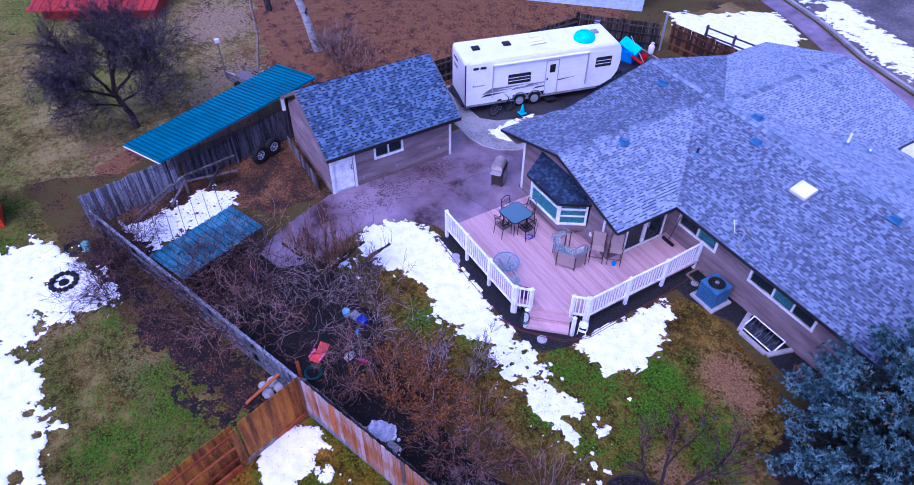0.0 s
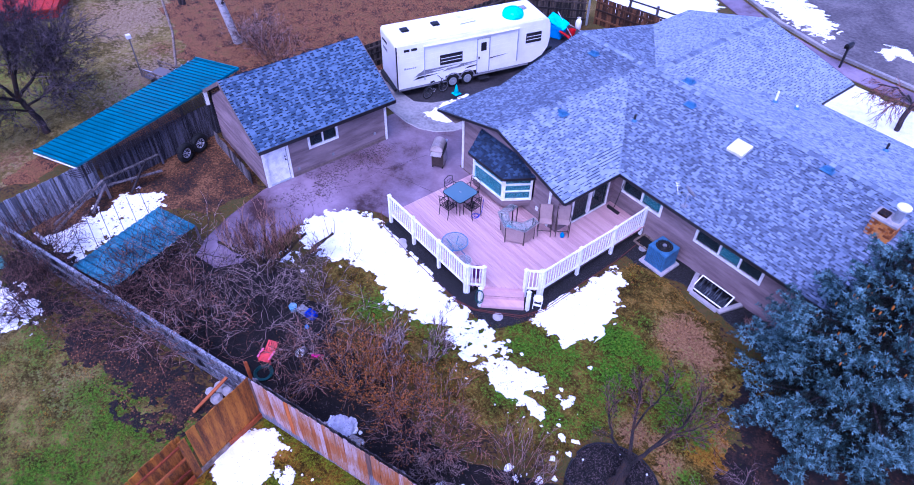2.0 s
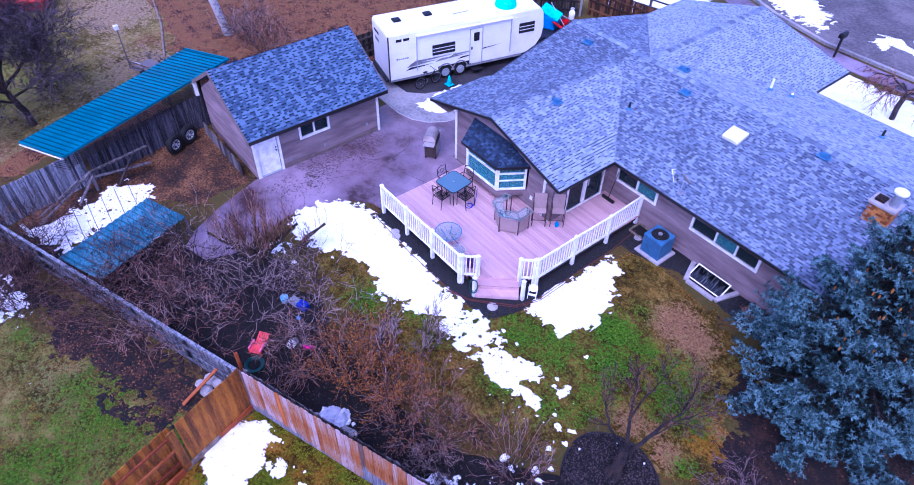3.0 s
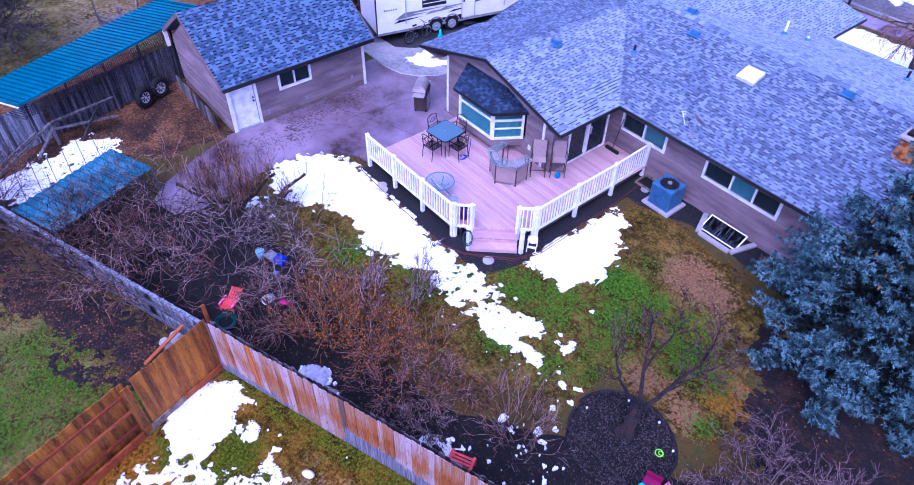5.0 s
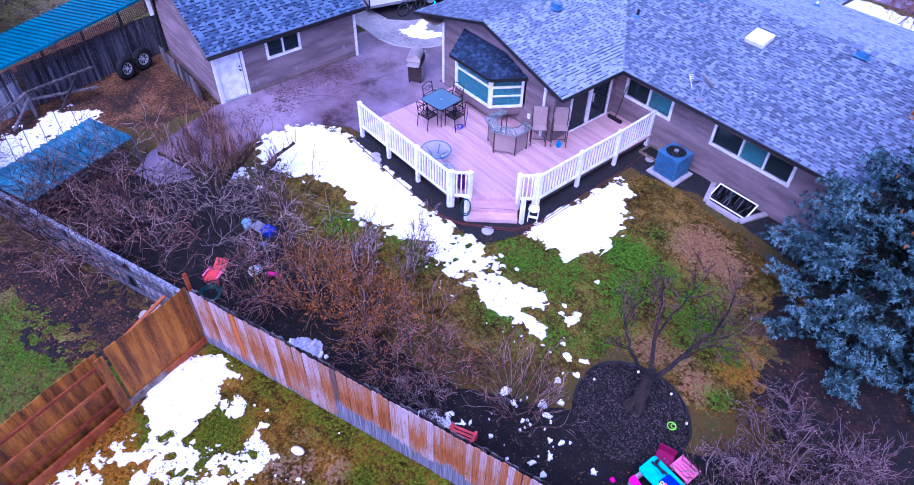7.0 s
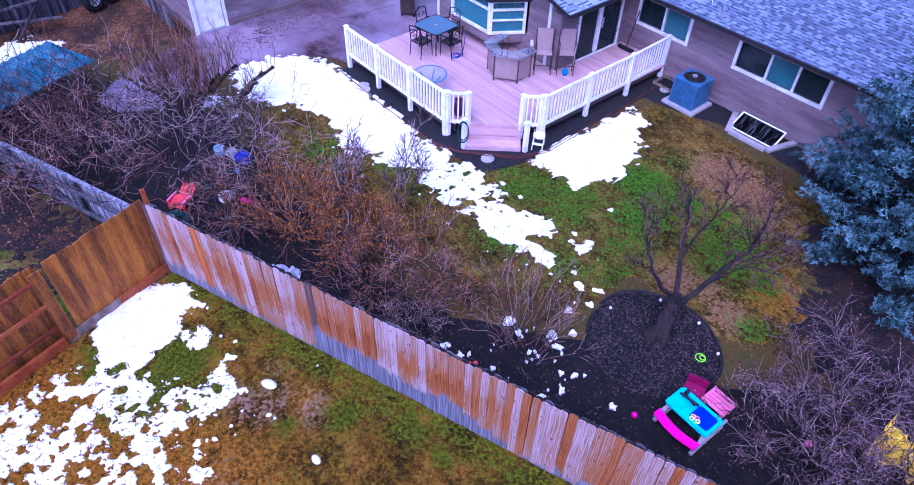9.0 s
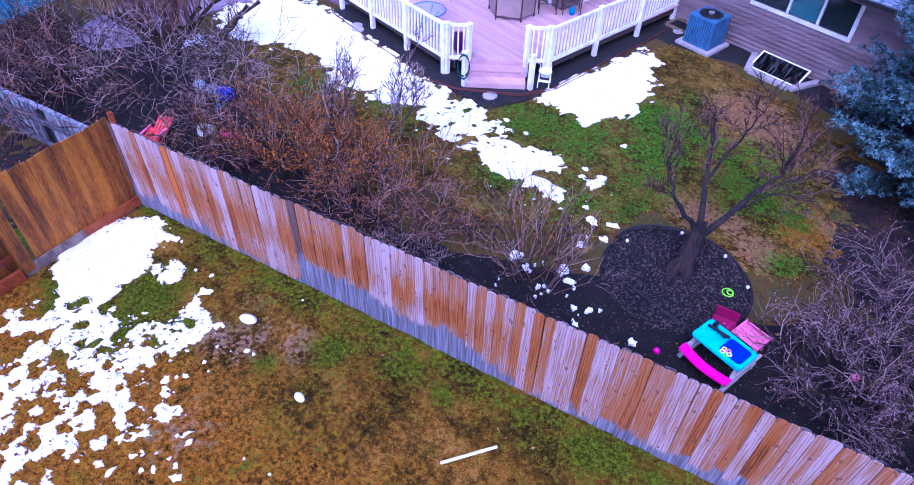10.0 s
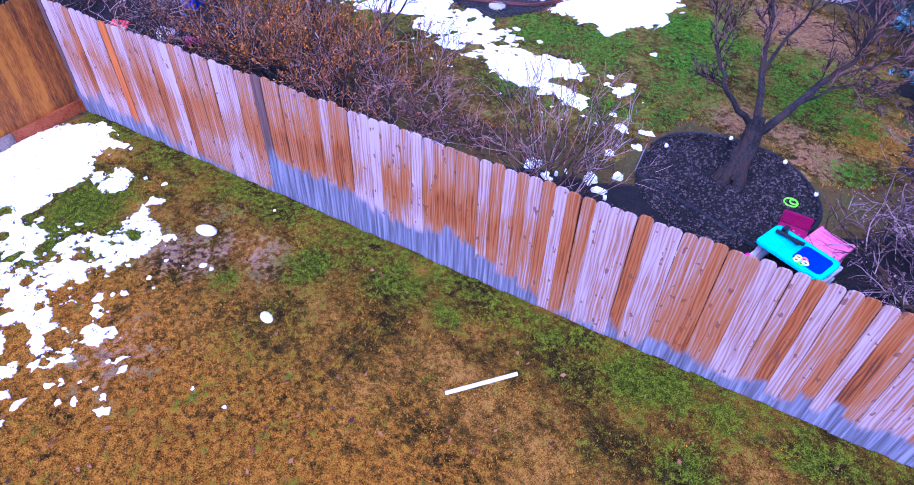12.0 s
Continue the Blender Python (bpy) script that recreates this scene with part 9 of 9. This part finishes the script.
limb_tree("weeping red-brown street tree over the snow", (3.7, 28.4), [
    ([(3.7, 28.4, 0), (3.7, 28.4, .9), (3.8, 28.4, 1.5)], .12, .1, 0, 0),
    ([(3.8, 28.4, 1.4), (3.0, 28.0, 2.0), (2.3, 27.8, 1.9)], .06, .02, 18, .9),
    ([(3.8, 28.4, 1.4), (4.6, 28.0, 2.0), (5.4, 27.6, 1.9)], .06, .02, 18, .9),
    ([(3.8, 28.4, 1.4), (3.6, 27.6, 2.1), (3.5, 26.9, 1.9)], .06, .02, 18, .9),
    ([(3.8, 28.4, 1.4), (4.0, 29.3, 2.1), (4.2, 30.0, 1.9)], .06, .02, 16, .9),
], (5, 3, 0), 96, up=-0.25, twig="red_twig")
shrub("dark bare thicket at the foot of the birch", -20.0, 9.3, 1.0, 1.5, 24, (7, 4), "bark", "twig", 97, 0.8, 0.012, 0.03, 0.25, 0.7)
shrub("red-brown brush along the leafy lot", -17.8, 9.2, .9, 1.5, 22, (7, 4), "bark", "red_twig", 98, 0.6, 0.012, 0.05, 0.2, 0.6)


# blue spruce by the house
def spruce(x, y, height, radius, seed):
    """Whorls of boughs; each bough carries flat sprays of side shoots, and each shoot a chain of bristly tufts."""
    r = np.random.default_rng(seed)
    sp = thing("spruce_tree", "dense blue spruce standing close to the house", "tree", at=(x, y, 0))
    part("trunk", tubes([([(0, 0, z) for z in np.linspace(0, height, 8)], np.linspace(.16, .02, 8))], 8), M["bark"], sp)
    limbs, tips = [], []
    z = 0.3
    while z < height - 0.1:
        reach = radius * (1 - z / height) ** 0.62 * (0.9 + 0.1 * min(1.0, z)) + 0.14
        n = int(6 + 8 * reach / radius)
        a0 = r.uniform(0, 6.28)
        for k in range(n):
            a = a0 + 2 * np.pi * k / n + r.normal(0, 0.15)
            ln = reach * r.uniform(0.7, 1.12)
            zz = z + r.normal(0, 0.13)
            if zz < 3.0 and math.sin(a) > 0.05:
                ln = min(ln, 1.2 / math.sin(a))          # kept back from the house wall
            fwd, side = np.array([math.cos(a), math.sin(a), 0]), np.array([-math.sin(a), math.cos(a), 0])
            bend = lambda s: fwd * ln * s + np.array([0, 0, zz + ln * (-0.34 * s + 0.34 * s * s) + 0.08 * s])
            pts = [bend(s) for s in np.linspace(0, 1, 6)]
            limbs.append((pts, np.linspace(.03, .006, 6)))
            s = 0.28
            while s < 1.0:
                for sg in (-1, 1):
                    shoot = min(0.42, (1.15 - s) * ln * 0.7) * r.uniform(0.6, 1.1)
                    d = fwd * 0.72 + side * sg * 0.7 + np.array([0, 0, r.uniform(-.12, .12)])
                    for w in np.arange(0.06, shoot + 0.04, 0.07):
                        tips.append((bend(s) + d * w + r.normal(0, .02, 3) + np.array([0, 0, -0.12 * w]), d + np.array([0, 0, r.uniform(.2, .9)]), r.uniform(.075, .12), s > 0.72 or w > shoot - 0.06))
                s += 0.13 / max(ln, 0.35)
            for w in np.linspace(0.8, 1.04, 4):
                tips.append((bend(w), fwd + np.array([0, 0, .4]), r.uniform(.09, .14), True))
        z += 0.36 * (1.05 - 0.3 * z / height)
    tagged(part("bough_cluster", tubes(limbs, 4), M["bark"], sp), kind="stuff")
    # inner tufts take the shade-darkened colour, outer ones the pale young growth
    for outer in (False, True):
        brush(sp, r, [t for t in tips if t[3] == outer], "needle_tip" if outer else "shaded_needle")


def brush(sp, r, tips, key):
    """Bristly tufts of needles in one tone: pale young tips, and inner ones that carry the shade between boughs."""
    q = np.array([t[0] for t in tips])
    d = np.array([t[1] for t in tips])
    d /= np.linalg.norm(d, axis=1, keepdims=True)
    ln = np.array([t[2] for t in tips])
    n, m = len(q), 14
    out = r.normal(0, 1, (n, m, 3)) + d[:, None] * 0.75
    out /= np.linalg.norm(out, axis=2, keepdims=True)
    across = np.cross(out, r.normal(0, 1, (n, m, 3)))
    across /= np.linalg.norm(across, axis=2, keepdims=True) + 1e-9
    reach = (ln[:, None] * r.uniform(.6, 1.1, (n, m)))[..., None]
    wide = across * (ln * 0.1)[:, None, None]
    root = q[:, None]
    v = np.stack([root + 0 * out, root + out * reach * .55 + wide, root + out * reach, root + out * reach * .55 - wide], 2)
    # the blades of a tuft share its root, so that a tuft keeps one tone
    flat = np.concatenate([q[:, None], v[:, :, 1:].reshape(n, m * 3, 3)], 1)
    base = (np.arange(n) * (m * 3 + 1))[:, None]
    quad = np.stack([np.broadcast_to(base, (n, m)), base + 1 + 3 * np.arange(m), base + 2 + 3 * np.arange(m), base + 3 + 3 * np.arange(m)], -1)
    tagged(part("foliage", (flat.reshape(-1, 3).tolist(), quad.reshape(-1, 4).tolist()), M[key], sp, "pale blue young needles" if key == "needle_tip" else "blue-green inner needles darkened for shade"), kind="stuff")


def spruce_cones(n, seed):
    """Tan cones hanging among the upper boughs."""
    r = np.random.default_rng(seed)
    x, y, height, radius = SPRUCE
    out = []
    for _ in range(n):
        z = height * r.uniform(.5, .88)
        a, reach = r.uniform(-2.6, .6), radius * (1 - z / height) ** .62 * r.uniform(.7, .98)
        out.append(lathe([(.006, -.1), (.016, -.07), (.02, -.02), (.012, .02), (.004, .035)], 6, (reach * math.cos(a), reach * math.sin(a), z - .05)))
    return merge(*out)


spruce(*SPRUCE, 50)
tagged(part("cone_cluster", spruce_cones(70, 51), M["cone"], bpy.data.objects["spruce_tree"], "tan spruce cones"), kind="stuff")

# grass, leaves and bark lying about
def sward(where, poly, count, green, seed, height, label):
    """Blades over a lawn: green ones where it grows, straw-coloured ones elsewhere, in uneven clumps."""
    x, y = scatter(poly, count, seed)
    r = np.random.default_rng(seed + 1)
    much = green(x, y) + 1.3 * (fbm(x * 5, y * 5, 4) - 0.5) + r.normal(0, 0.12, len(x))
    fresh, dry = much > 0.56, (much < 0.36) & (fbm(x * 3 + 9, y * 3, 3) > 0.42)
    stuff("green_grass_" + where, blades(x[fresh], y[fresh], height * 1.25, .0055, 3, seed + 2), M["green_grass"], "fresh green grass of " + label, "grass")
    stuff("dry_grass_" + where, blades(x[dry], y[dry], height, .0045, 3, seed + 3), M["grass"], "short matted dry grass of " + label, "grass")


sward("near", [(.3, -.3), (12.8, 4.35), (14, 3), (12, -3.5), (3, -5.5)], 120000, near_green, 60, .032, "the near lawn")
sward("yard", YARD, 75000, yard_green, 64, .042, "the back lawn")
sward("next_door", [(-.6, -1.6), (1.2, -8), (-9, -8), (-6, -4)], 30000, next_green, 68, .042, "the lawn over the old fence")
lx, ly = [], []
for poly, n, s in (([(.6, -.3), (12.5, 4.2), (14, 3), (12, -3.5), (3, -5.5)], 1000, 70), (YARD, 700, 71), (BED, 2600, 72), ([(8.4, 12.4), (8.2, 10.4), (9.4, 8.9), (13, 8.6), (13, 13)], 300, 73), ([(-9.3, 4.3), (-9.2, 2.4), (-11.5, -3), (-14, 4.3)], 900, 74), ([(-.4, -.5), (-.9, -2.6), (-7.5, -4.6), (-7, -3)], 3200, 75)):
    a, b = scatter(poly, n, s)
    lx.append(a)
    ly.append(b)
stuff("fallen_leaves", chips(np.concatenate(lx), np.concatenate(ly), .03, 76, .03, .03), M["leaf"], "scattered red and tan fallen leaves", "leaves")
sx, sy = zip(*(scatter(SNOW[k][1], n, 90 + k) for k, n in ((0, 420), (1, 160), (5, 60), (9, 260), (10, 500))))
stuff("snow_litter", chips(np.concatenate(sx), np.concatenate(sy), .014, 91, .056, .012), M["bark_chip"], "dark specks of bark and leaf lying on the snow", "litter")
gx, gy = scatter([(-14.6, 7), (-19, 5.5), (-23, 9), (-34, 15), (-34, 26), (-16, 22), (-14.4, 12)], 9000, 77)
stuff("leaf_carpet", chips(gx, gy, .07, 78, .02, .05), M["leaf"], "thick carpet of red-brown leaves", "leaves")
bx, by = scatter(ring_pts, 9000, 79)
bx2, by2 = scatter([(0, .3), (12, 4.7), (11, 6.5), (8.6, 5.6), (6, 4.4), (3, 3), (0, 2.4)], 12000, 80)
stuff("bark_chips", chips(np.concatenate([bx, bx2]), np.concatenate([by, by2]), .022, 81, .05, .025), M["bark_chip"], "coarse dark bark chips", "bark mulch")


# ---- single shingles along the wing's eave ----
def lay_shingles(corners, courses, parent, seed, exposure=0.112):
    r = random.Random(seed)
    p = [Vector(c) for c in corners]
    n = (p[1] - p[0]).cross(p[2] - p[0]).normalized()
    n = n if n.z > 0 else -n
    v = (Vector((0, 0, 1)) - n * n.z).normalized()
    u = v.cross(n)
    o = p[0]
    top = parent
    while top.parent:
        top = top.parent
    flat = [((q - o).dot(u), (q - o).dot(v)) for q in p]
    low = min(b for _, b in flat)
    kinds, plain_tabs = {}, {}
    for w in (.10, .13, .16, .2):
        e = exposure + .02
        me_g = ([(0, 0, 0), (w - .004, 0, 0), (0, 0, .016), (w - .004, 0, .016), (0, e, .004), (w - .004, e, .004), (0, exposure * .7, .009), (w - .004, exposure * .7, .009), (w - .004, exposure * .99, .0082), (0, exposure * .99, .0082)], [(2, 3, 5, 4), (0, 1, 3, 2), (0, 2, 4), (1, 5, 3), (6, 7, 8, 9)])
        kinds[w] = me = mesh("shingle", me_g, M["shingle"])
        me.materials.append(M["shingle_band"])
        me.polygons[4].material_index = 1
        plain_tabs[w] = mesh("shingle", (me_g[0][:6], me_g[1][:4]), M["shingle"])
    for k in range(courses):
        mid = low + (k + .5) * exposure
        hits = []
        for i in range(len(flat)):
            (ua, va), (ub, vb) = flat[i], flat[(i + 1) % len(flat)]
            if (va - mid) * (vb - mid) < 0:
                hits.append(ua + (ub - ua) * (mid - va) / (vb - va))
        a, end = min(hits), max(hits)
        while a < end - .08:
            w = r.choice(list(kinds))
            if a + w > end:
                w = .10
            q = o + u * a + v * (low + k * exposure) - top.matrix_basis.translation
            ob = part("shingle", (kinds if r.random() < .55 else plain_tabs)[w], None, parent)
            m = Matrix((u, v, n)).transposed().to_4x4()
            ob.matrix_basis = Matrix.Translation(q) @ m
            a += w


lay_shingles(FACES["wing_east"], 9, slopes["wing_east"], 99)
